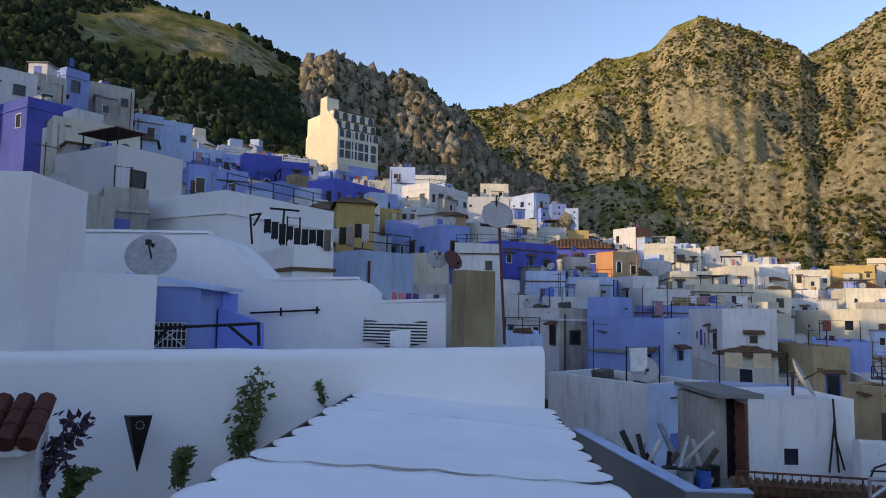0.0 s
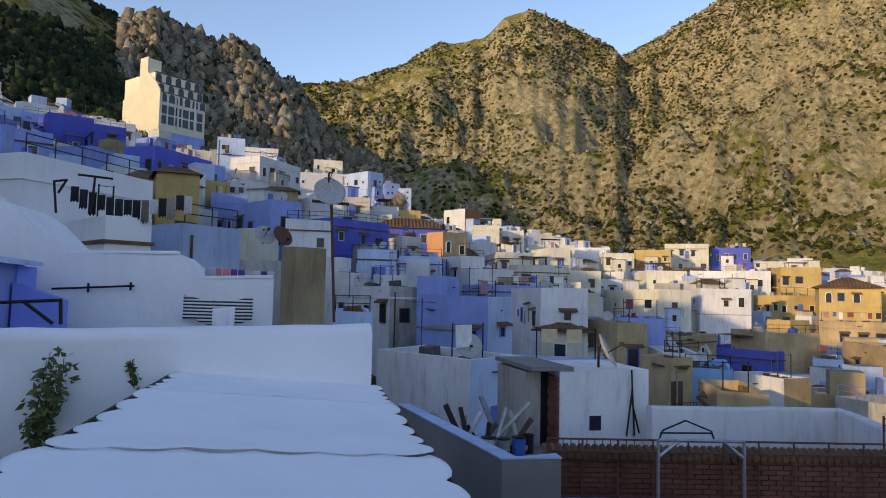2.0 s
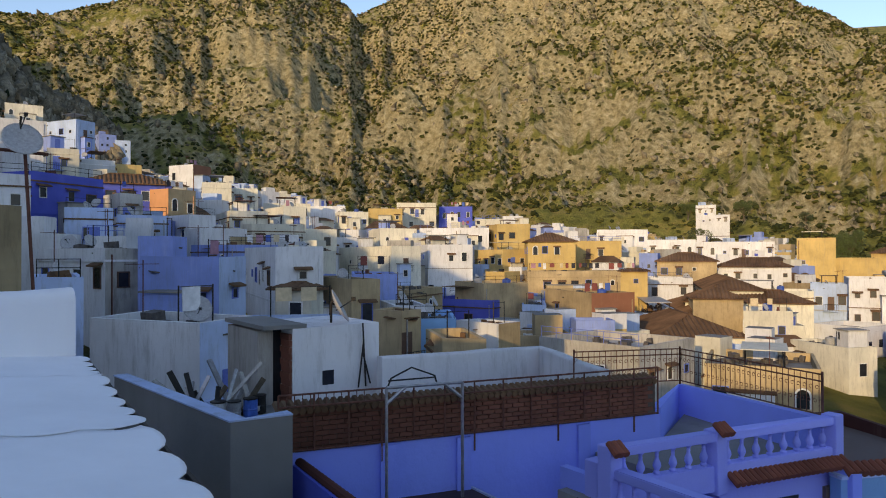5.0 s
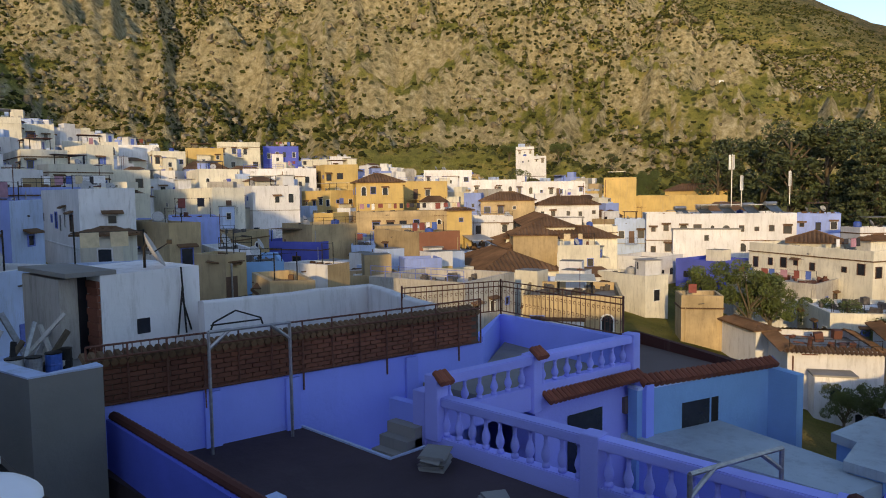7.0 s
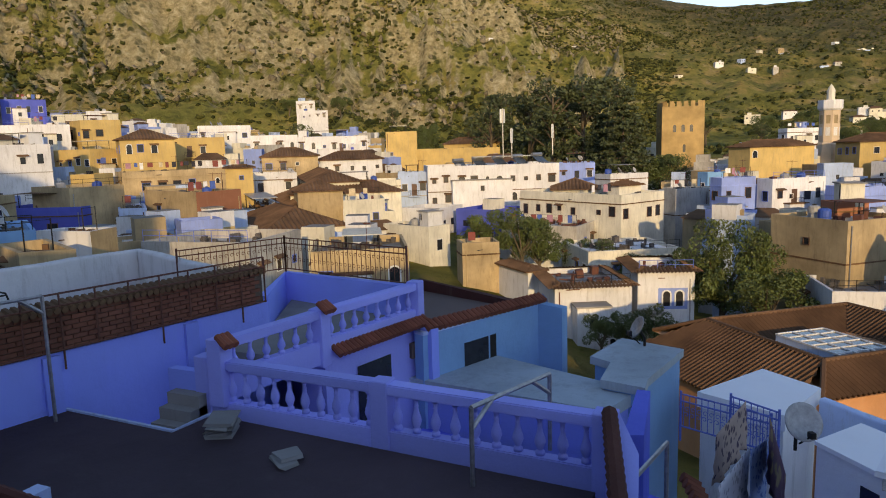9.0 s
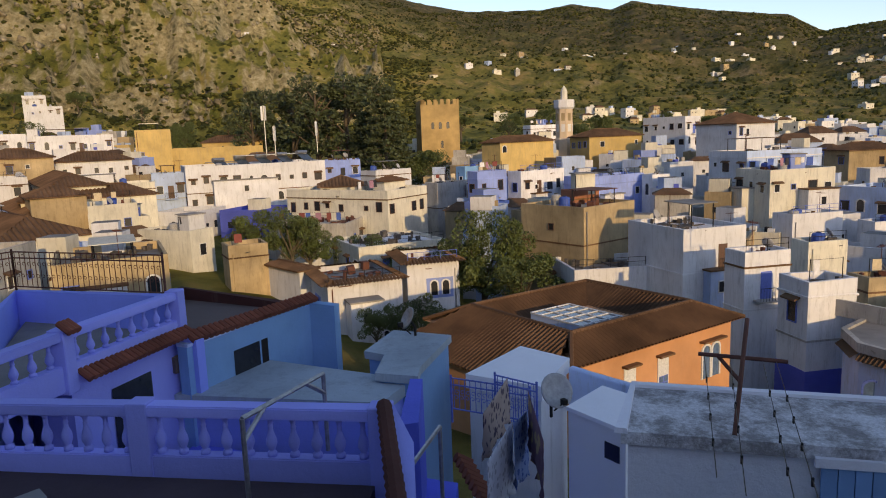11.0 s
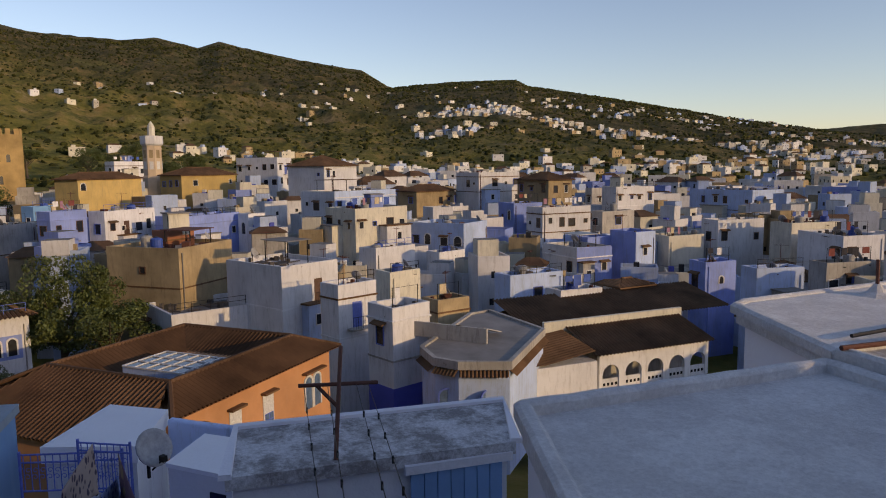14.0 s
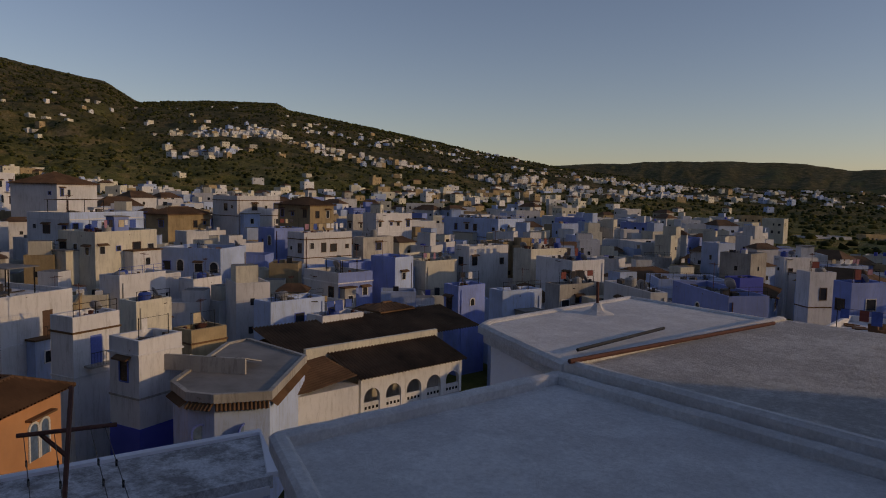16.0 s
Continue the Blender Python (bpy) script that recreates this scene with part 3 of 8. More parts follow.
        add_rod(bm, (.5, y0, h - par + 1.7), (w - .5, y0, h - par + 1.7), .012, 4)
        line = part("washing_line", bm, IRON, ob)
        u = .7
        while u < w - 1.4:
            ww = rng.uniform(.35, .8)
            bm = bmesh.new()
            add_box(bm, u, y0 - .02, h - par + 1.7 - rng.uniform(.5, .95), u + ww, y0 + .02, h - par + 1.69)
            for v in bm.verts:
                v.co.y += rng.uniform(-.05, .05)
            part("washing", bm, WASHING[rng.randrange(len(WASHING))], line)
            u += ww + rng.uniform(.06, .9)
    if rng.random() < .3 and h - par > 4:
        u = rng.uniform(.25, .65) * w
        z = h - par - rng.uniform(2.5, 3.0)
        bm = bmesh.new()
        add_box(bm, u - .9, -.75, z - .12, u + .9, -.003, z)
        bal = part("balcony", bm, tint(), ob)
        bm = bmesh.new()
        for q in range(9):
            add_rod(bm, (u - .85 + q * .2125, -.71, z), (u - .85 + q * .2125, -.71, z + .85), .016, 4)
        add_rod(bm, (u - .87, -.71, z + .86), (u + .87, -.71, z + .86), .022, 4)
        tagged(part("railing", bm, IRON, bal), kind="stuff")
        bm = bmesh.new()
        add_box(bm, u - .4, -.03, z + .01, u + .4, -.002, z + 1.85)
        part("balcony_door", bm, FRAME_BLUE if rng.random() < .5 else FRAME_BROWN, bal)


WASHING = [plain("washing_" + n_, c_, .9, 0, 3, .2, .1) for n_, c_ in (("white", (.7, .7, .72)), ("red", (.22, .06, .05)), ("blue", (.06, .12, .4)), ("dark", (.03, .03, .04)), ("cream", (.55, .45, .3)), ("pink", (.38, .2, .26)))]


def satellite_dish(x, y, z, turn, r=0.4, stand=0.6, label="grey satellite dish on a steel arm", mat=None):
    ob = thing("satellite_dish", pose(x, y, z, 0, 0, turn), label, "satellite dish", "satellite dishes")
    key = ("dish", round(r, 1), (mat or DISH).name)
    if key not in _shared:
        bm = bmesh.new()
        prof = [(r * k / 5, 0.22 * r * (k / 5) ** 2) for k in range(1, 6)] + [(r * 0.99, 0.22 * r + 0.015)] + [(r * k / 5, 0.22 * r * (k / 5) ** 2 + 0.02) for k in range(4, 0, -1)]
        add_lathe(bm, prof, 20)
        bowl = finish(bm, "bowl", mat or DISH, True)
        bm = bmesh.new()
        add_rod(bm, (0, 0, 0), (0, 0, stand), 0.03)
        add_rod(bm, (0, 0, stand), (0, -0.08, stand + 0.12), 0.03)
        mast = finish(bm, "mast", IRON)
        bm = bmesh.new()
        add_rod(bm, (0, -0.1, stand - 0.15), (0, -0.1 - r * 1.0, stand + 0.1), 0.015)
        add_box(bm, -0.04, -0.14 - r, stand + 0.06, 0.04, -0.04 - r, stand + 0.15)
        arm = finish(bm, "receiver_arm", IRON)
        _shared[key] = (bowl, mast, arm)
    bowl, mast, arm = _shared[key]
    part("bowl", bowl, None, ob, m=pose(0, -0.12, stand + 0.2, 62, 0, 0))
    part("mast", mast, None, ob)
    part("receiver_arm", arm, None, ob)
    return ob


def roof_clutter(x, y, z, seed):
    """One small thing that stands on a flat roof."""
    rng = random.Random(seed)
    k = rng.random()
    if k < 0.45:
        satellite_dish(x, y, z, rng.uniform(-40, 50), rng.choice((0.4, 0.5)), rng.uniform(0.4, 0.9))
    elif k < 0.65:
        ob = thing("water_tank", pose(x, y, z, 0, 0, rng.uniform(0, 90)), "round plastic water tank standing on a roof", "water tank", "water tanks")
        key = ("tank", rng.randrange(2))
        if key not in _shared:
            bm = bmesh.new()
            add_lathe(bm, [(0.45, 0), (0.5, 0.05), (0.5, 0.35), (0.47, 0.38), (0.5, 0.41), (0.5, 0.9), (0.42, 1.02), (0.15, 1.1)], 14)
            body = finish(bm, "body", plain("tank_blue", (0.03, 0.08, 0.35), 0.5) if key[1] else plain("tank_grey", (0.3, 0.3, 0.3), 0.5))
            bm = bmesh.new()
            add_lathe(bm, [(0.17, 1.08), (0.17, 1.15), (0.1, 1.17)], 10)
            _shared[key] = (body, finish(bm, "lid", IRON))
        part("body", _shared[key][0], None, ob)
        part("lid", _shared[key][1], None, ob)
    elif k < 0.95:
        ob = thing("antenna", pose(x, y, z, 0, 0, rng.uniform(0, 180)), "thin rusty television antenna on a roof", "antenna", "roof antennas")
        if "aerial" not in _shared:
            bm = bmesh.new()
            add_rod(bm, (0, 0, 0), (0, 0, 2.6), 0.025)
            _shared["aerial"] = finish(bm, "pole", RUST)
            bm = bmesh.new()
            add_rod(bm, (-0.6, 0, 2.45), (0.6, 0, 2.45), 0.015)
            for q in range(7):
                add_rod(bm, (-0.55 + q * 0.18, -0.3 + q * 0.02, 2.45), (-0.55 + q * 0.18, 0.3 - q * 0.02, 2.45), 0.01, 4)
            _shared["aerial_x"] = finish(bm, "crossbars", RUST)
        part("pole", _shared["aerial"], None, ob)
        part("crossbars", _shared["aerial_x"], None, ob)
    else:
        ob = thing("stair_head", pose(x, y, z, 0, 0, rng.uniform(0, 90)), "small white stair head on a flat roof", "stair head", "stair heads")
        bm = bmesh.new()
        add_box(bm, -0.9, -0.9, 0, 0.9, 0.9, 1.9)
        part("wall", bm, MATS[rng.choice("WLBC")], ob)
        bm = bmesh.new()
        add_box(bm, -1.05, -1.05, 1.9, 1.05, 1.05, 2.0)
        part("roof", bm, ROOF_GREY, ob)
        bm = bmesh.new()
        add_box(bm, -0.35, -0.93, 0.02, 0.35, -0.9, 1.6)
        part("door", bm, FRAME_BLUE, ob)


def clutter_on(hs, n, seed):
    ob, h, par = hs
    rng = random.Random(seed)
    wall = [c for c in ob.children if c.name.startswith("wall")][0]
    xs = [v.co.x for v in wall.data.vertices]
    ys = [v.co.y for v in wall.data.vertices]
    for k in range(n):
        p = ob.matrix_basis @ Vector((rng.uniform(0.8, max(xs) - 0.8), rng.uniform(0.8, max(ys) - 0.8), h - par))
        roof_clutter(p.x, p.y, p.z, seed * 7 + k)


# ---- the houses of the town ----
clutter_on(house(-41.20, 56.59, 40.54, 46.1, 6.66, 6.50, 36.43, 'W', 1, wins=0.8), 3, 1)
clutter_on(house(-39.22, 65.10, 42.10, 36.1, 2.84, 6.50, 39.71, 'G', 2), 2, 2)
house(-38.83, 69.94, 44.39, 59.0, 2.52, 3.10, 38.90, 'B', 3)
clutter_on(house(-38.95, 74.42, 44.48, 37.6, 4.87, 6.50, 39.64, 'G', 4, wins=0.8), 3, 4)
clutter_on(house(-36.98, 82.05, 43.08, 34.3, 3.18, 6.50, 38.86, 'L', 5), 2, 5)
clutter_on(house(-35.14, 85.02, 43.11, 32.5, 3.82, 6.50, 39.58, 'L', 6), 2, 6)
clutter_on(house(-34.30, 56.39, 37.14, 56.3, 3.68, 4.91, 34.33, 'D', 7), 2, 7)
house(-25.73, 45.19, 32.43, 39.7, 5.46, 1.91, 30.08, 'C', 8, wins=0.1)
clutter_on(house(-19.66, 41.59, 29.77, 60.3, 4.74, 6.33, 28.23, 'S', 9, wins=0.1), 3, 9)
clutter_on(house(-14.44, 25.15, 24.21, 49.9, 2.54, 8.90, 22.71, 'G', 10, wins=0, roof='shed'), 2, 10)
house(-13.63, 27.84, 24.81, 31.1, 1.66, 6.50, 23.11, 'G', 11, wins=0)
house(-9.00, 28.62, 24.86, 59.5, 6.92, 4.97, 22.46, 'S', 12, wins=0)
house(-5.24, 24.44, 22.26, 32.1, 1.50, 8.35, 20.96, 'S', 13, wins=0)
house(-3.15, 26.82, 22.32, 46.7, 2.77, 2.79, 21.09, 'L', 14, wins=0.2)
clutter_on(house(-27.37, 94.10, 41.22, 26.2, 5.21, 6.50, 35.79, 'D', 15), 3, 15)
clutter_on(house(-21.50, 91.51, 39.58, 23.2, 3.59, 6.50, 35.43, 'D', 16), 2, 16)
clutter_on(house(-12.89, 80.98, 35.35, 57.0, 9.62, 4.23, 29.92, 'D', 17, wins=0.8), 3, 17)
house(-21.47, 58.16, 32.08, 30.3, 2.30, 4.07, 30.16, 'B', 18)
clutter_on(house(-21.82, 66.51, 33.30, 23.2, 2.89, 6.50, 30.85, 'B', 19), 2, 19)
clutter_on(house(-30.02, 121.34, 46.84, 21.9, 7.64, 6.50, 43.24, 'W', 20), 3, 20)
clutter_on(house(-37.83, 103.29, 43.85, 25.1, 4.86, 6.50, 40.61, 'L', 21), 3, 21)
clutter_on(house(-33.62, 104.74, 43.39, 22.8, 3.73, 6.50, 40.54, 'B', 22), 2, 22)
clutter_on(house(-15.13, 110.97, 40.89, 7.8, 5.58, 6.50, 37.98, 'C', 23), 3, 23)
clutter_on(house(-6.24, 73.74, 29.59, 4.8, 4.96, 6.50, 26.60, 'B', 24, wins=0.7), 3, 24)
clutter_on(house(-2.29, 101.97, 38.88, 53.3, 9.86, 5.20, 33.20, 'W', 25, wins=0.8), 3, 25)
clutter_on(house(-11.95, 149.52, 51.12, 4.6, 5.48, 6.50, 47.43, 'L', 26), 3, 26)
clutter_on(house(-6.45, 149.86, 49.43, 2.5, 6.71, 6.50, 46.96, 'W', 27), 3, 27)
clutter_on(house(3.73, 121.94, 40.28, -1.8, 7.89, 6.50, 37.28, 'W', 28), 3, 28)
clutter_on(house(18.02, 140.85, 44.45, 32.7, 4.06, 7.37, 39.50, 'L', 29, wins=0.7), 2, 29)
clutter_on(house(8.09, 159.80, 49.64, -2.9, 6.47, 6.50, 46.36, 'C', 30), 3, 30)
clutter_on(house(10.01, 104.52, 34.07, -5.5, 3.77, 6.50, 31.01, 'C', 31), 2, 31)
clutter_on(house(14.41, 109.05, 33.50, 2.5, 4.62, 6.50, 30.85, 'W', 32), 3, 32)
clutter_on(house(19.05, 110.37, 33.20, 0.2, 3.75, 11.14, 30.15, 'O', 33), 3, 33)
clutter_on(house(21.09, 87.49, 27.93, 26.4, 4.11, 4.46, 24.62, 'P', 34, second='T'), 2, 34)
clutter_on(house(32.98, 120.57, 35.20, 34.7, 4.48, 5.08, 31.29, 'W', 35, second='R'), 2, 35)
clutter_on(house(32.94, 115.39, 31.76, -15.9, 4.60, 6.50, 27.10, 'C', 36), 2, 36)
clutter_on(house(38.71, 118.86, 31.42, -18.0, 4.50, 6.50, 27.58, 'C', 37), 2, 37)
clutter_on(house(-0.32, 60.00, 27.54, 30.3, 2.98, 9.98, 24.72, 'B', 38, wins=0.6), 2, 38)
clutter_on(house(5.41, 67.78, 27.07, 35.4, 7.58, 4.47, 22.70, 'D', 39, wins=0.8), 3, 39)
clutter_on(house(0.92, 59.99, 25.95, -0.9, 3.87, 6.50, 24.01, 'W', 40), 2, 40)
house(0.85, 27.98, 21.70, 32.7, 1.50, 0.9, 18.98, 'T', 41, wins=0, roof='shed')
house(-3.29, 32.84, 21.34, 10.7, 3.76, 1.57, 20.29, 'G', 42, wins=0, roof='shed')
house(14.22, 78.73, 26.43, 9.8, 2.33, 4.83, 22.94, 'G', 43)
clutter_on(house(7.17, 61.58, 23.72, -6.6, 3.42, 6.50, 21.75, 'L', 44), 2, 44)
clutter_on(house(12.52, 70.90, 23.78, -10.0, 4.44, 6.50, 21.51, 'L', 45), 2, 45)
clutter_on(house(22.08, 82.08, 24.63, 14.9, 3.34, 4.70, 22.20, 'W', 46), 2, 46)
clutter_on(house(29.38, 90.34, 25.76, -8.0, 4.87, 11.15, 22.86, 'C', 47), 3, 47)
clutter_on(house(39.48, 97.30, 27.12, -2.1, 3.47, 8.03, 24.38, 'C', 48), 2, 48)
clutter_on(house(7.15, 43.42, 20.40, 15.7, 1.91, 9.29, 17.99, 'W', 49, second='G', wins=0.5), 2, 49)
clutter_on(house(7.80, 55.45, 21.37, -8.0, 2.62, 6.50, 19.82, 'W', 50), 2, 50)
clutter_on(house(2.88, 33.88, 19.06, -4.9, 1.87, 6.50, 17.72, 'L', 51, wins=0), 2, 51)
clutter_on(house(11.94, 38.26, 19.89, 42.8, 2.98, 4.83, 17.59, 'B', 52, second='L', wins=0.5), 2, 52)
house(10.43, 41.80, 21.03, 46.1, 1.50, 2.20, 19.69, 'B', 53, wins=0.4)
clutter_on(house(18.39, 46.59, 20.58, -11.4, 3.36, 15.37, 17.00, 'W', 54, wins=0.7), 3, 54)
house(17.75, 39.26, 17.94, 35.8, 1.50, 2.52, 16.06, 'C', 55, roof='tile', wins=0.2)
clutter_on(house(22.22, 42.66, 18.31, -7.4, 2.08, 9.29, 15.63, 'T', 56), 2, 56)
clutter_on(house(24.98, 47.99, 18.53, -27.4, 3.46, 6.50, 15.08, 'B', 57), 2, 57)
clutter_on(house(6.66, 23.14, 17.80, 29.2, 2.58, 5.20, 15.84, 'W', 58, second='L', wins=0.12), 2, 58)
house(10.22, 27.23, 17.38, -10.4, 3.48, 2.10, 16.42, 'L', 59, wins=0)
clutter_on(house(23.72, 39.53, 16.65, -20.9, 2.25, 5.96, 14.38, 'W', 60), 2, 60)
clutter_on(house(75.40, 90.92, 20.85, -4.6, 5.42, 9.91, 14.83, 'O', 61, wins=0.6), 3, 61)
clutter_on(house(81.00, 99.25, 25.55, -24.2, 6.17, 6.01, 20.21, 'O', 62, wins=0.5), 3, 62)
house(76.55, 85.98, 22.12, -36.7, 7.71, 6.50, 16.83, 'O', 63, roof='tile', wins=0.5)
clutter_on(house(89.26, 89.10, 22.36, -45.0, 8.78, 6.50, 16.96, 'O', 64, wins=0.4), 2, 64)
clutter_on(house(69.18, 77.81, 17.54, -33.6, 17.74, 6.50, 12.29, 'T', 65, wins=0.3), 3, 65)
house(75.50, 65.75, 17.71, -48.9, 3.59, 1.50, 13.38, 'O', 66, roof='tile', wins=0.4)
clutter_on(house(55.42, 83.36, 21.41, -21.6, 6.55, 8.28, 13.61, 'W', 67, wins=0.4), 3, 67)
clutter_on(house(48.48, 81.82, 21.14, -2.6, 4.57, 18.03, 15.22, 'C', 68, wins=0.15), 3, 68)
clutter_on(house(49.48, 63.01, 16.76, -10.1, 5.90, 7.50, 11.24, 'T', 69, wins=0.15), 3, 69)
clutter_on(house(56.14, 52.87, 15.84, -14.7, 5.44, 10.33, 10.85, 'T', 70, second='R', wins=0.2), 3, 70)
clutter_on(house(52.79, 60.26, 14.36, -41.2, 2.71, 6.50, 11.26, 'L', 71, wins=0.5), 2, 71)
house(53.59, 42.06, 12.41, -37.8, 7.70, 15.13, 9.94, 'C', 72, roof='tile', wins=0.1)
house(95.84, 75.69, 18.85, -51.7, 9.28, 6.50, 14.65, 'T', 73, roof='tile', wins=0.4)
house(104.61, 70.46, 16.92, -56.0, 9.01, 6.50, 14.78, 'W', 74, roof='tile', wins=0.6)
clutter_on(house(123.89, 88.28, 22.51, -54.5, 14.61, 6.50, 16.84, 'W', 75, wins=0.9, win='b'), 3, 75)
clutter_on(house(118.81, 110.30, 25.53, -47.1, 11.01, 6.50, 19.88, 'W', 76), 3, 76)
clutter_on(house(116.55, 94.62, 22.99, -50.9, 9.45, 6.50, 19.78, 'W', 77), 3, 77)
clutter_on(house(211.89, 150.89, 37.03, -54.5, 6.61, 6.50, 31.79, 'W', 78, wins=0.9), 3, 78)
clutter_on(house(196.21, 138.42, 32.59, -54.8, 9.05, 6.50, 27.94, 'W', 79, wins=0.9), 3, 79)
house(19.95, 32.46, 16.93, 13.5, 1.50, 2.24, 14.70, 'T', 80, wins=0)
house(25.45, 31.00, 16.04, 10.7, 1.97, 3.29, 14.57, 'W', 81, second='T', wins=0)
clutter_on(house(22.59, 35.53, 16.15, -32.3, 2.59, 6.50, 14.39, 'Q', 82, wins=0.1), 2, 82)
house(18.36, 26.34, 16.13, -24.8, 2.05, 5.04, 15.37, 'T', 83, wins=0)
clutter_on(house(85.48, 69.42, 16.51, -50.9, 6.56, 6.50, 12.86, 'W', 84), 3, 84)
house(80.79, 55.69, 15.35, -50.4, 6.63, 27.52, 11.88, 'C', 85, roof='tile')
clutter_on(house(67.63, 56.49, 12.94, -45.1, 5.35, 21.75, 10.35, 'W', 86, wins=0.1), 3, 86)
house(73.21, 52.56, 14.70, -49.3, 5.66, 7.19, 12.45, 'T', 87, roof='tile', wins=0.1)
clutter_on(house(67.86, 42.61, 14.11, -57.9, 4.65, 6.50, 9.70, 'C', 88, wins=0.5), 3, 88)
clutter_on(house(49.11, 131.20, 30.01, -20.5, 8.93, 6.50, 24.99, 'C', 89), 3, 89)
clutter_on(house(61.45, 136.94, 30.30, -24.1, 7.23, 6.50, 25.48, 'W', 90), 3, 90)
clutter_on(house(64.67, 129.89, 28.87, -16.4, 5.96, 7.02, 24.21, 'C', 91), 3, 91)
clutter_on(house(74.64, 135.96, 30.17, -28.7, 7.47, 6.50, 25.19, 'O', 92), 3, 92)
clutter_on(house(85.18, 141.43, 32.21, -31.0, 9.24, 6.50, 26.25, 'C', 93), 3, 93)
clutter_on(house(96.32, 140.21, 31.68, -34.5, 8.05, 6.50, 26.51, 'D', 94, wins=0.8), 3, 94)
clutter_on(house(97.31, 127.14, 28.07, -37.4, 6.22, 6.50, 24.90, 'C', 95), 3, 95)
clutter_on(house(111.74, 134.83, 29.53, -39.6, 5.10, 6.50, 26.08, 'W', 96), 3, 96)
clutter_on(house(47.54, 99.30, 22.72, -10.5, 6.50, 15.45, 19.64, 'W', 97), 3, 97)
clutter_on(house(62.00, 108.66, 24.70, -19.7, 6.67, 12.72, 21.19, 'C', 98), 3, 98)
house(70.69, 109.22, 24.95, -32.9, 7.22, 1.50, 21.62, 'W', 99)
clutter_on(house(38.11, 92.55, 23.60, -12.3, 6.99, 10.05, 21.21, 'C', 100), 3, 100)
clutter_on(house(30.98, 86.72, 23.98, 0.4, 7.19, 9.21, 21.06, 'C', 101), 3, 101)
clutter_on(house(75.46, 103.52, 24.92, -36.1, 5.51, 6.50, 21.05, 'W', 102), 3, 102)
clutter_on(house(97.97, 46.27, 16.73, -61.7, 20.39, 12.00, 9.84, 'W', 103, wins=0.75, win='n'), 3, 103)
clutter_on(house(97.71, 51.27, 15.90, -62.3, 5.06, 6.50, 10.62, 'L', 104), 3, 104)
clutter_on(house(83.08, 14.53, 13.60, -28.1, 8.23, 16.76, 9.06, 'C', 105, wins=0.55, win='n'), 3, 105)
house(89.11, 24.25, 13.86, -74.8, 5.65, 6.50, 11.59, 'C', 106, roof='tile', wins=0)
house(88.94, 15.86, 14.37, -38.3, 3.63, 2.20, 12.48, 'C', 107, roof='tile', wins=0)
clutter_on(house(103.50, 19.69, 15.04, -44.1, 6.65, 3.84, 12.83, 'W', 108, wins=0.3), 3, 108)
clutter_on(house(65.39, 30.94, 11.61, -19.7, 3.17, 6.99, 6.15, 'C', 109, wins=0.5), 2, 109)
clutter_on(house(70.39, 42.72, 12.41, -48.7, 4.74, 8.37, 9.41, 'C', 110, wins=0.4), 3, 110)
house(77.68, 56.98, 13.92, -53.7, 14.88, 6.50, 9.82, 'C', 111, roof='tile', wins=0.3)
clutter_on(house(89.60, 57.26, 14.98, -57.4, 9.52, 6.50, 12.86, 'C', 112), 3, 112)
house(72.81, 53.47, 12.63, -43.6, 6.70, 20.19, 9.36, 'T', 113, roof='tile', wins=0.2)
house(52.46, 14.20, 8.86, -62.9, 6.05, 7.83, 4.08, 'W', 114, wins=0, label='white limewashed house with tiled eaves and blue-framed windows')
house(56.69, 8.60, 9.64, -69.4, 4.44, 6.31, 4.93, 'W', 115, wins=0, label='white limewashed house wing with tiled eaves and blue-framed windows')
house(57.61, 17.95, 9.00, -42.7, 1.50, 5.49, 6.84, 'W', 116, roof='tile', wins=0)
house(132.07, 71.84, 23.06, -61.4, 6.52, 6.50, 14.52, 'O', 117, wins=0.1)
house(136.46, 67.73, 19.25, -63.6, 18.62, 6.50, 15.53, 'O', 118, wins=0.05)
house(146.57, 65.02, 20.18, -66.1, 12.60, 6.50, 17.04, 'O', 119, roof='tile', wins=0)
clutter_on(house(95.24, 4.22, 14.35, -52.6, 5.46, 2.56, 10.99, 'B', 120, wins=0.6), 3, 120)
clutter_on(house(116.38, 30.62, 16.43, -75.3, 5.86, 6.50, 12.31, 'B', 121), 3, 121)
clutter_on(house(97.84, 10.07, 13.31, -49.2, 5.17, 2.98, 9.01, 'G', 122, wins=0.4), 3, 122)
house(104.02, 69.92, 17.97, -56.0, 11.00, 6.50, 14.69, 'W', 123, roof='tile', wins=0.8)
house(59.40, 24.75, 10.95, -57.4, 3.49, 3.05, 7.94, 'T', 124, wins=0)
clutter_on(house(115.12, 7.22, 14.65, -44.7, 3.72, 2.20, 11.80, 'Q', 125), 2, 125)
clutter_on(house(172.49, -5.25, 21.46, -57.1, 7.83, 3.27, 18.28, 'W', 126), 3, 126)
house(130.60, 1.59, 18.17, -46.8, 13.98, 5.08, 15.19, 'O', 127, roof='tile', wins=0.1)
house(139.75, -15.44, 18.51, -60.8, 12.55, 6.54, 14.56, 'O', 128, roof='tile', wins=0.4)
clutter_on(house(146.42, -34.98, 21.80, -48.5, 5.12, 10.27, 15.89, 'W', 129, wins=0.8), 3, 129)
house(124.80, -38.23, 19.98, -57.1, 9.60, 8.71, 16.19, 'W', 130, roof='tile', wins=0.4)
clutter_on(house(91.07, -29.18, 16.48, -64.1, 12.30, 6.66, 9.93, 'W', 131, second='L', wins=0.6), 3, 131)
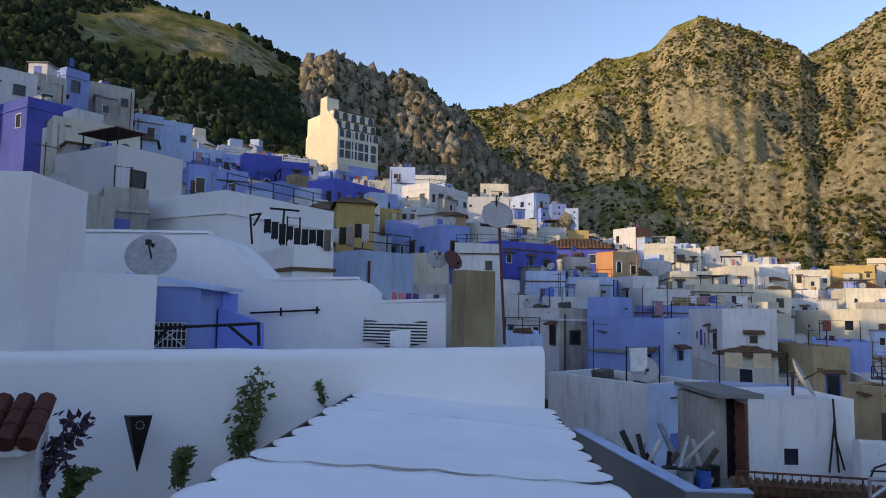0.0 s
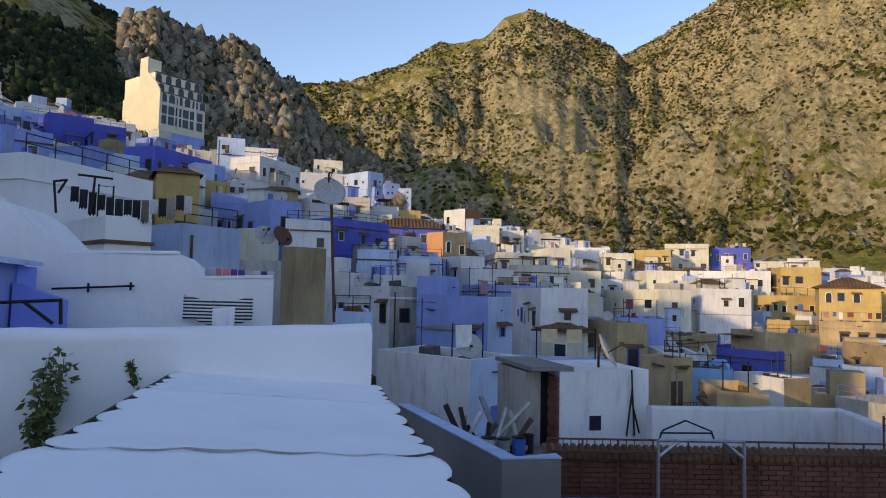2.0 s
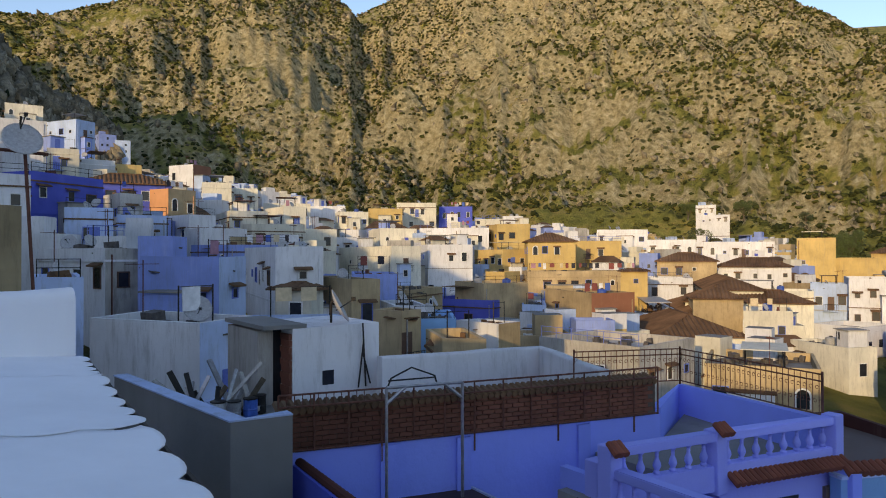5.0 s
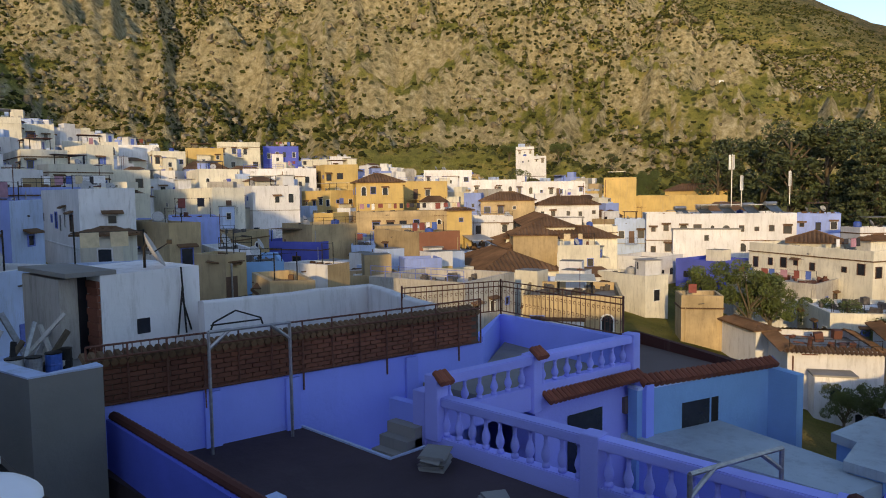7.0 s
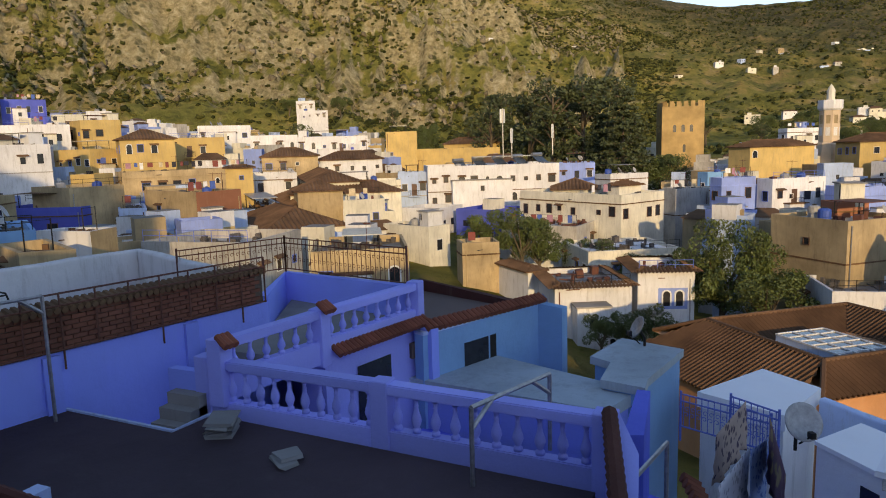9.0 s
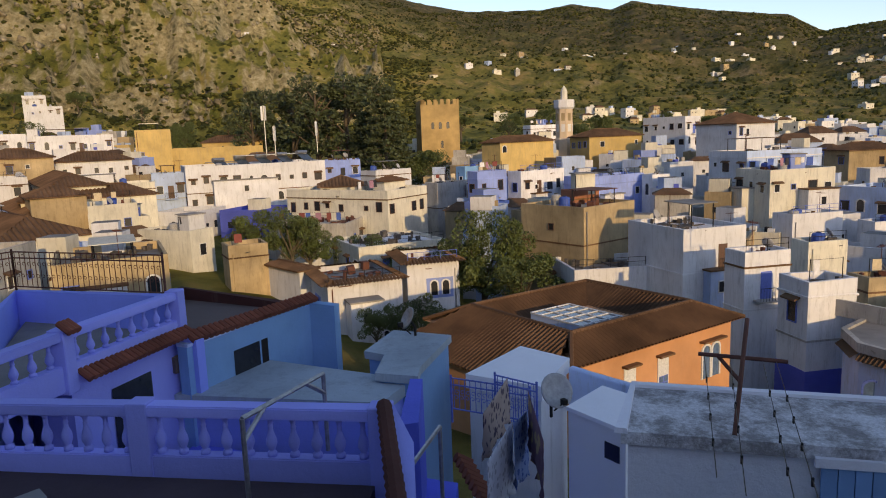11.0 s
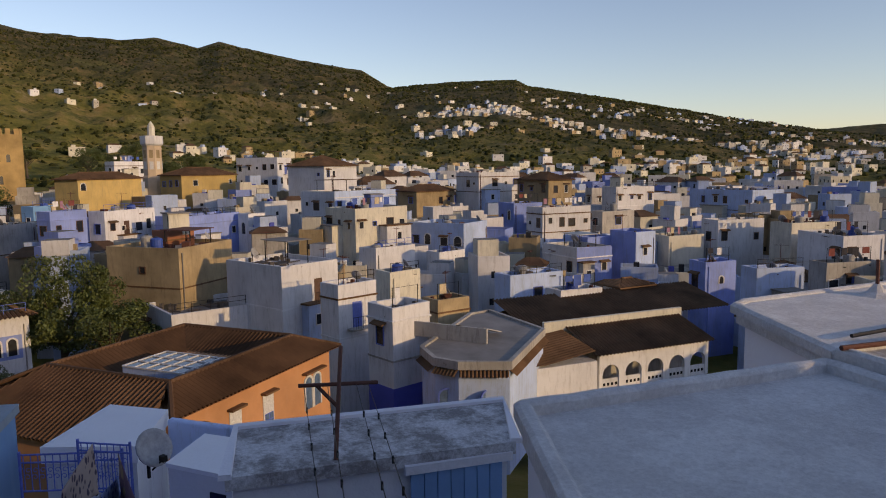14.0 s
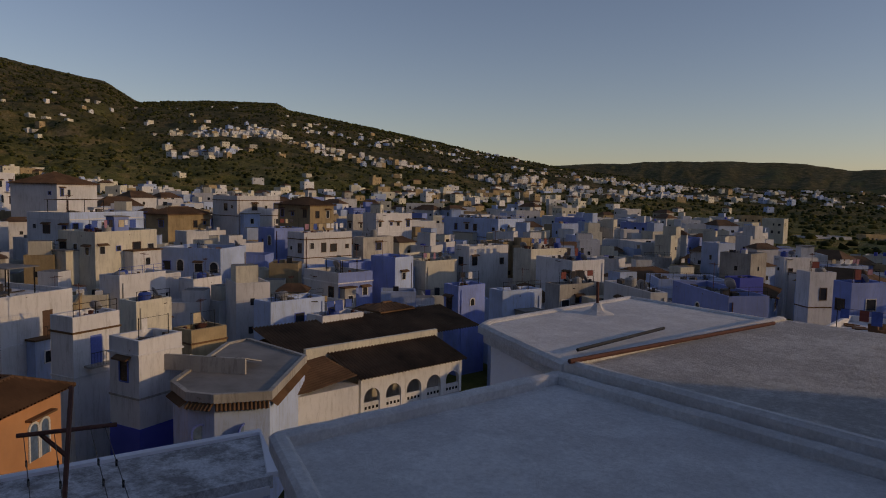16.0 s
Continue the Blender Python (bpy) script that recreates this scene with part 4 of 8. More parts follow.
clutter_on(house(79.82, -28.04, 14.79, -73.0, 8.10, 6.18, 9.92, 'C', 132, wins=0.8), 3, 132)
clutter_on(house(90.56, -1.38, 14.94, -48.8, 7.70, 2.50, 12.48, 'W', 133, wins=0.9), 3, 133)
clutter_on(house(88.48, 4.02, 15.19, -52.6, 4.53, 2.20, 11.67, 'B', 134), 3, 134)
clutter_on(house(86.12, -9.05, 14.22, -53.3, 9.75, 3.94, 11.82, 'B', 135, wins=0.2), 3, 135)
clutter_on(house(88.87, -17.35, 14.13, -66.5, 2.50, 2.20, 10.94, 'W', 136, wins=0.8), 2, 136)
clutter_on(house(60.25, -6.09, 13.39, -45.9, 7.00, 7.36, 7.83, 'T', 137, second='T', wins=0.35, win='n'), 3, 137)
clutter_on(house(66.30, -5.88, 14.31, -60.1, 2.78, 2.20, 12.73, 'R', 138, wins=0.6), 2, 138)
clutter_on(house(53.07, -12.57, 12.29, -65.5, 5.73, 7.05, 5.88, 'W', 139, wins=0.1), 2, 139)
clutter_on(house(47.18, -15.08, 11.59, -72.8, 3.38, 2.20, 4.40, 'W', 140, wins=0.12), 2, 140)
house(41.25, -16.70, 10.85, -74.4, 3.13, 2.64, 4.32, 'W', 141, skirt='D', wins=0.5)
clutter_on(house(47.25, -22.86, 9.71, -80.9, 2.99, 2.20, 6.61, 'T', 142, wins=0), 2, 142)
clutter_on(house(69.63, -26.61, 11.16, -68.6, 5.91, 2.65, 7.55, 'W', 143, wins=0.3), 3, 143)
clutter_on(house(56.12, -22.66, 10.69, -76.9, 3.28, 2.20, 7.50, 'C', 144, wins=0.2), 2, 144)
clutter_on(house(75.41, -40.24, 12.73, -58.3, 6.03, 7.85, 7.81, 'L', 145, wins=0.4), 3, 145)
clutter_on(house(106.77, -60.14, 18.52, -83.6, 8.97, 6.85, 13.08, 'W', 146, wins=0.4), 3, 146)
house(94.61, -66.14, 17.30, -80.1, 5.46, 7.35, 13.91, 'T', 147, roof='tile', wins=0.6)
clutter_on(house(78.72, -54.03, 14.03, -89.2, 8.11, 3.80, 7.55, 'W', 148, wins=0.75), 3, 148)
clutter_on(house(93.48, -79.07, 15.93, -88.2, 8.68, 3.51, 9.72, 'W', 149, wins=0.4), 3, 149)
clutter_on(house(59.33, -44.94, 11.09, -89.4, 4.68, 6.15, 5.83, 'W', 150, second='B', wins=0.35, win='n'), 2, 150)
clutter_on(house(63.38, -49.51, 11.57, -86.1, 3.74, 2.20, 9.49, 'B', 151, wins=0), 2, 151)
clutter_on(house(60.01, -53.49, 12.27, -82.0, 3.29, 3.73, 6.73, 'B', 152, second='L', wins=0.5), 2, 152)
clutter_on(house(64.80, -63.05, 10.92, -91.8, 5.71, 3.38, 5.65, 'C', 153, wins=0.6), 3, 153)
clutter_on(house(54.80, -33.98, 9.65, -86.5, 6.17, 2.58, 5.60, 'L', 154, wins=0.4), 3, 154)
clutter_on(house(70.50, -34.51, 10.14, -74.4, 3.93, 2.20, 7.02, 'W', 155, wins=0.2), 3, 155)
clutter_on(house(45.77, -33.05, 9.74, -90.6, 4.12, 2.20, 7.58, 'W', 156, wins=0.1), 2, 156)
house(45.92, -39.27, 9.51, -88.6, 3.27, 2.20, 7.74, 'W', 157, roof='tile', wins=0.2)
clutter_on(house(110.08, -87.19, 15.11, -93.9, 3.44, 2.20, 11.06, 'G', 158), 2, 158)
house(109.82, -49.72, 15.43, -71.8, 9.09, 4.92, 12.12, 'T', 159, roof='tile', wins=0.3)
house(89.27, -56.20, 14.10, -87.0, 5.33, 4.07, 12.50, 'B', 160)
clutter_on(house(77.86, -63.42, 13.19, -87.4, 5.96, 2.20, 9.92, 'G', 161, roof='shed', wins=0.4), 3, 161)
clutter_on(house(84.87, -101.58, 14.96, -85.3, 8.92, 13.14, 11.16, 'L', 162, wins=0.5), 3, 162)
clutter_on(house(63.48, -69.89, 12.61, -95.6, 7.42, 3.00, 7.46, 'W', 163, wins=0.7, win='n'), 3, 163)
clutter_on(house(47.11, -69.93, 12.02, -106.4, 4.94, 7.07, 8.62, 'W', 164, wins=0.4), 3, 164)
clutter_on(house(55.93, -73.53, 12.56, -100.3, 7.02, 3.46, 8.22, 'C', 165, wins=0.3), 3, 165)
clutter_on(house(27.37, -51.44, 12.13, -122.5, 1.50, 8.18, 10.43, 'W', 166, wins=0.3), 2, 166)
clutter_on(house(48.15, -51.39, 10.46, -94.7, 3.72, 2.20, 7.69, 'B', 167, wins=0.4), 2, 167)
clutter_on(house(41.01, -49.62, 10.91, -105.5, 4.53, 2.20, 8.67, 'L', 168, wins=0.3), 2, 168)
clutter_on(house(41.46, -59.30, 10.61, -102.9, 5.83, 2.20, 7.35, 'G', 169, wins=0.3), 3, 169)
clutter_on(house(95.27, -316.21, 4.33, -128.2, 19.58, 10.20, -5.17, 'W', 170, wins=0.9), 3, 170)
clutter_on(house(79.09, -336.00, 5.44, -125.1, 12.49, 5.59, -4.85, 'T', 171, wins=0.9), 3, 171)
clutter_on(house(23.63, -57.58, 11.71, -128.2, 3.60, 10.07, 9.84, 'B', 172, wins=0.2), 3, 172)
house(28.67, -72.81, 11.56, -116.7, 3.03, 2.20, 9.33, 'D', 173, wins=0.7)
clutter_on(house(23.80, -78.69, 12.29, -128.3, 2.97, 2.27, 9.33, 'W', 174), 2, 174)
clutter_on(house(17.74, -69.96, 12.45, -124.1, 3.77, 2.20, 9.81, 'B', 175), 2, 175)
clutter_on(house(34.89, -104.55, 11.55, -126.8, 5.23, 2.45, 8.34, 'W', 176), 3, 176)
clutter_on(house(31.82, -115.91, 9.89, -122.8, 6.48, 2.62, 7.33, 'L', 177), 3, 177)
clutter_on(house(54.85, -101.44, 10.17, -116.8, 5.26, 3.03, 7.02, 'G', 178), 3, 178)
clutter_on(house(45.60, -94.89, 10.04, -112.7, 3.52, 2.20, 7.61, 'T', 179), 2, 179)
house(-5.06, 8.51, 21.64, 92.7, 1.50, 1.72, 19.33, 'S', 180, roof='shed', wins=0, label='tall white wall end with a small lamp, catching the sun')
house(-5.33, 9.17, 20.46, 30.2, 1.50, 1.60, 19.28, 'S', 181, roof='shed', wins=0)
# unseen blocks, added only to shade the terrace, near roofs and left slope
house(-7.0, -10.55, 24.0, 128, 15.3, 7, 15, 'W', 901, roof='shed', wins=0)
house(-16.2, 1.20, 25.0, 128, 14, 8, 17, 'W', 902, roof='shed', wins=0)
house(-28.2, 11.6, 23.4, 258, 11.0, 8.0, 25.0, 'W', 185, wins=0.2)
house(-31.3, 18.6, 34.0, 248, 11.0, 8.0, 29.0, 'L', 186, wins=0.2)
house(-33.6, 25.8, 36.0, 240, 11.0, 8.0, 31.0, 'B', 187, wins=0.2)
house(-37.2, 33.8, 39.0, 234, 11.0, 8.0, 34.0, 'C', 188, wins=0.2)
house(-43.8, 7.0, 34.0, 268, 11.0, 8.0, 29.0, 'G', 189, wins=0.2)
house(-47.8, 15.8, 38.0, 258, 11.0, 8.0, 33.0, 'W', 190, wins=0.2)
house(-51.7, 26.8, 41.0, 248, 11.0, 8.0, 36.0, 'L', 191, wins=0.2)
house(-54.8, 40.7, 45.0, 238, 11.0, 8.0, 40.0, 'B', 192, wins=0.2)
house(-44.0, 44.1, 41.0, 230, 11.0, 8.0, 36.0, 'C', 193, wins=0.2)
# more houses that fill gaps in the town
house(35.8, 38.9, 13.93, -82, 8.4, 7.3, 7.93, 'G', 194, wins=0.5)
clutter_on(house(44.2, 30.8, 12.24, -59, 7.4, 8.1, 6.24, 'T', 195, wins=0.7), 1, 195)
house(51.0, 3.5, 5.22, -83, 8.8, 6.3, -0.78, 'W', 196, roof='tile', wins=0.3)
house(55.9, -4.9, 8.93, -78, 8.9, 6.4, 2.93, 'W', 197, wins=0.3)
house(33.7, -44.2, 6.43, -173, 8.8, 7.6, 0.43, 'C', 198, roof='tile', wins=0.3)
house(15.0, -51.0, 11.11, -178, 6.9, 8.8, 5.11, 'W', 199, wins=0.7)
house(21.8, 67.3, 21.01, 9, 6.5, 8.3, 15.01, 'B', 200, wins=0.7)
clutter_on(house(68.3, 15.1, 9.18, -58, 9.6, 8.4, 3.18, 'C', 201, wins=0.5), 1, 201)
clutter_on(house(68.9, -15.0, 9.52, -113, 7.1, 7.4, 3.52, 'T', 202, wins=0.5), 1, 202)
house(8.2, -72.3, 10.88, -164, 8.4, 7.8, 4.88, 'L', 203, wins=0.7)
house(-30.5, 74.6, 35.25, 37, 9.9, 8.0, 29.25, 'C', 204, wins=0.7)
house(26.2, 74.3, 21.10, -2, 6.7, 7.1, 15.10, 'C', 205, wins=0.7)
clutter_on(house(33.2, 67.4, 16.42, -58, 8.8, 7.9, 10.42, 'T', 206, wins=0.3), 1, 206)
house(36.7, -71.0, 10.80, -140, 7.4, 6.3, 4.80, 'L', 207, wins=0.3)
house(2.5, 88.3, 25.54, -34, 7.3, 6.9, 19.54, 'T', 208, wins=0.7)
house(41.5, 78.1, 15.75, -17, 6.9, 8.4, 9.75, 'G', 209, wins=0.7)
clutter_on(house(46.3, 70.8, 14.80, -68, 9.5, 8.8, 8.80, 'D', 210, wins=0.3), 1, 210)
clutter_on(house(80.0, 28.1, 10.37, -97, 9.4, 8.4, 4.37, 'G', 211, wins=0.3), 1, 211)
house(54.0, -65.7, 6.84, -132, 7.1, 8.7, 0.84, 'W', 212, roof='tile', wins=0.3)
house(12.2, 91.6, 28.63, -9, 10.0, 6.4, 22.63, 'D', 213, roof='tile', wins=0.3)
house(53.7, 75.8, 14.87, -41, 7.8, 7.7, 8.87, 'W', 214, wins=0.7)
house(37.1, -85.9, 8.04, -166, 6.8, 8.6, 2.04, 'L', 215, roof='tile', wins=0.3)
house(16.3, -92.0, 11.00, -199, 6.8, 8.7, 5.00, 'C', 216, roof='tile', wins=0.3)


# ---- the white garden wall and the awning ----
def sweep(bm, section, path):
    """Section of (offset, height) swept along a level path of (x, y, z); offset to the right of the way."""
    rings = []
    for i, p in enumerate(path):
        a, b = path[max(0, i - 1)], path[min(len(path) - 1, i + 1)]
        d = Vector((b[0] - a[0], b[1] - a[1], 0)).normalized()
        r = Vector((d.y, -d.x, 0))
        rings.append([bm.verts.new(Vector(p) + r * o + Vector((0, 0, h))) for o, h in section])
    n = len(section)
    for a, b in zip(rings, rings[1:]):
        for k in range(n):
            j = (k + 1) % n
            bm.faces.new((a[k], b[k], b[j], a[j]))
    bm.faces.new(rings[0])
    bm.faces.new(rings[-1][::-1])


def masonry(name, path, top_h, low_h, thick, material, label, rounded=0.1, kind="structure", category="wall"):
    """A wall with a rounded, slightly uneven crown."""
    rng = random.Random(len(path) + int(thick * 100))
    pts = []
    for a, b in zip(path, path[1:]):
        n = max(1, int((Vector(b) - Vector(a)).length / 0.5))
        pts += [Vector(a).lerp(Vector(b), k / n) for k in range(n)]
    pts.append(Vector(path[-1]))
    pts = [(p.x + rng.uniform(-.008, .008), p.y + rng.uniform(-.008, .008), p.z + rng.uniform(-.012, .012)) for p in pts]
    w, r = thick / 2, rounded
    sec = [(-w, low_h), (w, low_h)] + [(w - r + r * math.cos(q * math.pi / 8), top_h - r + r * math.sin(q * math.pi / 8)) for q in range(5)] + [(-w + r - r * math.sin(q * math.pi / 8), top_h - r + r * math.cos(q * math.pi / 8)) for q in range(5)]
    bm = bmesh.new()
    sweep(bm, sec, pts)
    ob = new(name, finish(bm, name, material, True))
    ob.data.set_sharp_from_angle(angle=radians(40))
    return tagged(ob, label, category, kind=kind)


def solid(name, points, height, material, parent=None, label=""):
    """A prism on a plan outline of (x, y, z_top), standing down by height."""
    bm = bmesh.new()
    top = [bm.verts.new(p) for p in points]
    low = [bm.verts.new((p[0], p[1], p[2] - height)) for p in points]
    bm.faces.new(top)
    bm.faces.new(low[::-1])
    n = len(points)
    for k in range(n):
        j = (k + 1) % n
        bm.faces.new((top[k], low[k], low[j], top[j]))
    if parent:
        return part(name, bm, material, parent, label)
    return new(name, finish(bm, name, material))


SMOOTH_WHITE = plaster("smooth_white_wall", (0.83, 0.83, 0.86), wear=0.05, vary=0.03)
masonry("wall_garden", [(-9.5, 7.92, 19.5), (-4.65, 8.66, 19.46), (1.32, 9.58, 19.56)], 0, -6.5, 0.42, SMOOTH_WHITE, "tall smooth white garden wall with a rounded crown", 0.16)

CLOTH = plain("white_awning_cloth", (0.84, 0.85, 0.89), 0.9, 0, 1.5, 0.04, 0.05)


def awning():
    ob = thing("awning", pose(0, 0, 0), "white cloth awning in bands with scalloped edges on a steel frame", "awning")
    lefts = [(-1.08, 9.3, 19.03), (-1.16, 7.6, 19.0), (-1.42, 5.1, 18.95), (-1.72, 2.3, 18.9)]
    rights = [(1.5, 9.42, 18.75), (1.44, 7.95, 18.74), (1.34, 5.43, 18.73), (1.24, 2.4, 18.72)]
    for k in range(3):
        a0, a1, b0, b1 = (Vector(p) for p in (lefts[k], lefts[k + 1], rights[k], rights[k + 1]))
        if k:
            a0, b0 = a0.lerp(a1, .045), b0.lerp(b1, .045)
        bm = bmesh.new()
        nu, nv = 60, 30
        arcs = 5
        grid = []
        for i in range(nv + 1):
            v = i / nv
            row = []
            l, r = a0.lerp(a1, v), b0.lerp(b1, v)
            scal = abs(math.sin(v * math.pi * arcs)) ** 0.6
            for j in range(nu + 1):
                u = j / nu
                p = l.lerp(r, u)
                edge = max(0.0, (u - 0.9) / 0.1)
                p += (l - r).normalized() * (0.10 * (1 - scal)) * edge
                edge = max(0.0, (0.1 - u) / 0.1)
                p += (r - l).normalized() * (0.12 * (1 - scal)) * edge
                hang = abs(math.sin(u * math.pi * 6))
                p.z += -0.05 * math.sin(v * math.pi) - 0.035 * hang * max(0, (v - 0.8) / 0.2) + 0.012 * math.sin(u * 9 + k) * math.sin(v * 4)
                p.y += 0.10 * hang * max(0, (0.06 - v) / 0.06) * -1
                p.y += 0.09 * hang * max(0, (v - 0.93) / 0.07)
                row.append(bm.verts.new(p + Vector((0, 0, 0.02 * k))))
            grid.append(row)
        for i in range(nv):
            for j in range(nu):
                bm.faces.new((grid[i][j], grid[i][j + 1], grid[i + 1][j + 1], grid[i + 1][j]))
        cloth = part("cloth", bm, CLOTH, ob, smooth=True)
        mod = cloth.modifiers.new("thick", "SOLIDIFY")
        mod.thickness = 0.006
    for a, b in [(lefts[k], rights[k]) for k in range(4)] + [(lefts[0], lefts[3]), (rights[0], rights[3])]:
        bm = bmesh.new()
        add_rod(bm, Vector(a) - Vector((0, 0, 0.08)), Vector(b) - Vector((0, 0, 0.08)), 0.025)
        part("frame_bar", bm, IRON, ob)
    for p in (lefts[3], rights[3]):
        bm = bmesh.new()
        add_rod(bm, (p[0], p[1], 13.5), (p[0], p[1], p[2] - 0.06), 0.03)
        part("post", bm, IRON, ob)


awning()


def leaf_plant(name, base, height, spread, count, seed, label, mat=None, stem=True, category="plant", leaf=0.05, lean=(0, 0)):
    """A bush or climber: thin stems and many single leaves."""
    rng = random.Random(seed)
    ob = thing(name, pose(*base), label, category)
    bm = bmesh.new()
    tips = []
    for s in range(5):
        p = Vector((0, 0, 0))
        d = Vector((rng.uniform(-.3, .3) + lean[0], rng.uniform(-.3, .3) + lean[1], 1)).normalized()
        for q in range(6):
            n = p + d * height / 6 * rng.uniform(0.7, 1.1)
            add_rod(bm, p, n, 0.012 * (1 - q / 8), 4)
            tips.append((p, n))
            d = (d + Vector((rng.uniform(-.4, .4) * spread, rng.uniform(-.4, .4) * spread, rng.uniform(-.1, .2)))).normalized()
            p = n
    part("stem", bm, BARK, ob)
    bm = bmesh.new()
    for k in range(count):
        a, b = rng.choice(tips)
        c = a.lerp(b, rng.random()) + Vector((rng.gauss(0, spread * .14), rng.gauss(0, spread * .14), rng.gauss(0, spread * .12))) * height * 0.5
        m = pose(*c, rng.uniform(0, 360), rng.uniform(0, 360), rng.uniform(0, 360))
        s = leaf * rng.uniform(0.6, 1.4)
        bm.faces.new([bm.verts.new(m @ Vector(v)) for v in ((-s * .45, 0, 0), (0, -s, s * .2), (s * .45, 0, 0), (0, s, s * .2))])
    tagged(part("foliage", bm, mat or LEAF, ob), kind="stuff")
    return ob


leaf_plant("climbing_plant", (-2.42, 8.67, 18.29), 1.0, 1.0, 420, 3, "leafy green climber growing up the white garden wall", leaf=0.055)
leaf_plant("climbing_plant", (-1.46, 8.98, 18.78), 0.42, 0.7, 220, 4, "small green climber on a stick by the awning", leaf=0.04)
leaf_plant("climbing_plant", (-2.93, 8.08, 18.01), 0.5, 1.0, 230, 5, "leafy green climber growing up the white garden wall", leaf=0.055)
leaf_plant("flowering_creeper", (-3.59, 6.47, 18.35), 0.8, 0.9, 240, 6, "dark creeper with purple flowers beside an iron gate", plain("purple_leaf", (0.06, 0.03, 0.06), 0.7, 0, 30, 0.8, 0), leaf=0.05, lean=(.2, 0))
leaf_plant("flowering_creeper", (-3.48, 6.76, 18.23), 0.35, 0.9, 260, 7, "low green creeper beside an iron gate", leaf=0.05, lean=(.9, 0))


def wall_lamp():
    p = Vector((-3.53, 8.34, 18.75))
    ob = thing("wall_lamp", pose(p.x, p.y, p.z, 0, 0, 8.3), "black pierced metal wedge-shaped wall lamp", "wall lamp")
    bm = bmesh.new()
    v = [bm.verts.new(q) for q in ((-.16, 0, 0), (.16, 0, 0), (0.02, 0, -.66), (-.05, -.15, 0))]
    for f in ((0, 3, 2), (3, 1, 2), (0, 1, 3), (1, 0, 2)):
        bm.faces.new([v[i] for i in f])
    part("shade", bm, IRON, ob)
    bm = bmesh.new()
    for k in range(8):
        a = k * math.pi / 4
        add_box(bm, 0.05 + .045 * math.cos(a) - .008, -.105, -.1 + .045 * math.sin(a) - .008, 0.05 + .045 * math.cos(a) + .008, -.09, -.1 + .045 * math.sin(a) + .008)
    part("pierced_rosette", bm, STEEL, ob)


wall_lamp()


def tile_canopy():
    """Small tiled porch roof over a gateway, with its arch and gate."""
    p = Vector((-3.57, 6.25, 19.19))
    ob = thing("gateway", pose(p.x - 0.05, p.y, p.z, 0, 0, 12), "white gateway with a small red tiled canopy and iron gate", "gateway")
    bm = bmesh.new()
    add_box(bm, -1.6, -.02, -4, .1, .28, -.02)
    part("pier", bm, MATS["W"], ob)
    bm = bmesh.new()
    add_box(bm, -1.6, -.4, -.42, .12, -.02, -.34)
    part("ledge", bm, MATS["W"], ob)
    for k in range(8):
        bm = bmesh.new()
        x = .16 - k * .17
        for s, (z0, y0) in enumerate(((0, 0), (-.1, -.14), (-.2, -.28))):
            add_lathe(bm, [(.075, 0), (.085, .2)], 8, pose(x, y0, z0, 125, 0, 0))
        part("roof_tile", bm, TILE_RED, ob)
    bm = bmesh.new()
    for k in range(7):
        add_rod(bm, (-.85 + k * .1, -.3, -3), (-.85 + k * .1, -.3, -.95 + .05 * math.sin(k)), .012, 5)
    add_rod(bm, (-.9, -.3, -1.1), (-.2, -.3, -1.1), .015, 5)
    add_rod(bm, (-.9, -.3, -1.6), (-.2, -.3, -1.6), .015, 5)
    part("gate", bm, IRON, ob, "dark wrought-iron gate")


TILE_RED = plaster("red_glazed_tile", (0.11, 0.038, 0.03), worn=(0.12, 0.05, 0.04), wear=0.3, vary=0.3)
tile_canopy()


# ---- the white neighbour above the wall ----
def profile_wall(name, points, depth, material, label, base=14.0):
    """A stepped wall: outline of its crown seen square on, (x, z) along +x at one y, with depth behind."""
    y, pts = points
    bm = bmesh.new()
    out = [(pts[0][0], base)] + list(pts) + [(pts[-1][0], base)]
    a = [bm.verts.new((x, y, z)) for x, z in out]
    b = [bm.verts.new((x, y + depth, z)) for x, z in out]
    bm.faces.new(a)
    bm.faces.new(b[::-1])
    n = len(out)
    for k in range(n):
        j = (k + 1) % n
        bm.faces.new((a[j], a[k], b[k], b[j]))
    bmesh.ops.bevel(bm, geom=[e for e in bm.edges if abs(e.verts[0].co.y - e.verts[1].co.y) < 1e-4 and e.verts[0].co.y < y + .01 and max(e.verts[0].co.z, e.verts[1].co.z) > base + 1], offset=0.04, segments=2, affect="EDGES")
    ob = thing("house", pose(0, 0, 0), label, "house")
    part("wall", bm, material, ob)
    bm = bmesh.new()
    for (xa, za), (xb, zb) in zip(pts, pts[1:]):
        if xb - xa > .35:
            vs = add_box(bm, xa, y - .02, 0, xb - .02, y + .3, .05)
            for v in vs:
                v.co.z += za + (zb - za) * (v.co.x - xa) / (xb - xa) + .003
    part("coping", bm, material, ob)
    return ob


step_house = profile_wall("house", (13.2, [(-9.02, 21.40), (-4.44, 21.41), (-4.11, 21.20), (-3.68, 20.76), (-3.34, 20.54), (-1.58, 20.59), (-1.38, 20.41), (-1.35, 20.15), (0.06, 20.21)]), 2.6, MATS["S"], "smooth white limewashed house with a sloping stepped parapet")


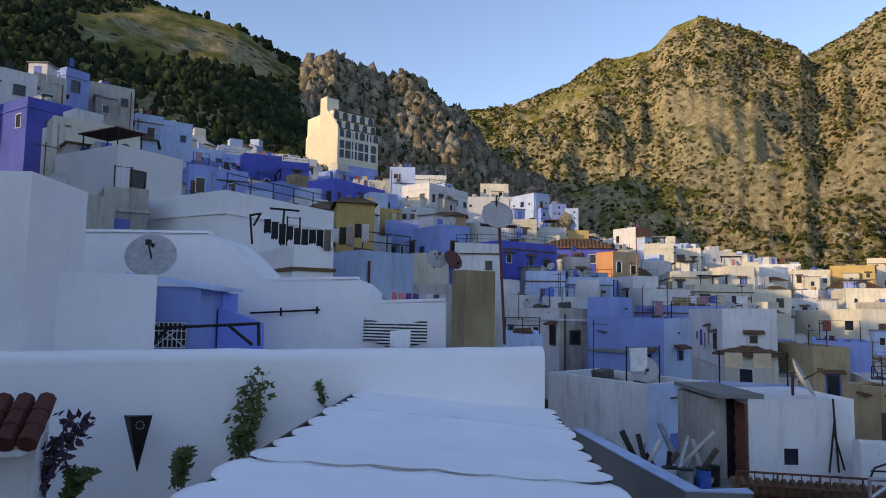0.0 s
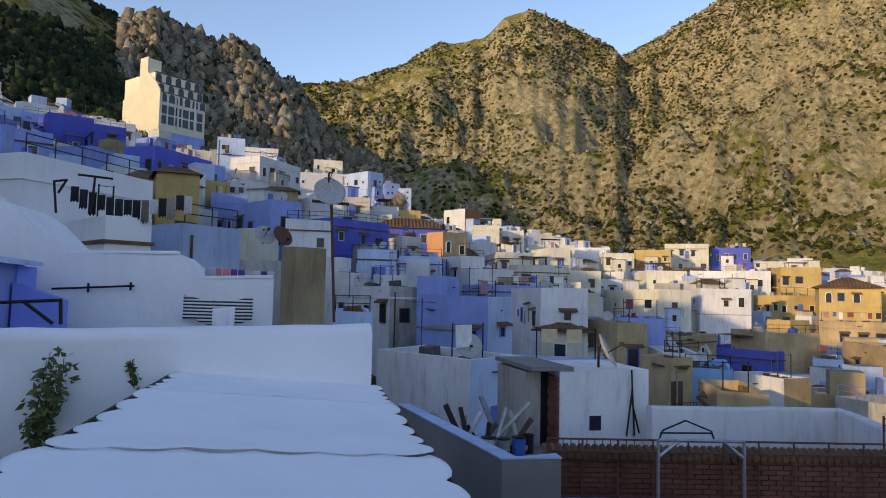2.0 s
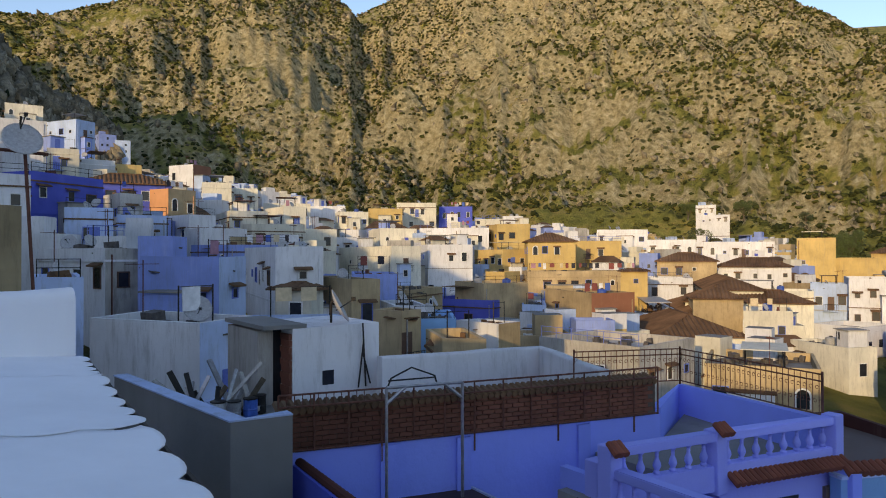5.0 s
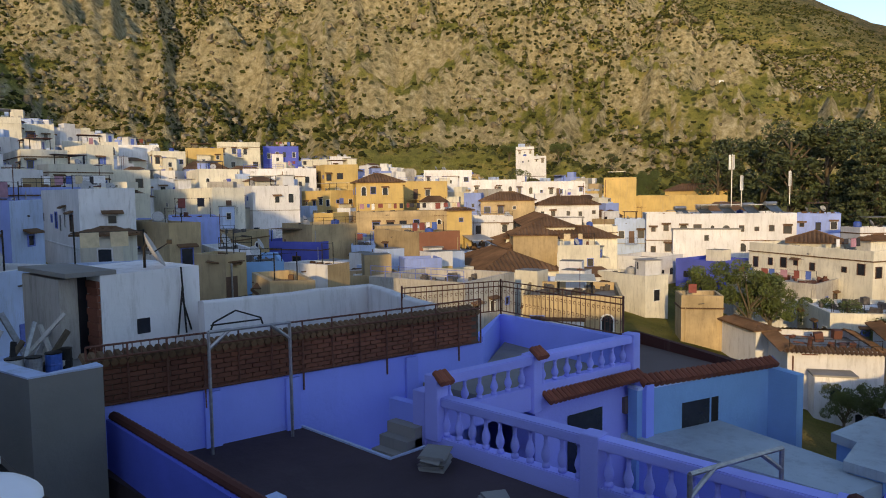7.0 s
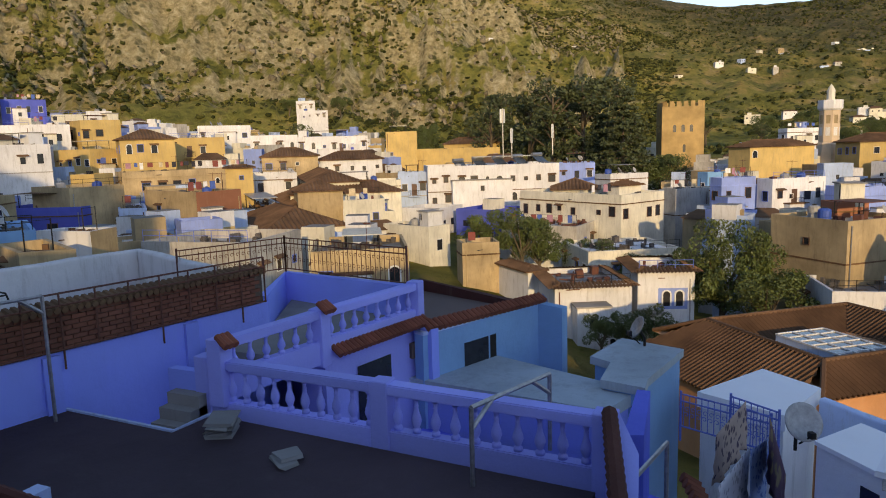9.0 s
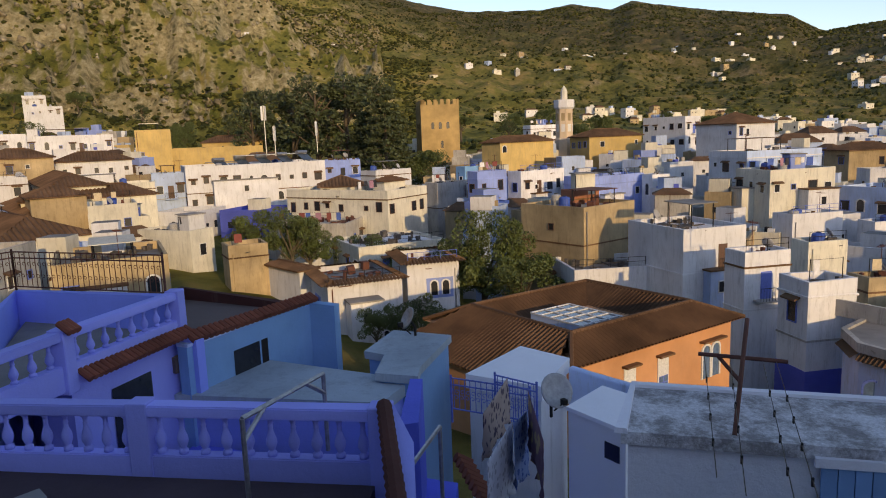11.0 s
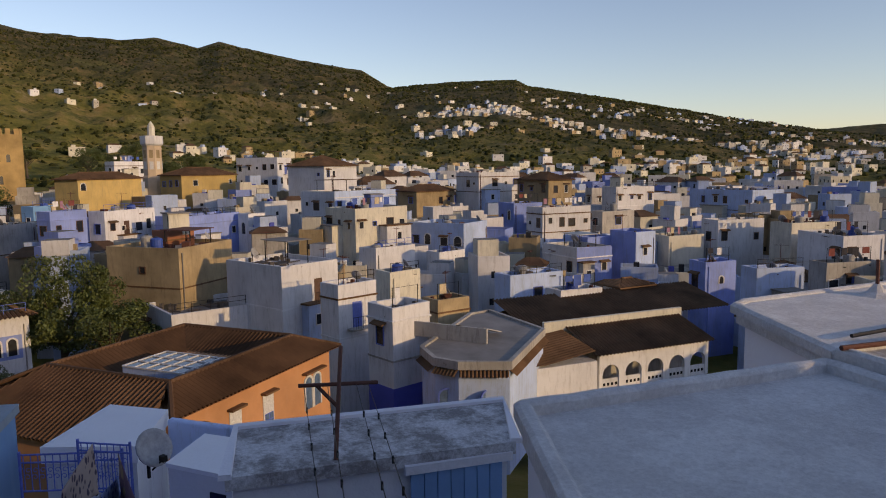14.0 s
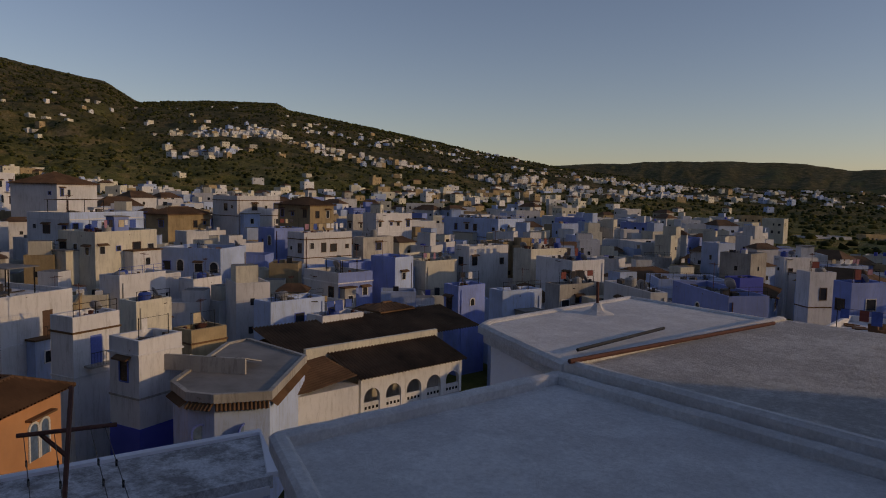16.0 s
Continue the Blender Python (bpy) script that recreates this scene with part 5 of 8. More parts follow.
def blue_shed():
    o = Vector((-5.00, 11.20, 19.15))
    r, top = -3.85, 20.48
    topr = 20.34
    ob = thing("shed", pose(0, 0, 0), "blue painted roof shed with a slab roof and grilled window", "shed")
    bm = bmesh.new()
    add_box(bm, o.x, 11.2, 15, r, 12.6, topr)
    part("wall", bm, MATS["B"], ob)
    bm = bmesh.new()
    add_box(bm, o.x, 11.08, top, r + .25, 12.7, top + .07, None)
    for v in bm.verts:
        v.co.z -= (v.co.x - o.x) * (top - topr + .02) / (r - o.x)
    part("roof", bm, MATS["L"], ob)
    bm = bmesh.new()
    r2 = -3.81
    add_box(bm, r, 12.2, 15, r2, 13.1, 20.28)
    part("side_wall", bm, MATS["V"], ob)
    bm = bmesh.new()
    r3 = -3.10
    vs = add_box(bm, r2, 12.0, 15, r3, 12.3, 20.02)
    for v in bm.verts:
        if v.co.z > 16 and v.co.x > r3 - .01:
            v.co.z = 19.76
    part("side_wall", bm, MATS["V"], ob)
    wx0, wz0 = (-4.54, 19.38)
    wx1, wz1 = (-4.04, 19.77)
    bm = bmesh.new()
    add_box(bm, wx0, 11.185, wz0, wx1, 11.195, wz1)
    part("window", bm, GLASS_AND_SHADE, ob)
    bm = bmesh.new()
    n = 7
    for k in range(n + 1):
        x = wx0 + (wx1 - wx0) * k / n
        add_rod(bm, (x, 11.16, wz0), (x, 11.16, wz1), .008, 4)
    for k in range(4):
        z = wz0 + (wz1 - wz0) * k / 3
        add_rod(bm, (wx0, 11.16, z), (wx1, 11.16, z), .008, 4)
    add_rod(bm, (wx0, 11.15, wz0), (wx1, 11.15, wz1), .008, 4)
    add_rod(bm, (wx0, 11.15, wz1), (wx1, 11.15, wz0), .008, 4)
    part("grille", bm, FRAME_WHITE, ob, "white iron window grille")


blue_shed()
satellite_dish(*(-4.81, 11.60, 20.49), 14, 0.37, 0.12, "large grey satellite dish on the blue shed roof")


def pipe_frame(points, r, material, name, label, category="frame"):
    ob = thing(name, pose(0, 0, 0), label, category)
    for a, b in points:
        bm = bmesh.new()
        add_rod(bm, a, b, r)
        part("bar", bm, material, ob)
    return ob


pipe_frame([((-4.51, 10.60, 19.43), (-4.53, 10.60, 19.68)), ((-4.54, 10.60, 19.68), (-2.74, 10.60, 19.79)), ((-2.74, 10.60, 19.46), (-2.76, 10.60, 19.79)), ((-3.20, 10.60, 19.75), (-2.84, 10.60, 19.47)), ((-4.11, 10.60, 19.70), (-4.35, 10.60, 19.44))], 0.026, IRON, "clothes_dryer", "black iron laundry frame behind the garden wall")
pipe_frame([((-3.57, 13.10, 19.93), (-2.28, 13.10, 20.01)), ((-3.01, 13.12, 19.88), (-3.01, 13.12, 20.04)), ((-2.34, 13.12, 19.93), (-2.34, 13.12, 20.07))], 0.02, IRON, "wall_rail", "black iron rail fixed to a white wall")


def hung_cloth(name, a, b, drop, material, label, category="laundry", seed=0, bow=0.0, group=""):
    """A cloth hung from a line between a and b."""
    rng = random.Random(seed)
    a, b = Vector(a), Vector(b)
    bm = bmesh.new()
    n, m = 12, 8
    side = (b - a).normalized()
    out = Vector((side.y, -side.x, 0))
    rows = []
    for i in range(m + 1):
        v = i / m
        rows.append([bm.verts.new(a.lerp(b, j / n) + Vector((0, 0, -drop * v * (1 + .06 * math.sin(j * 1.3 + seed)) - bow * math.sin(math.pi * j / n) * (1 - v * .2))) + out * (.02 + .03 * v * math.sin(j * 1.9 + seed) + .02 * rng.uniform(-1, 1) * v)) for j in range(n + 1)])
    for i in range(m):
        for j in range(n):
            bm.faces.new((rows[i][j], rows[i][j + 1], rows[i + 1][j + 1], rows[i + 1][j]))
    ob = new(name, finish(bm, name, material, True))
    mod = ob.modifiers.new("thick", "SOLIDIFY")
    mod.thickness = 0.006
    return tagged(ob, label, category, group)


def stripes(name, c1, c2, scale, axis="Z"):
    m, t, b = nodes_of(name)
    w = t.nodes.new("ShaderNodeTexWave")
    w.bands_direction = axis
    w.inputs["Scale"].default_value, w.inputs["Distortion"].default_value = scale, 0.6
    t.links.new(world_coord(t), w.inputs["Vector"])
    t.links.new(ramp(t, w.outputs["Fac"], [(0.48, c1), (0.52, c2)]), b.inputs["Base Color"])
    b.inputs["Roughness"].default_value = 0.95
    return m


def pattern(name, c1, c2, scale):
    m, t, b = nodes_of(name)
    v = t.nodes.new("ShaderNodeTexVoronoi")
    v.inputs["Scale"].default_value = scale
    t.links.new(world_coord(t), v.inputs["Vector"])
    t.links.new(ramp(t, v.outputs["Distance"], [(0.30, c1), (0.42, c2)]), b.inputs["Base Color"])
    b.inputs["Roughness"].default_value = 0.95
    return m


hung_cloth("striped_cloth", (-1.44, 13.00, 19.88), (-0.27, 12.60, 19.87), 0.42, stripes("black_white_stripe", (0.03, 0.03, 0.035), (0.7, 0.7, 0.7), 5.5), "black and white striped cloth sagging on a line", "cloth", 2, 0.10)
hung_cloth("towel", (-0.92, 12.40, 19.66), (-0.56, 12.40, 19.69), 0.35, CLOTH, "small white towel on a line", seed=3)
_col = [(0.65, 0.12, 0.12), (0.5, 0.5, 0.55), (0.45, 0.45, 0.5), (0.7, 0.18, 0.2), (0.68, 0.2, 0.22), (0.12, 0.05, 0.2), (0.12, 0.05, 0.22), (0.4, 0.4, 0.42), (0.5, 0.5, 0.5), (0.06, 0.05, 0.12), (0.45, 0.46, 0.5)]
for k, c in enumerate(_col):
    hung_cloth("garment", (-1.64 + k * 0.158, 16.0, 20.45 - .006 * k), (-1.64 + k * 0.158 + .13, 16.0, 20.45 - .006 * k), 0.25 + .03 * (k % 3), plain("garment_cloth_%d" % k, c, 0.95), "small garment pegged on a rooftop washing line", seed=k, group="rooftop washing")
for k in range(14):
    c = ((0.015, 0.015, 0.02), (0.02, 0.02, 0.03), (0.02, 0.02, 0.02), (0.16, 0.13, 0.10), (0.55, 0.5, 0.5), (0.3, 0.25, 0.25), (0.5, 0.5, 0.52))[(k * 3) % 7 if k > 6 else k % 3]
    x0 = -6.44 + k * 0.27
    z0 = 23.22 - 0.30 * math.sin(math.pi * min(1, k / 12)) - .01 * k
    hung_cloth("garment", (x0, 25.0, z0), (x0 + .24, 25.0, z0), 0.5 + .25 * ((k * 7) % 3) / 2, plain("washing_cloth_%d" % k, c, 0.95), "dark garment hung on a long washing line", seed=k + 20, group="long washing line")
pipe_frame([((-6.82, 24.90, 22.31), (-6.93, 24.90, 23.36)), ((-6.93, 24.90, 23.34), (-6.53, 24.90, 23.41)), ((-6.79, 24.90, 22.96), (-6.57, 24.90, 23.39))], 0.04, IRON, "laundry_post", "black iron laundry post on a roof", "post")
pipe_frame([((-5.78, 24.90, 22.37), (-5.72, 24.90, 23.55)), ((-6.23, 24.90, 23.60), (-5.18, 24.90, 23.52))], 0.04, IRON, "laundry_post", "black iron laundry post on a roof", "post")
pipe_frame([((1.92, 21.92, 19.04), (1.71, 21.93, 23.00)), ((1.13, 21.97, 22.76), (2.27, 21.88, 22.70))], 0.05, RUST, "aerial_mast", "tall rusty mast carrying a big white dish", "mast")
satellite_dish(*(1.62, 21.94, 22.70), 8, 0.45, 0.1, "big white satellite dish on a tall mast")
satellite_dish(*(-0.37, 27.00, 21.68), 25, 0.4, 0.1)
satellite_dish(*(0.23, 27.00, 21.67), 40, 0.42, 0.1, "brown rusty satellite dish on a roof", RUST)


# ---- the grey-walled roof with its store shed ----
GREY = plaster("bare_cement", (0.24, 0.235, 0.225), worn=(0.11, 0.10, 0.095), wear=0.4, vary=0.15)
grey = thing("house", pose(0, 0, 0), "bare grey cement house with an open cluttered roof", "house")
bm = bmesh.new()
sweep(bm, [(-.11, -5), (.11, -5), (.11, 0), (-.11, 0)], [(2.78, 14.6, 17.67), (3.38, 9.66, 17.67), (4.12, 9.60, 17.69)])
part("parapet", bm, GREY, grey)
bm = bmesh.new()
sweep(bm, [(-.13, 0.002), (.13, 0.002), (.13, .025), (-.13, .025)], [(2.78, 14.6, 17.67), (3.38, 9.66, 17.67), (4.12, 9.60, 17.69)])
part("coping", bm, MATS["L"], grey)
solid("roof", [(3.0, 14.6, 16.85), (3.5, 10.4, 16.85), (7.4, 9.9, 16.85), (8.2, 14.6, 16.85)], 3.5, ROOF_GREY, grey)


def store_shed():
    ob = thing("store_shed", pose(0, 0, 0), "whitewashed roof shed with a doorless opening and bare bricks", "shed")
    y = 13.6
    x0, x1 = 5.83, 7.84
    zt, zr = 18.45, 18.48
    bm = bmesh.new()
    vs = add_box(bm, x0, y, 16.7, x1, y + 2.2, zt)
    for v in bm.verts:
        if v.co.z > 17.5 and v.co.x > x0 + 1:
            v.co.z = zr
    part("wall", bm, MATS["W"], ob)
    bm = bmesh.new()
    add_box(bm, x0 - .55, y + .5, 16.7, x0 - .22, y + 2.4, zt - .06)
    part("side_wall", bm, MATS["G"], ob)
    bm = bmesh.new()
    add_box(bm, x0 - .62, y - .02, zt + .005, x0 + .3, y + 2.4, zt + .09)
    part("lintel", bm, GREY, ob)
    # near-black box painted as the shade inside the doorless opening
    bm = bmesh.new()
    add_box(bm, x0 - .22, y + .6, 16.7, x0 - .005, y + .8, zt - .06)
    part("doorway", bm, GLASS_AND_SHADE, ob)
    n = 12
    for k in range(n):
        bm = bmesh.new()
        z = 16.75 + k * (zt - 16.85) / n
        add_box(bm, x0 - .05 - .02 * (k % 2), y + .02, z, x0 - .004, y + .5, z + (zt - 16.85) / n - .012)
        part("brick", bm, BRICK, ob)
    wx0, wz0 = (6.49, 17.24)
    wx1, wz1 = (6.75, 17.54)
    bm = bmesh.new()
    add_box(bm, wx0, y - .012, wz0, wx1, y + .02, wz1)
    part("window", bm, GLASS_AND_SHADE, ob)
    satellite_dish(x0 + 1.15, y + .6, (zt + zr) / 2 - .02, 60, 0.38, 0.15, "rust-stained satellite dish on the store shed")


BRICK = plaster("red_brick", (0.20, 0.075, 0.05), worn=(0.10, 0.05, 0.04), wear=0.4, vary=0.3)
MORTAR = plain("mortar", (0.10, 0.075, 0.06), 0.95, 0, 20, 0.3, 0.3)
store_shed()
pipe_frame([((7.46, 13.50, 17.13), (7.39, 13.50, 18.49)), ((7.57, 13.50, 17.18), (7.39, 13.50, 17.86)), ((7.28, 13.50, 17.12), (7.41, 13.50, 18.10))], 0.018, IRON, "drain_pipe", "thin dark pipes tied up the shed wall", "pipe")


def junk():
    rng = random.Random(4)
    blue = plain("blue_plastic", (0.03, 0.12, 0.45), 0.4)
    for k, (px_, py_, m_, lab) in enumerate(((4.85, 13.3, blue, "blue plastic drum among roof clutter"), (4.5, 13.2, STEEL, "grey bucket among roof clutter"), (4.25, 13.35, plain("white_plastic", (.5, .5, .5), .5), "white plastic bucket among roof clutter"), (5.1, 13.5, IRON, "dark bucket among roof clutter"))):
        ob = thing("drum", pose(px_, py_, 16.86, 0, 0, k * 40), lab, "drum")
        bm = bmesh.new()
        s = rng.uniform(.8, 1.2)
        add_lathe(bm, [(.13 * s, 0), (.15 * s, .02), (.15 * s, .14), (.16 * s, .15), (.15 * s, .17), (.15 * s, .32), (.13 * s, .34)], 14)
        part("body", bm, m_, ob)
        bm = bmesh.new()
        add_lathe(bm, [(.16 * s, .34), (.16 * s, .36), (.05, .37)], 14)
        part("rim", bm, IRON, ob)
    for k in range(16):
        x, y = rng.uniform(3.7, 5.1), rng.uniform(13.1, 14.4)
        ob = thing("plank", pose(x, y, 16.9, rng.uniform(-60, 60), rng.uniform(-50, 50), rng.uniform(0, 180)), "old board leaning among roof clutter", "plank", "roof clutter")
        bm = bmesh.new()
        add_box(bm, -.03, -.02, 0, .03 + rng.uniform(0, .05), .02, rng.uniform(.6, 1.3))
        part("board", bm, rng.choice((BARK, IRON, STEEL, MATS["G"])), ob)
    for k in range(7):
        x, y = rng.uniform(3.8, 5.1), rng.uniform(13.2, 14.2)
        ob = thing("sack", pose(x, y, 16.86, 0, 0, rng.uniform(0, 90)), "crumpled grey sack among roof clutter", "sack", "roof clutter")
        bm = bmesh.new()
        bmesh.ops.create_icosphere(bm, subdivisions=2, radius=.2)
        for v in bm.verts:
            v.co *= rng.uniform(.75, 1.15)
            v.co.z = max(0, v.co.z * .9 + .12)
        part("bag", bm, rng.choice((GREY, MATS["L"], MATS["G"])), ob, smooth=True)


junk()


# ---- the blue house with its terraces ----
W1A, W1B = Vector((4.14, 10.12, 0)), Vector((11.0, 8.58, 0))
blue = thing("house", pose(0, 0, 0), "vivid blue painted house with roof terraces", "house")


def along(f, off=0.0, z=0.0):
    d = (W1B - W1A).normalized()
    return W1A.lerp(W1B, f) + Vector((d.y, -d.x, 0)) * off + Vector((0, 0, z))


def strip_wall(parent, name, f0, f1, z0, z1, off, thick, material, label=""):
    bm = bmesh.new()
    p, q = along(f0, off), along(f1, off)
    p2, q2 = along(f0, off - thick), along(f1, off - thick)
    vs = [bm.verts.new((v.x, v.y, z)) for z in (z0, z1) for v in (p, q, q2, p2)]
    for f in ((3, 2, 1, 0), (4, 5, 6, 7), (0, 1, 5, 4), (1, 2, 6, 5), (2, 3, 7, 6), (3, 0, 4, 7)):
        bm.faces.new([vs[i] for i in f])
    return part(name, bm, material, parent, label)


strip_wall(blue, "back_wall", 0, 1, 13.0, 16.98, 0.0, 0.3, MATS["V"])
for f in (0.225, 0.41, 0.74):
    strip_wall(blue, "buttress", f, f + 0.035, 13.0, 16.95, 0.07, 0.068, MATS["V"])
brick_wall = thing("brick_wall", pose(0, 0, 0), "dark red brick parapet wall with a tile coping", "wall", kind="structure")
strip_wall(brick_wall, "mortar_bed", 0.0, 0.985, 16.984, 17.62, -0.02, 0.2, MORTAR)
bl, bh = 0.225, 0.075
bm = bmesh.new()
add_box(bm, 0, 0, 0, bl - .014, .05, bh - .014)
brick_me = finish(bm, "brick", BRICK)
_dirw = (W1B - W1A).normalized()
_rotw = math.degrees(math.atan2(_dirw.y, _dirw.x))
_len = (W1B - W1A).length * 0.985
for row in range(8):
    k = 0
    x = -(row % 2) * bl / 2
    while x + bl < _len:
        if x > 0:
            p = along(x / (W1B - W1A).length, 0.012)
            part("brick", brick_me, None, brick_wall, m=pose(p.x, p.y, 16.99 + row * bh, 0, 0, _rotw))
        x += bl
bm = bmesh.new()
n = int(_len / .11)
for k in range(n):
    p = along(k / n * .985, -.12, 17.66)
    add_rod(bm, p + Vector((-.03, -.22, -.05)), p + Vector((0.02, .1, .03)), .055, 6)
tagged(part("coping_tiles", bm, TILE_OLD, brick_wall, "dark curved coping tiles"), kind="stuff")

rail1 = thing("iron_railing", pose(0, 0, 0), "rust-red iron railing along a brick parapet", "railing")
for f in [k / 13 for k in range(14)]:
    bm = bmesh.new()
    lo = 16.72 if round(f * 13) % 3 == 0 else 17.0
    add_rod(bm, along(f * .985, .06, lo), along(f * .985, .06, 17.86), .016)
    part("post", bm, RUST, rail1)
for z in (17.86, 17.68, 17.02):
    bm = bmesh.new()
    add_rod(bm, along(0, .06, z), along(.985, .06, z), .016)
    part("rail", bm, RUST, rail1)
bm = bmesh.new()
for k in range(12):
    add_rod(bm, along(k * .017, .06, 17.68), along(k * .017, .06, 17.86), .008, 5)
tagged(part("thin_bars", bm, RUST, rail1), kind="stuff")


def gallows(a, b, z0, z1, name, label, brace=True):
    """Galvanised laundry frame: two posts and a top bar."""
    a, b = Vector(a), Vector(b)
    pts = [(a + Vector((0, 0, z0)), a + Vector((0, 0, z1))), (b + Vector((0, 0, z0)), b + Vector((0, 0, z1))), (a + Vector((0, 0, z1)), b + Vector((0, 0, z1)))]
    if brace:
        d = (b - a) * .25
        pts += [(a + Vector((0, 0, z1 - .25)), a + d + Vector((0, 0, z1))), (b + Vector((0, 0, z1 - .25)), b - d + Vector((0, 0, z1)))]
    return pipe_frame(pts, .028, STEEL, name, label)


gallows(along(.225, .35), along(.405, .35), 16.09, 17.92, "clothes_dryer", "galvanised steel laundry frame on a dark roof")
pipe_frame([((6.32, 10.60, 17.69), (6.38, 10.60, 17.82)), ((6.38, 10.60, 17.82), (6.80, 10.60, 17.97)), ((6.80, 10.60, 17.97), (7.29, 10.60, 17.78)), ((7.29, 10.60, 17.78), (7.34, 10.60, 17.63)), ((6.33, 10.60, 17.78), (7.29, 10.60, 17.75))], .015, IRON, "swing_frame", "thin black metal frame behind the brick wall")

# white parapets behind the brick wall
masonry("wall_white", [(7.56, 13.07, 17.81), (11.98, 12.91, 17.72), (10.84, 9.81, 17.65)], 0, -4, .25, MATS["W"], "low white parapet wall of the next roof", .06)

DARKROOF = plaster("dark_roof_coating", (0.078, 0.054, 0.064), worn=(0.11, 0.10, 0.10), wear=0.3, vary=0.2)
solid("dark_roof", [(4.25, 10.1, 16.09), (7.22, 9.55, 16.09), (7.14, 7.26, 16.09), (7.82, 7.2, 16.09), (7.50, 1.6, 16.09), (4.1, 1.6, 16.09)], 3.0, DARKROOF, blue, "dark coated flat roof")
bm = bmesh.new()
sweep(bm, [(-.02, -.02), (.03, -.02), (.03, .02), (-.02, .02)], [(5.75, 9.9, 16.1), (7.23, 9.52, 16.1), (7.15, 7.25, 16.1), (7.82, 7.2, 16.1)])
part("roof_edge", bm, MATS["L"], blue)
# cap wall towards the terrace
bm = bmesh.new()
sweep(bm, [(-.1, -3.8), (.1, -3.8), (.1, 0), (-.1, 0)], [(4.46, 10.1, 16.80), (4.1, 5.5, 16.80), (3.9, 2.5, 16.80)])
part("parapet", bm, MATS["N"], blue)
bm = bmesh.new()
for k in range(60):
    p = Vector((4.46, 10.1, 16.83)).lerp(Vector((3.9, 2.5, 16.83)), k / 60)
    add_rod(bm, p, p + Vector((-.006, -.135, -.0)), .075, 8, .06)
tagged(part("cap_tiles", bm, TILE_RED, blue, "dark red capping tiles"), kind="stuff")
bm = bmesh.new()
add_box(bm, 4.75, 6.75, 16.0, 4.98, 6.95, 16.42)
part("stub_pier", bm, MATS["L"], blue)

# stairs down beside the dark roof
stairs = thing("stairs", pose(0, 0, 0), "grey cement steps beside the dark roof", "stairs")
for k in range(4):
    bm = bmesh.new()
    add_box(bm, 7.25 + k * .17, 7.35, 15.1, 7.95, 7.95, 15.85 + k * .17)
    part("step", bm, ROOF_GREY, stairs)
solid("stairwell_floor", [(7.24, 9.5, 15.3), (7.24, 7.3, 15.3), (9.5, 7.0, 15.3), (9.5, 9.0, 15.3)], 1.0, MATS["V"], blue)
bm = bmesh.new()
add_box(bm, 7.96, 7.35, 14.5, 8.12, 8.1, 16.65)
part("pier_wall", bm, MATS["V"], blue)

for k, (x, y, s) in enumerate(((7.35, 6.55, 1.0), (6.95, 5.25, .7))):
    ob = thing("stone_slab_pile", pose(x, y, 16.095, 0, 0, 25 + 30 * k), "small pile of broken grey slabs on the dark roof", "slabs")
    rng = random.Random(k)
    for q in range(5 if k == 0 else 2):
        bm = bmesh.new()
        add_box(bm, -.26 * s + rng.uniform(-.08, .08), -.18 * s + rng.uniform(-.06, .06), q * .045, .24 * s, .18 * s, q * .045 + .04)
        for v in bm.verts:
            v.co.x += rng.uniform(-.04, .04)
            v.co.y += rng.uniform(-.04, .04)
        part("slab", bm, GREY, ob)

# balusters
_prof = [(.055, 0), (.055, .05), (.03, .065), (.042, .09), (.066, .16), (.06, .22), (.034, .30), (.026, .36), (.034, .375), (.026, .39), (.03, .44), (.05, .47), (.05, .50)]


def baluster_mesh(height, material):
    bm = bmesh.new()
    add_lathe(bm, [(r, z * height / .5) for r, z in _prof], 10)
    return finish(bm, "baluster", material, True)


def balustrade(points, base, rail_z, n_each, material, label, end_piers=True, skip=()):
    """Rail on turned balusters between square piers; points: plan corners."""
    ob = thing("balustrade", pose(0, 0, 0), label, "balustrade")
    me = baluster_mesh(rail_z - .14 - base - .16, material)
    for i, (a, b) in enumerate(zip(points, points[1:])):
        a, b = Vector((*a, 0)), Vector((*b, 0))
        d = (b - a).normalized()
        ang = math.degrees(math.atan2(d.y, d.x))
        for nm, z0, z1, w in (("rail", rail_z - .14, rail_z, .11), ("plinth", base - .25, base + .16, .09)):
            bm = bmesh.new()
            add_box(bm, .02, -w, z0, (b - a).length - .02, w, z1)
            bmesh.ops.bevel(bm, geom=bm.edges[:], offset=.015, segments=2, affect="EDGES")
            part(nm, bm, material, ob, m=pose(a.x, a.y, 0, 0, 0, ang))
        n = n_each[i]
        for k in range(n):
            p = a.lerp(b, (k + .8) / (n + .6))
            part("baluster", me, None, ob, m=pose(p.x, p.y, base + .16))
    for p in points if end_piers else ():
        bm = bmesh.new()
        add_box(bm, p[0] - .13, p[1] - .13, base - .3, p[0] + .13, p[1] + .13, rail_z + .03)
        bmesh.ops.bevel(bm, geom=bm.edges[:], offset=.012, segments=1, affect="EDGES")
        part("pier", bm, material, ob)
    return ob


PERI = plaster("periwinkle_paint", (0.31, 0.36, 0.85), worn=(0.3, 0.35, 0.7), wear=0.12, vary=0.05)
balustrade([(8.05, 7.42), (7.94, 4.42), (7.80, 1.55)], 16.10, 16.87, [11, 10], PERI, "periwinkle blue balustrade with turned balusters along the dark roof")
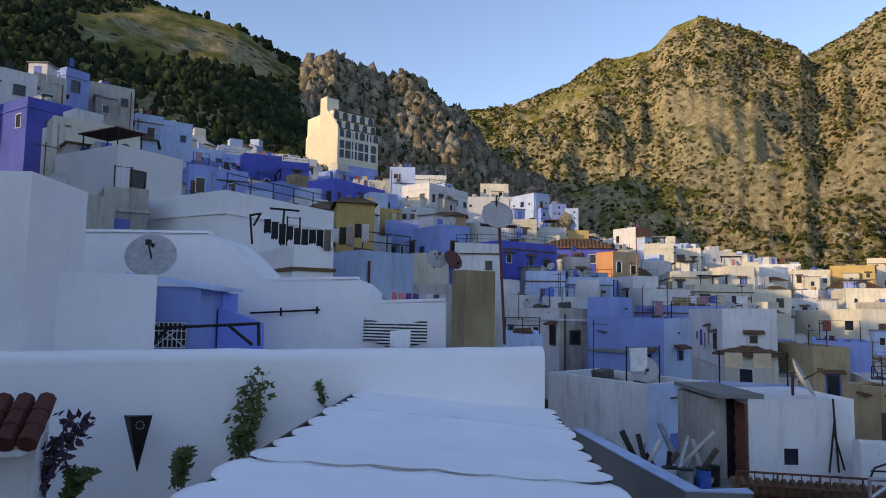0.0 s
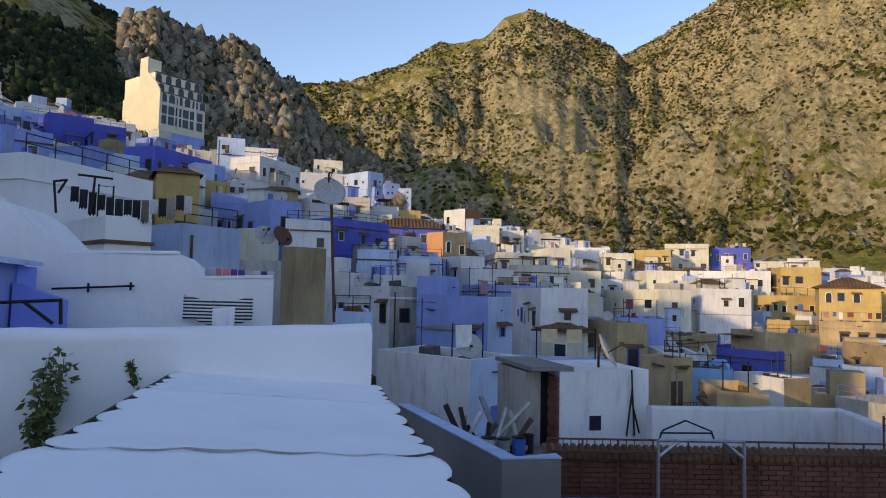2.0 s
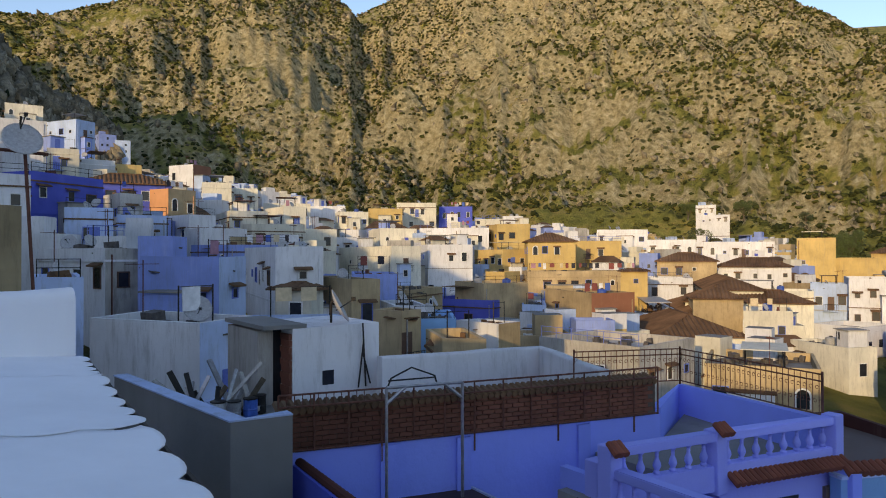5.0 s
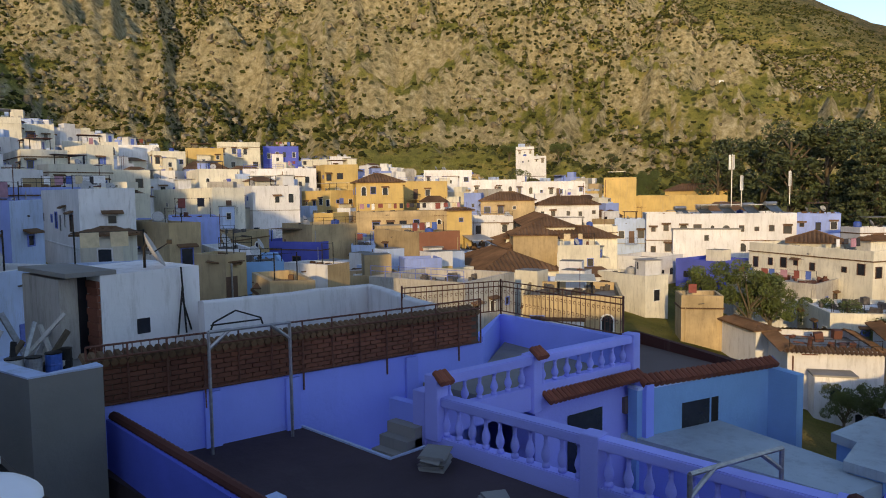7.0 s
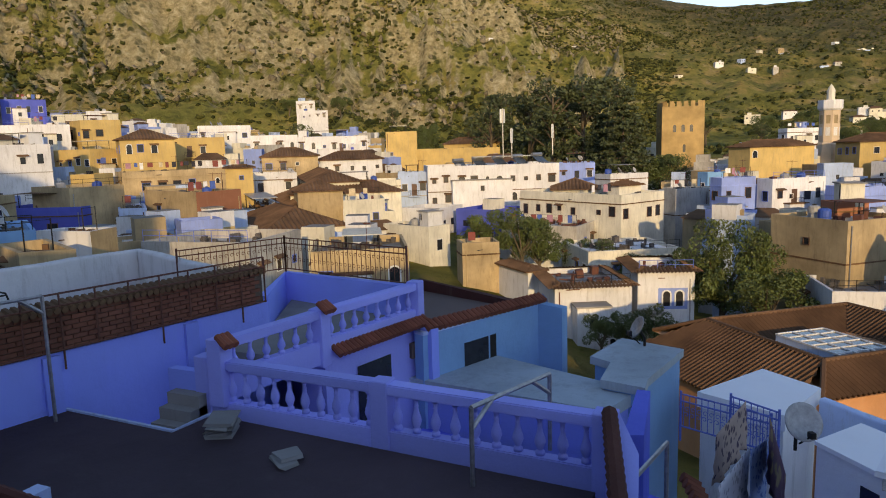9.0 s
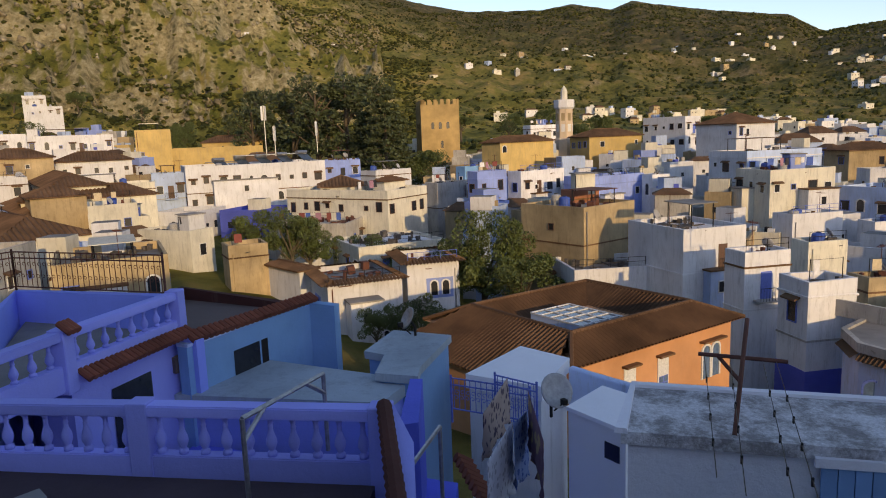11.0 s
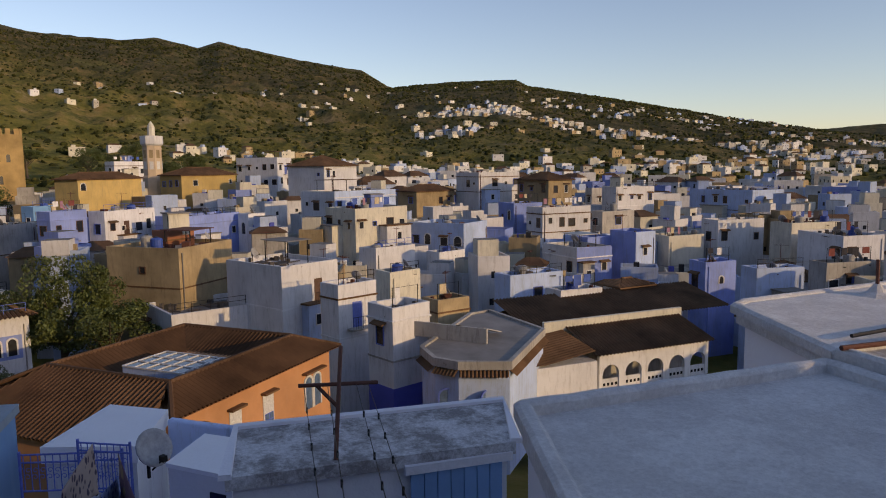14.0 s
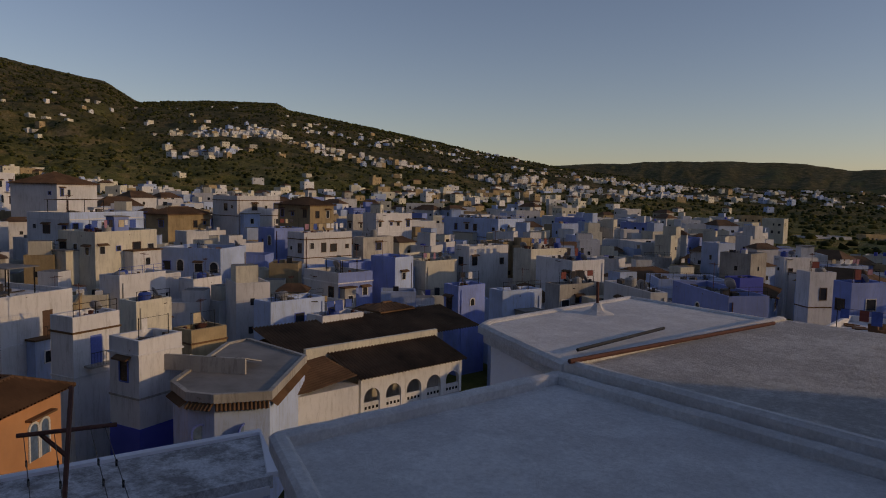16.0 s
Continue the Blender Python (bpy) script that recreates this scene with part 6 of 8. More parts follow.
up = balustrade([(7.98, 7.10), (10.02, 6.76), (12.62, 6.25)], 16.50, 17.17, [6, 8], PERI, "periwinkle blue balustrade round the upper terrace")


def tile_row(a, b, out, name, label, r=.05, n=None, drop=.16):
    """A short eave of curved tiles between a and b, sloping out."""
    a, b, out = Vector(a), Vector(b), Vector(out)
    ob = thing(name, pose(0, 0, 0), label, "tiles")
    n = n or int((b - a).length / (r * 2.1))
    for k in range(n):
        p = a.lerp(b, (k + .5) / n)
        bm = bmesh.new()
        add_rod(bm, p, p + out * .22 - Vector((0, 0, drop * .8)), r, 8, r * 1.12)
        part("roof_tile", bm, TILE_EAVE, ob)
    return ob


TILE_EAVE = plaster("orange_red_tile", (0.24, 0.075, 0.045), worn=(0.2, 0.09, 0.06), wear=0.3, vary=0.3)
tile_row((10.15, 6.66, 16.50), (12.68, 6.12, 16.50), (-.2, -.95, 0), "tiled_eave", "short red tiled eave under the upper balustrade")
tile_row((9.90, 6.72, 17.30), (10.14, 6.68, 17.30), (-.2, -.95, 0), "pier_cap", "red tile cap on a balustrade pier", n=3)
tile_row((7.86, 7.06, 17.24), (8.1, 7.02, 17.24), (-.2, -.95, 0), "pier_cap", "red tile cap on a balustrade pier", n=3)
solid("upper_terrace", [(8.0, 7.15, 16.46), (10.0, 6.8, 16.46), (12.62, 6.3, 16.46), (13.4, 9.8, 16.46), (11.0, 8.6, 16.46), (9.5, 8.8, 16.46), (9.5, 7.4, 16.46)], 0.25, ROOF_GREY, blue, "grey terrace floor")
solid("front_wall", [(10.1, 6.75, 16.42), (12.6, 6.22, 16.42), (12.75, 6.9, 16.42), (10.2, 7.3, 16.42)], 4.5, PERI, blue)
solid("corner_wall", [(12.45, 6.2, 16.42), (12.68, 6.15, 16.42), (12.58, 5.75, 16.3), (12.36, 5.8, 16.3)], 4.5, MATS["V"], blue)
bm = bmesh.new()
pa, pb = Vector((10.85, 6.585, 0)), Vector((11.75, 6.39, 0))
vs = [bm.verts.new((p.x, p.y, z)) for p, z in ((pa, 14.2), (pb, 14.2), (pb, 15.95), (pa, 15.95))]
bm.faces.new(vs)
part("garage_door", bm, GLASS_AND_SHADE, blue, "dark shuttered opening", m=pose(-.004, -.018, 0))
solid("courtyard", [(7.9, 7.0, 14.3), (12.4, 6.0, 14.3), (11.0, 1.0, 14.3), (7.9, 1.0, 14.3)], 1.0, MATS["N"], blue, "deep blue courtyard floor")
# blue parapet of the upper terrace with its scrolled iron fence
bm = bmesh.new()
sweep(bm, [(-.1, -3.5), (.1, -3.5), (.1, 0), (-.1, 0)], [(11.0, 8.7, 17.08), (13.4, 9.95, 17.08), (12.55, 6.35, 17.12)])
part("parapet", bm, MATS["V"], blue)


def scroll_fence(path, z0, z1, label, material, step=.11, name="iron_fence"):
    ob = thing(name, pose(0, 0, 0), label, "fence")
    for a, b in zip(path, path[1:]):
        a, b = Vector((*a, 0)), Vector((*b, 0))
        L_ = (b - a).length
        for z in (z0 + .06, z1 - .12, z1):
            bm = bmesh.new()
            add_rod(bm, a + Vector((0, 0, z)), b + Vector((0, 0, z)), .014)
            part("rail", bm, material, ob)
        for p in (a, b):
            bm = bmesh.new()
            add_rod(bm, p + Vector((0, 0, z0 - .2)), p + Vector((0, 0, z1 + .05)), .022)
            part("post", bm, material, ob)
        n = int(L_ / step)
        d = (b - a) / n
        for k in range(n):
            bm = bmesh.new()
            p = a + d * (k + .5)
            add_rod(bm, p + Vector((0, 0, z0 + .06)), p + Vector((0, 0, z1)), .008, 5)
            for zz, s in ((z0 + .28, 1), (z1 - .24, -1)):
                prev = None
                for q in range(9):
                    ang = q * .7
                    rr = .045 * (1 - q / 14)
                    c = p + d.normalized() * (s * (.045 - rr * math.cos(ang))) + Vector((0, 0, zz + rr * math.sin(ang)))
                    if prev is not None:
                        add_rod(bm, prev, c, .006, 4)
                    prev = c
            part("scroll_bar", bm, material, ob)
    return ob


scroll_fence([(11.1, 10.9), (13.4, 9.93), (12.55, 6.38)], 17.1, 17.86, "rust-brown scrolled iron fence round the upper terrace", RUST, .13)
gallows((7.16, 2.88, 0), (8.55, 2.39, 0), 16.0, 17.0, "clothes_dryer", "rusty galvanised laundry frame by the balustrade")

# end wall of the balustrade with its brown tile cap
bm = bmesh.new()
sweep(bm, [(-.09, -4), (.09, -4), (.09, 0), (-.09, 0)], [(7.86, 1.5, 16.86), (6.9, 1.15, 16.86), (5.2, .9, 16.86)])
part("end_wall", bm, PERI, blue)
bm = bmesh.new()
for k in range(16):
    p = Vector((7.75, 1.5, 16.9)).lerp(Vector((5.2, .92, 16.9)), k / 16)
    add_rod(bm, p, p + Vector((-.17, -.045, 0)), .09, 8, .07)
tagged(part("cap_tiles", bm, TILE_RED, blue, "brown capping tiles"), kind="stuff")


# ---- the turquoise house and the roofs below ----
PALE_SCREED = plaster("pale_blue_screed", (0.36, 0.44, 0.50), worn=(0.30, 0.30, 0.30), wear=0.5, vary=0.15, grime=0.3)
turq = thing("house", pose(0, 0, 0), "turquoise painted house with a red tiled eave", "house")
bm = bmesh.new()
sweep(bm, [(-.12, -4.5), (.12, -4.5), (.12, 0), (-.12, 0)], [(12.3, 6.05, 16.2), (15.8, 4.7, 16.2)])
part("wall", bm, MATS["Q"], turq)
bm = bmesh.new()
sweep(bm, [(-.14, .004), (.14, .004), (.14, .06), (-.14, .06)], [(12.3, 6.05, 16.2), (15.85, 4.68, 16.2)])
part("cornice", bm, MATS["L"], turq)
bm = bmesh.new()
sweep(bm, [(-.12, -4.5), (.12, -4.5), (.12, 0), (-.12, 0)], [(15.78, 4.7, 16.2), (15.6, 4.0, 16.15)])
part("pier", bm, MATS["Q"], turq)
d = Vector((15.8 - 12.3, 4.7 - 6.05, 0)).normalized()
o = Vector((12.3, 6.05, 0)) + Vector((d.y, -d.x, 0)) * .125
# the open entrance is a flat dark face, its inner shade put into colour
for u0, u1, z0, z1, m_, nm in ((1.15, 1.9, 14.9, 15.8, GLASS_AND_SHADE, "doorway"), (1.95, 2.15, 14.9, 15.8, IRON, "door")):
    bm = bmesh.new()
    a, b = o + d * u0, o + d * u1
    bm.faces.new([bm.verts.new((p.x, p.y, z)) for p, z in ((a, z0), (b, z0), (b, z1), (a, z1))])
    part(nm, bm, m_, turq)
solid("roof", [(12.3, 6.2, 16.0), (15.7, 4.9, 16.0), (17.2, 8.4, 16.0), (13.6, 9.6, 16.0)], .3, plaster("brown_roof_screed", (.15, .11, .1), worn=(.1, .07, .06), wear=.4), turq)
bm = bmesh.new()
sweep(bm, [(-.1, -2), (.1, -2), (.1, 0), (-.1, 0)], [(13.0, 9.0, 16.45), (17.1, 8.3, 16.3), (15.9, 5.2, 16.15)])
part("parapet", bm, plaster("maroon_paint", (.07, .025, .022), wear=.2), turq)
tile_row((12.42, 6.05, 16.42), (15.9, 4.68, 16.36), (-.35, -.93, 0), "tiled_eave", "red tiled eave along the turquoise house", .065)
solid("lower_roof", [(12.3, 6.3, 15.3), (14.7, 6.25, 15.3), (13.08, 1.98, 15.3), (11.9, 2.35, 15.3)], .22, PALE_SCREED, turq, "pale blue lower flat roof")
solid("lower_wall", [(12.35, 6.2, 15.07), (14.55, 6.15, 15.07), (13.0, 2.05, 15.07), (11.98, 2.4, 15.07)], 4, MATS["V"], turq)
dish_house = thing("house", pose(0, 0, 0), "turquoise house with a pale grey flat roof", "house")
pts = [(14.22, 3.12, 15.5), (15.78, 2.76, 15.5), (15.32, 1.41, 15.5), (13.2, 1.83, 15.5), (12.67, 1.81, 15.5), (12.86, 2.64, 15.5), (13.97, 2.66, 15.5)]
solid("roof", pts, .16, PALE_SCREED, dish_house)
solid("wall", [(14.25, 3.03, 15.335), (15.7, 2.7, 15.335), (15.26, 1.48, 15.335), (13.2, 1.89, 15.335), (12.73, 1.87, 15.335), (12.91, 2.58, 15.335), (13.99, 2.6, 15.335)], 6, MATS["Q"], dish_house)
satellite_dish(15.3, 2.2, 15.5, -150, .25, .2, "dark grey satellite dish on a pale roof", STEEL)
white_low = thing("house", pose(0, 0, 0), "white house with a low curved flat roof", "house")
solid("roof", [(14.21, 1.05, 15.0), (16.1, -.1, 15.0), (15.2, -1.13, 15.0), (13.45, -.46, 15.0)], .3, SMOOTH_WHITE, white_low)
solid("wall", [(14.21, .98, 14.69), (16.0, -.1, 14.69), (15.16, -1.06, 14.69), (13.52, -.44, 14.69)], 6, MATS["W"], white_low)
masonry("wall_white", [(14.9, -1.15, 14.9), (13.2, -3.2, 14.8), (11.6, -5.0, 14.6)], 0, -4, .2, MATS["L"], "low pale blue parapet below the terrace", .05)
cube = thing("house", pose(0, 0, 0), "small white house with a plain slab roof and a square opening", "house")
plan = [(10.23, -.70), (11.04, -1.29), (10.55, -1.75), (9.42, -1.38)]
solid("wall", [(x, y, 15.84) for x, y in plan], 3.2, SMOOTH_WHITE, cube)
solid("roof", [(x + (x - 10.3) * .05, y + (y + 1.28) * .05, 15.9) for x, y in plan], .058, SMOOTH_WHITE, cube)
# the square opening is a dark slab on the wall, coloured like its inner shade
bm = bmesh.new()
p, q = Vector((9.42, -1.38, 0)), Vector((10.23, -.70, 0))
e = (q - p).normalized()
out = Vector((-e.y, e.x, 0)) * .012
c0, c1 = p + e * .1 + out, p + e * .36 + out
vs = [bm.verts.new((v.x, v.y, z)) for z in (15.38, 15.62) for v in (c0, c1, c1 - out * 2, c0 - out * 2)]
for f in ((3, 2, 1, 0), (4, 5, 6, 7), (0, 1, 5, 4), (1, 2, 6, 5), (2, 3, 7, 6), (3, 0, 4, 7)):
    bm.faces.new([vs[i] for i in f])
part("opening", bm, GLASS_AND_SHADE, cube)
satellite_dish(12.0, -.55, 15.0, -60, .3, .3)


# ---- the worn flat roof with the blue door ----

def mottled(name, light, dark, scale, relief, speckle=0.6):
    """Whitewash half worn off grey cement."""
    m, t, b = nodes_of(name)
    pos = world_coord(t)
    n = noise_node(t, scale, 12, 0.8, pos)
    o = noise_node(t, 0.7, 4, 0.6, pos)
    f = t.nodes.new("ShaderNodeMath")
    f.operation = "MULTIPLY_ADD"
    t.links.new(o.outputs["Fac"], f.inputs[0])
    f.inputs[1].default_value = 0.6
    t.links.new(n.outputs["Fac"], f.inputs[2])
    g = noise_node(t, 30, 6, 0.7, pos)
    body = mix(t, ramp(t, f.outputs[0], [(0.74, (0, 0, 0)), (0.90, (1, 1, 1))]), dark, light)
    body = mix(t, speckle, body, ramp(t, g.outputs["Fac"], [(0.35, (0.5, 0.5, 0.5)), (0.62, (1, 1, 1))]), "MULTIPLY")
    t.links.new(body, b.inputs["Base Color"])
    b.inputs["Roughness"].default_value, b.inputs["Specular IOR Level"].default_value = 0.9, 0.2
    t.links.new(bump(t, f.outputs[0], relief, 0.05), b.inputs["Normal"])
    return m


WORN = mottled("worn_roof_screed", (0.80, 0.80, 0.82), (0.34, 0.32, 0.32), 3.5, 0.7)
LUMPY = plaster("lumpy_whitewash", (0.79, 0.79, 0.84), worn=(0.5, 0.5, 0.52), wear=0.2, vary=0.06, relief=1.0, grain=3.0)
ra = thing("house", pose(0, 0, 0), "whitewashed house with a worn cement roof and blue plank door", "house")
solid("roof", [(7.55, -1.15, 17.2), (7.0, -3.92, 17.2), (5.95, -3.42, 17.2), (6.42, -.85, 17.2)], .12, WORN, ra)
solid("wall", [(7.5, -1.2, 17.08), (6.96, -3.86, 17.08), (6.02, -3.36, 17.08), (6.47, -.92, 17.08)], 5, LUMPY, ra)
bm = bmesh.new()
sweep(bm, [(-.06, -.02), (.06, -.02), (.05, .03), (-.05, .03)], [(6.42, -.85, 17.2), (7.55, -1.15, 17.2), (7.0, -3.92, 17.2), (5.95, -3.42, 17.2)])
part("roof_lip", bm, LUMPY, ra)
da, db = Vector((6.145, -2.42, 0)), Vector((6.01, -3.30, 0))
dn = Vector((-.98, .17, 0))
for k in range(7):
    bm = bmesh.new()
    p, q = da.lerp(db, k / 7) + dn * .03, da.lerp(db, (k + .93) / 7) + dn * .03
    vs = [bm.verts.new((v.x, v.y, z)) for z in (15.3, 17.02) for v in (p, q, q - dn * .03, p - dn * .03)]
    for f in ((3, 2, 1, 0), (4, 5, 6, 7), (0, 1, 5, 4), (1, 2, 6, 5), (2, 3, 7, 6), (3, 0, 4, 7)):
        bm.faces.new([vs[i] for i in f])
    part("door_plank", bm, MATS["Q"], ra, "blue painted door plank")
bm = bmesh.new()
p, q = da.lerp(db, -.06) + dn * .06, da.lerp(db, 1.1) + dn * .06
vs = [bm.verts.new((v.x, v.y, z)) for z in (17.03, 17.11) for v in (p, q, q - dn * .06, p - dn * .06)]
for f in ((3, 2, 1, 0), (4, 5, 6, 7), (0, 1, 5, 4), (1, 2, 6, 5), (2, 3, 7, 6), (3, 0, 4, 7)):
    bm.faces.new([vs[i] for i in f])
part("door_lintel", bm, LUMPY, ra)
pipe_frame([((6.34, -1.79, 17.20), (7.12, -2.12, 18.01)), ((7.19, -1.70, 17.65), (6.90, -2.42, 17.66)), ((7.14, -1.87, 17.64), (7.08, -2.06, 17.41))], .02, RUST, "laundry_post", "rusty iron laundry post with a crossbar", "post")
for k in range(4):
    a, b = ((7.17, -1.75, 17.64), (7.11, -1.97, 17.64), (6.97, -2.22, 17.65), (6.94, -2.33, 17.65))[k], ((4.02, -0.97, 18.00), (3.78, -1.04, 18.03), (3.71, -1.24, 18.04), (3.67, -1.34, 18.04))[k]
    ob = thing("washing_line", pose(0, 0, 0), "thin washing line with a few pegs", "washing line", "washing lines")
    bm = bmesh.new()
    add_rod(bm, a, b, .003, 4)
    part("line", bm, IRON, ob)
    for q in range(4):
        c = Vector(a).lerp(Vector(b), .3 + .17 * q + .03 * k)
        bm = bmesh.new()
        add_box(bm, c.x - .006, c.y - .006, c.z - .035, c.x + .006, c.y + .006, c.z + .015)
        part("peg", bm, IRON, ob)
solid("courtyard_floor", [(9.9, .2, 13.9), (9.9, -3, 13.9), (7.0, -3, 13.9), (7.0, .2, 13.9)], .3, MATS["W"], ra)

# ---- the big white roofs ----
ROOFW = mottled("whitewashed_roof", (0.86, 0.86, 0.86), (0.72, 0.71, 0.71), 2.2, 0.9, 0.35)
ROOFG = mottled("rough_grey_roof", (0.86, 0.85, 0.84), (0.62, 0.60, 0.59), 5.0, 1.4, 0.45)
rb = thing("house", pose(0, 0, 0), "white house with a broad whitewashed flat roof", "house")
outer = [(4.40, -2.48, 18.2), (4.10, -5.15, 18.2), (.6, -4.75, 18.2), (1.4, -1.2, 18.2)]
solid("roof", [(p[0], p[1], 18.12) for p in outer], .2, ROOFW, rb)
solid("wall", [(4.36, -2.5, 17.92), (4.06, -5.1, 17.92), (.62, -4.7, 17.92), (1.42, -1.25, 17.92)], 6, SMOOTH_WHITE, rb)
for a, b in zip(outer, outer[1:] + outer[:1]):
    if a[0] < 2 and b[0] < 2:
        continue
    bm = bmesh.new()
    n = 14
    sweep(bm, [(-.06, -.10), (.06, -.10), (.06, -.01), (.03, .012), (-.03, .012), (-.06, -.01)], [tuple(Vector(a).lerp(Vector(b), k / n) + Vector((0, 0, .004 * math.sin(k * 2.3)))) for k in range(n + 1)])
    part("roof_kerb", bm, ROOFW, rb, smooth=False)
rc = thing("house", pose(0, 0, 0), "white house with two rough whitewashed roof fields", "house")
rcp = [(4.17, -5.42, 18.22), (5.93, -6.26, 18.22), (6.02, -6.5, 18.22), (5.95, -9.7, 18.22), (3.7, -9.3, 18.22), (3.9, -7.5, 18.22)]
solid("roof", rcp, .2, ROOFW, rc)
solid("wall", [(4.2, -5.5, 18.0), (5.84, -6.3, 18.0), (5.92, -6.5, 18.0), (5.85, -9.6, 18.0), (3.7, -9.2, 18.0), (3.9, -7.5, 18.0)], 7, SMOOTH_WHITE, rc)
solid("rough_roof", [(4.05, -5.28, 18.26), (3.62, -9.35, 18.26), (-1.5, -9.0, 18.26), (.3, -4.85, 18.26)], .25, ROOFG, rc)
solid("rear_wall", [(3.95, -5.33, 18.0), (3.55, -9.25, 18.0), (-1.4, -8.9, 18.0), (.4, -4.9, 18.0)], 7, SMOOTH_WHITE, rc)
for pth in ([(4.17, -5.42, 18.22), (5.93, -6.26, 18.22), (6.02, -6.5, 18.22), (5.95, -9.7, 18.22), (3.7, -9.3, 18.22)], [(.4, -4.83, 18.27), (4.05, -5.30, 18.27), (3.62, -9.33, 18.27)]):
    bm = bmesh.new()
    sweep(bm, [(-.07, -.08), (.07, -.08), (.06, .01), (.02, .03), (-.03, .03), (-.07, 0)], pth)
    part("roof_kerb", bm, ROOFW, rc)
pipe_frame([((4.02, -5.21, 18.31), (3.49, -8.69, 18.31))], .022, RUST, "steel_bar", "rusty steel bar lying along a roof kerb", "bar")
pipe_frame([((4.33, -5.81, 18.27), (4.31, -7.55, 18.27))], .018, IRON, "steel_bar", "black steel bar lying on a white roof", "bar")
ob = thing("roof_stub", pose(*(5.52, -8.08, 18.22)), "rusty pole stub in a cement mound on the roof", "pole")
bm = bmesh.new()
add_lathe(bm, [(.22, 0), (.1, .05), (.05, .12), (.04, .14)], 9)
part("mound", bm, ROOFW, ob)
bm = bmesh.new()
add_rod(bm, (0, 0, .1), (.01, 0, .42), .02)
part("pole", bm, RUST, ob)

# the terrace the camera stands on; the unseen shading blocks behind it are with the houses
solid("terrace_floor", [(1.1, 1.6, 18.35), (1.1, -1.1, 18.35), (-5, -4.6, 18.35), (-6, 1.6, 18.35)], 5, ROOF_GREY)
tagged(bpy.data.objects["terrace_floor"], "plain grey terrace floor", "floor", kind="structure")

# ---- blue grille, rugs and small fittings over the alley ----
scroll_fence([(12.24, 1.17), (11.67, -0.19)], 15.0, 15.62, "blue scrolled iron grille over a small court", FRAME_BLUE, .1)
scroll_fence([(11.87, 0.39), (11.38, -0.29)], 15.0, 15.8, "blue scrolled iron gate panel", FRAME_BLUE, .1)
hung_cloth("rug", (8.10, 0.45, 16.67), (9.51, 0.18, 16.59), .62, pattern("flowered_rug_cloth", (.05, .03, .06), (.36, .27, .24), 9), "flowered brown rug hung over a line", "rug", 4)
hung_cloth("rug", (8.31, -0.11, 16.87), (7.10, -0.23, 16.79), .62, pattern("mauve_rug_cloth", (.30, .22, .12), (.13, .07, .11), 5), "mauve rug with a golden border on a line", "rug", 5)
hung_cloth("sheet", (6.70, 0.36, 16.77), (8.11, 0.12, 16.58), .8, pattern("pale_print_cloth", (.3, .3, .34), (.52, .52, .58), 12), "pale printed sheet on a line", "sheet", 6)
hung_cloth("sheet", (7.71, 0.11, 16.72), (8.41, -0.07, 16.59), .75, pattern("blue_print_cloth", (.04, .09, .28), (.16, .24, .45), 14), "blue printed cloth on a line", "sheet", 7)
ob = thing("wall_lantern", pose(*(11.77, 1.80, 15.44)), "black iron wall lantern on a bracket", "lantern")
bm = bmesh.new()
add_lathe(bm, [(.03, -.16), (.07, -.12), (.09, .02), (.12, .04), (.05, .12), (.01, .16)], 6)
part("lantern_body", bm, IRON, ob)
bm = bmesh.new()
add_rod(bm, (0, 0, .15), (.22, .05, .2), .01, 5)
part("bracket", bm, IRON, ob)
gallows((6.93, 1.25, 0.00), (8.35, 0.96, 0.00), 14.4, 16.4, "clothes_dryer", "galvanised laundry frame in the blue court", False)
solid("court_wall", [(9.3, 1.35, 16.05), (11.0, 1.5, 16.05), (11.0, 1.7, 16.05), (9.2, 1.6, 16.05)], 3, MATS["N"], blue)
tile_row((8.2, .5, 15.55), (9.4, .9, 15.55), (.2, -.9, 0), "tiled_eave", "dark brown tiled eave over the alley", .07)



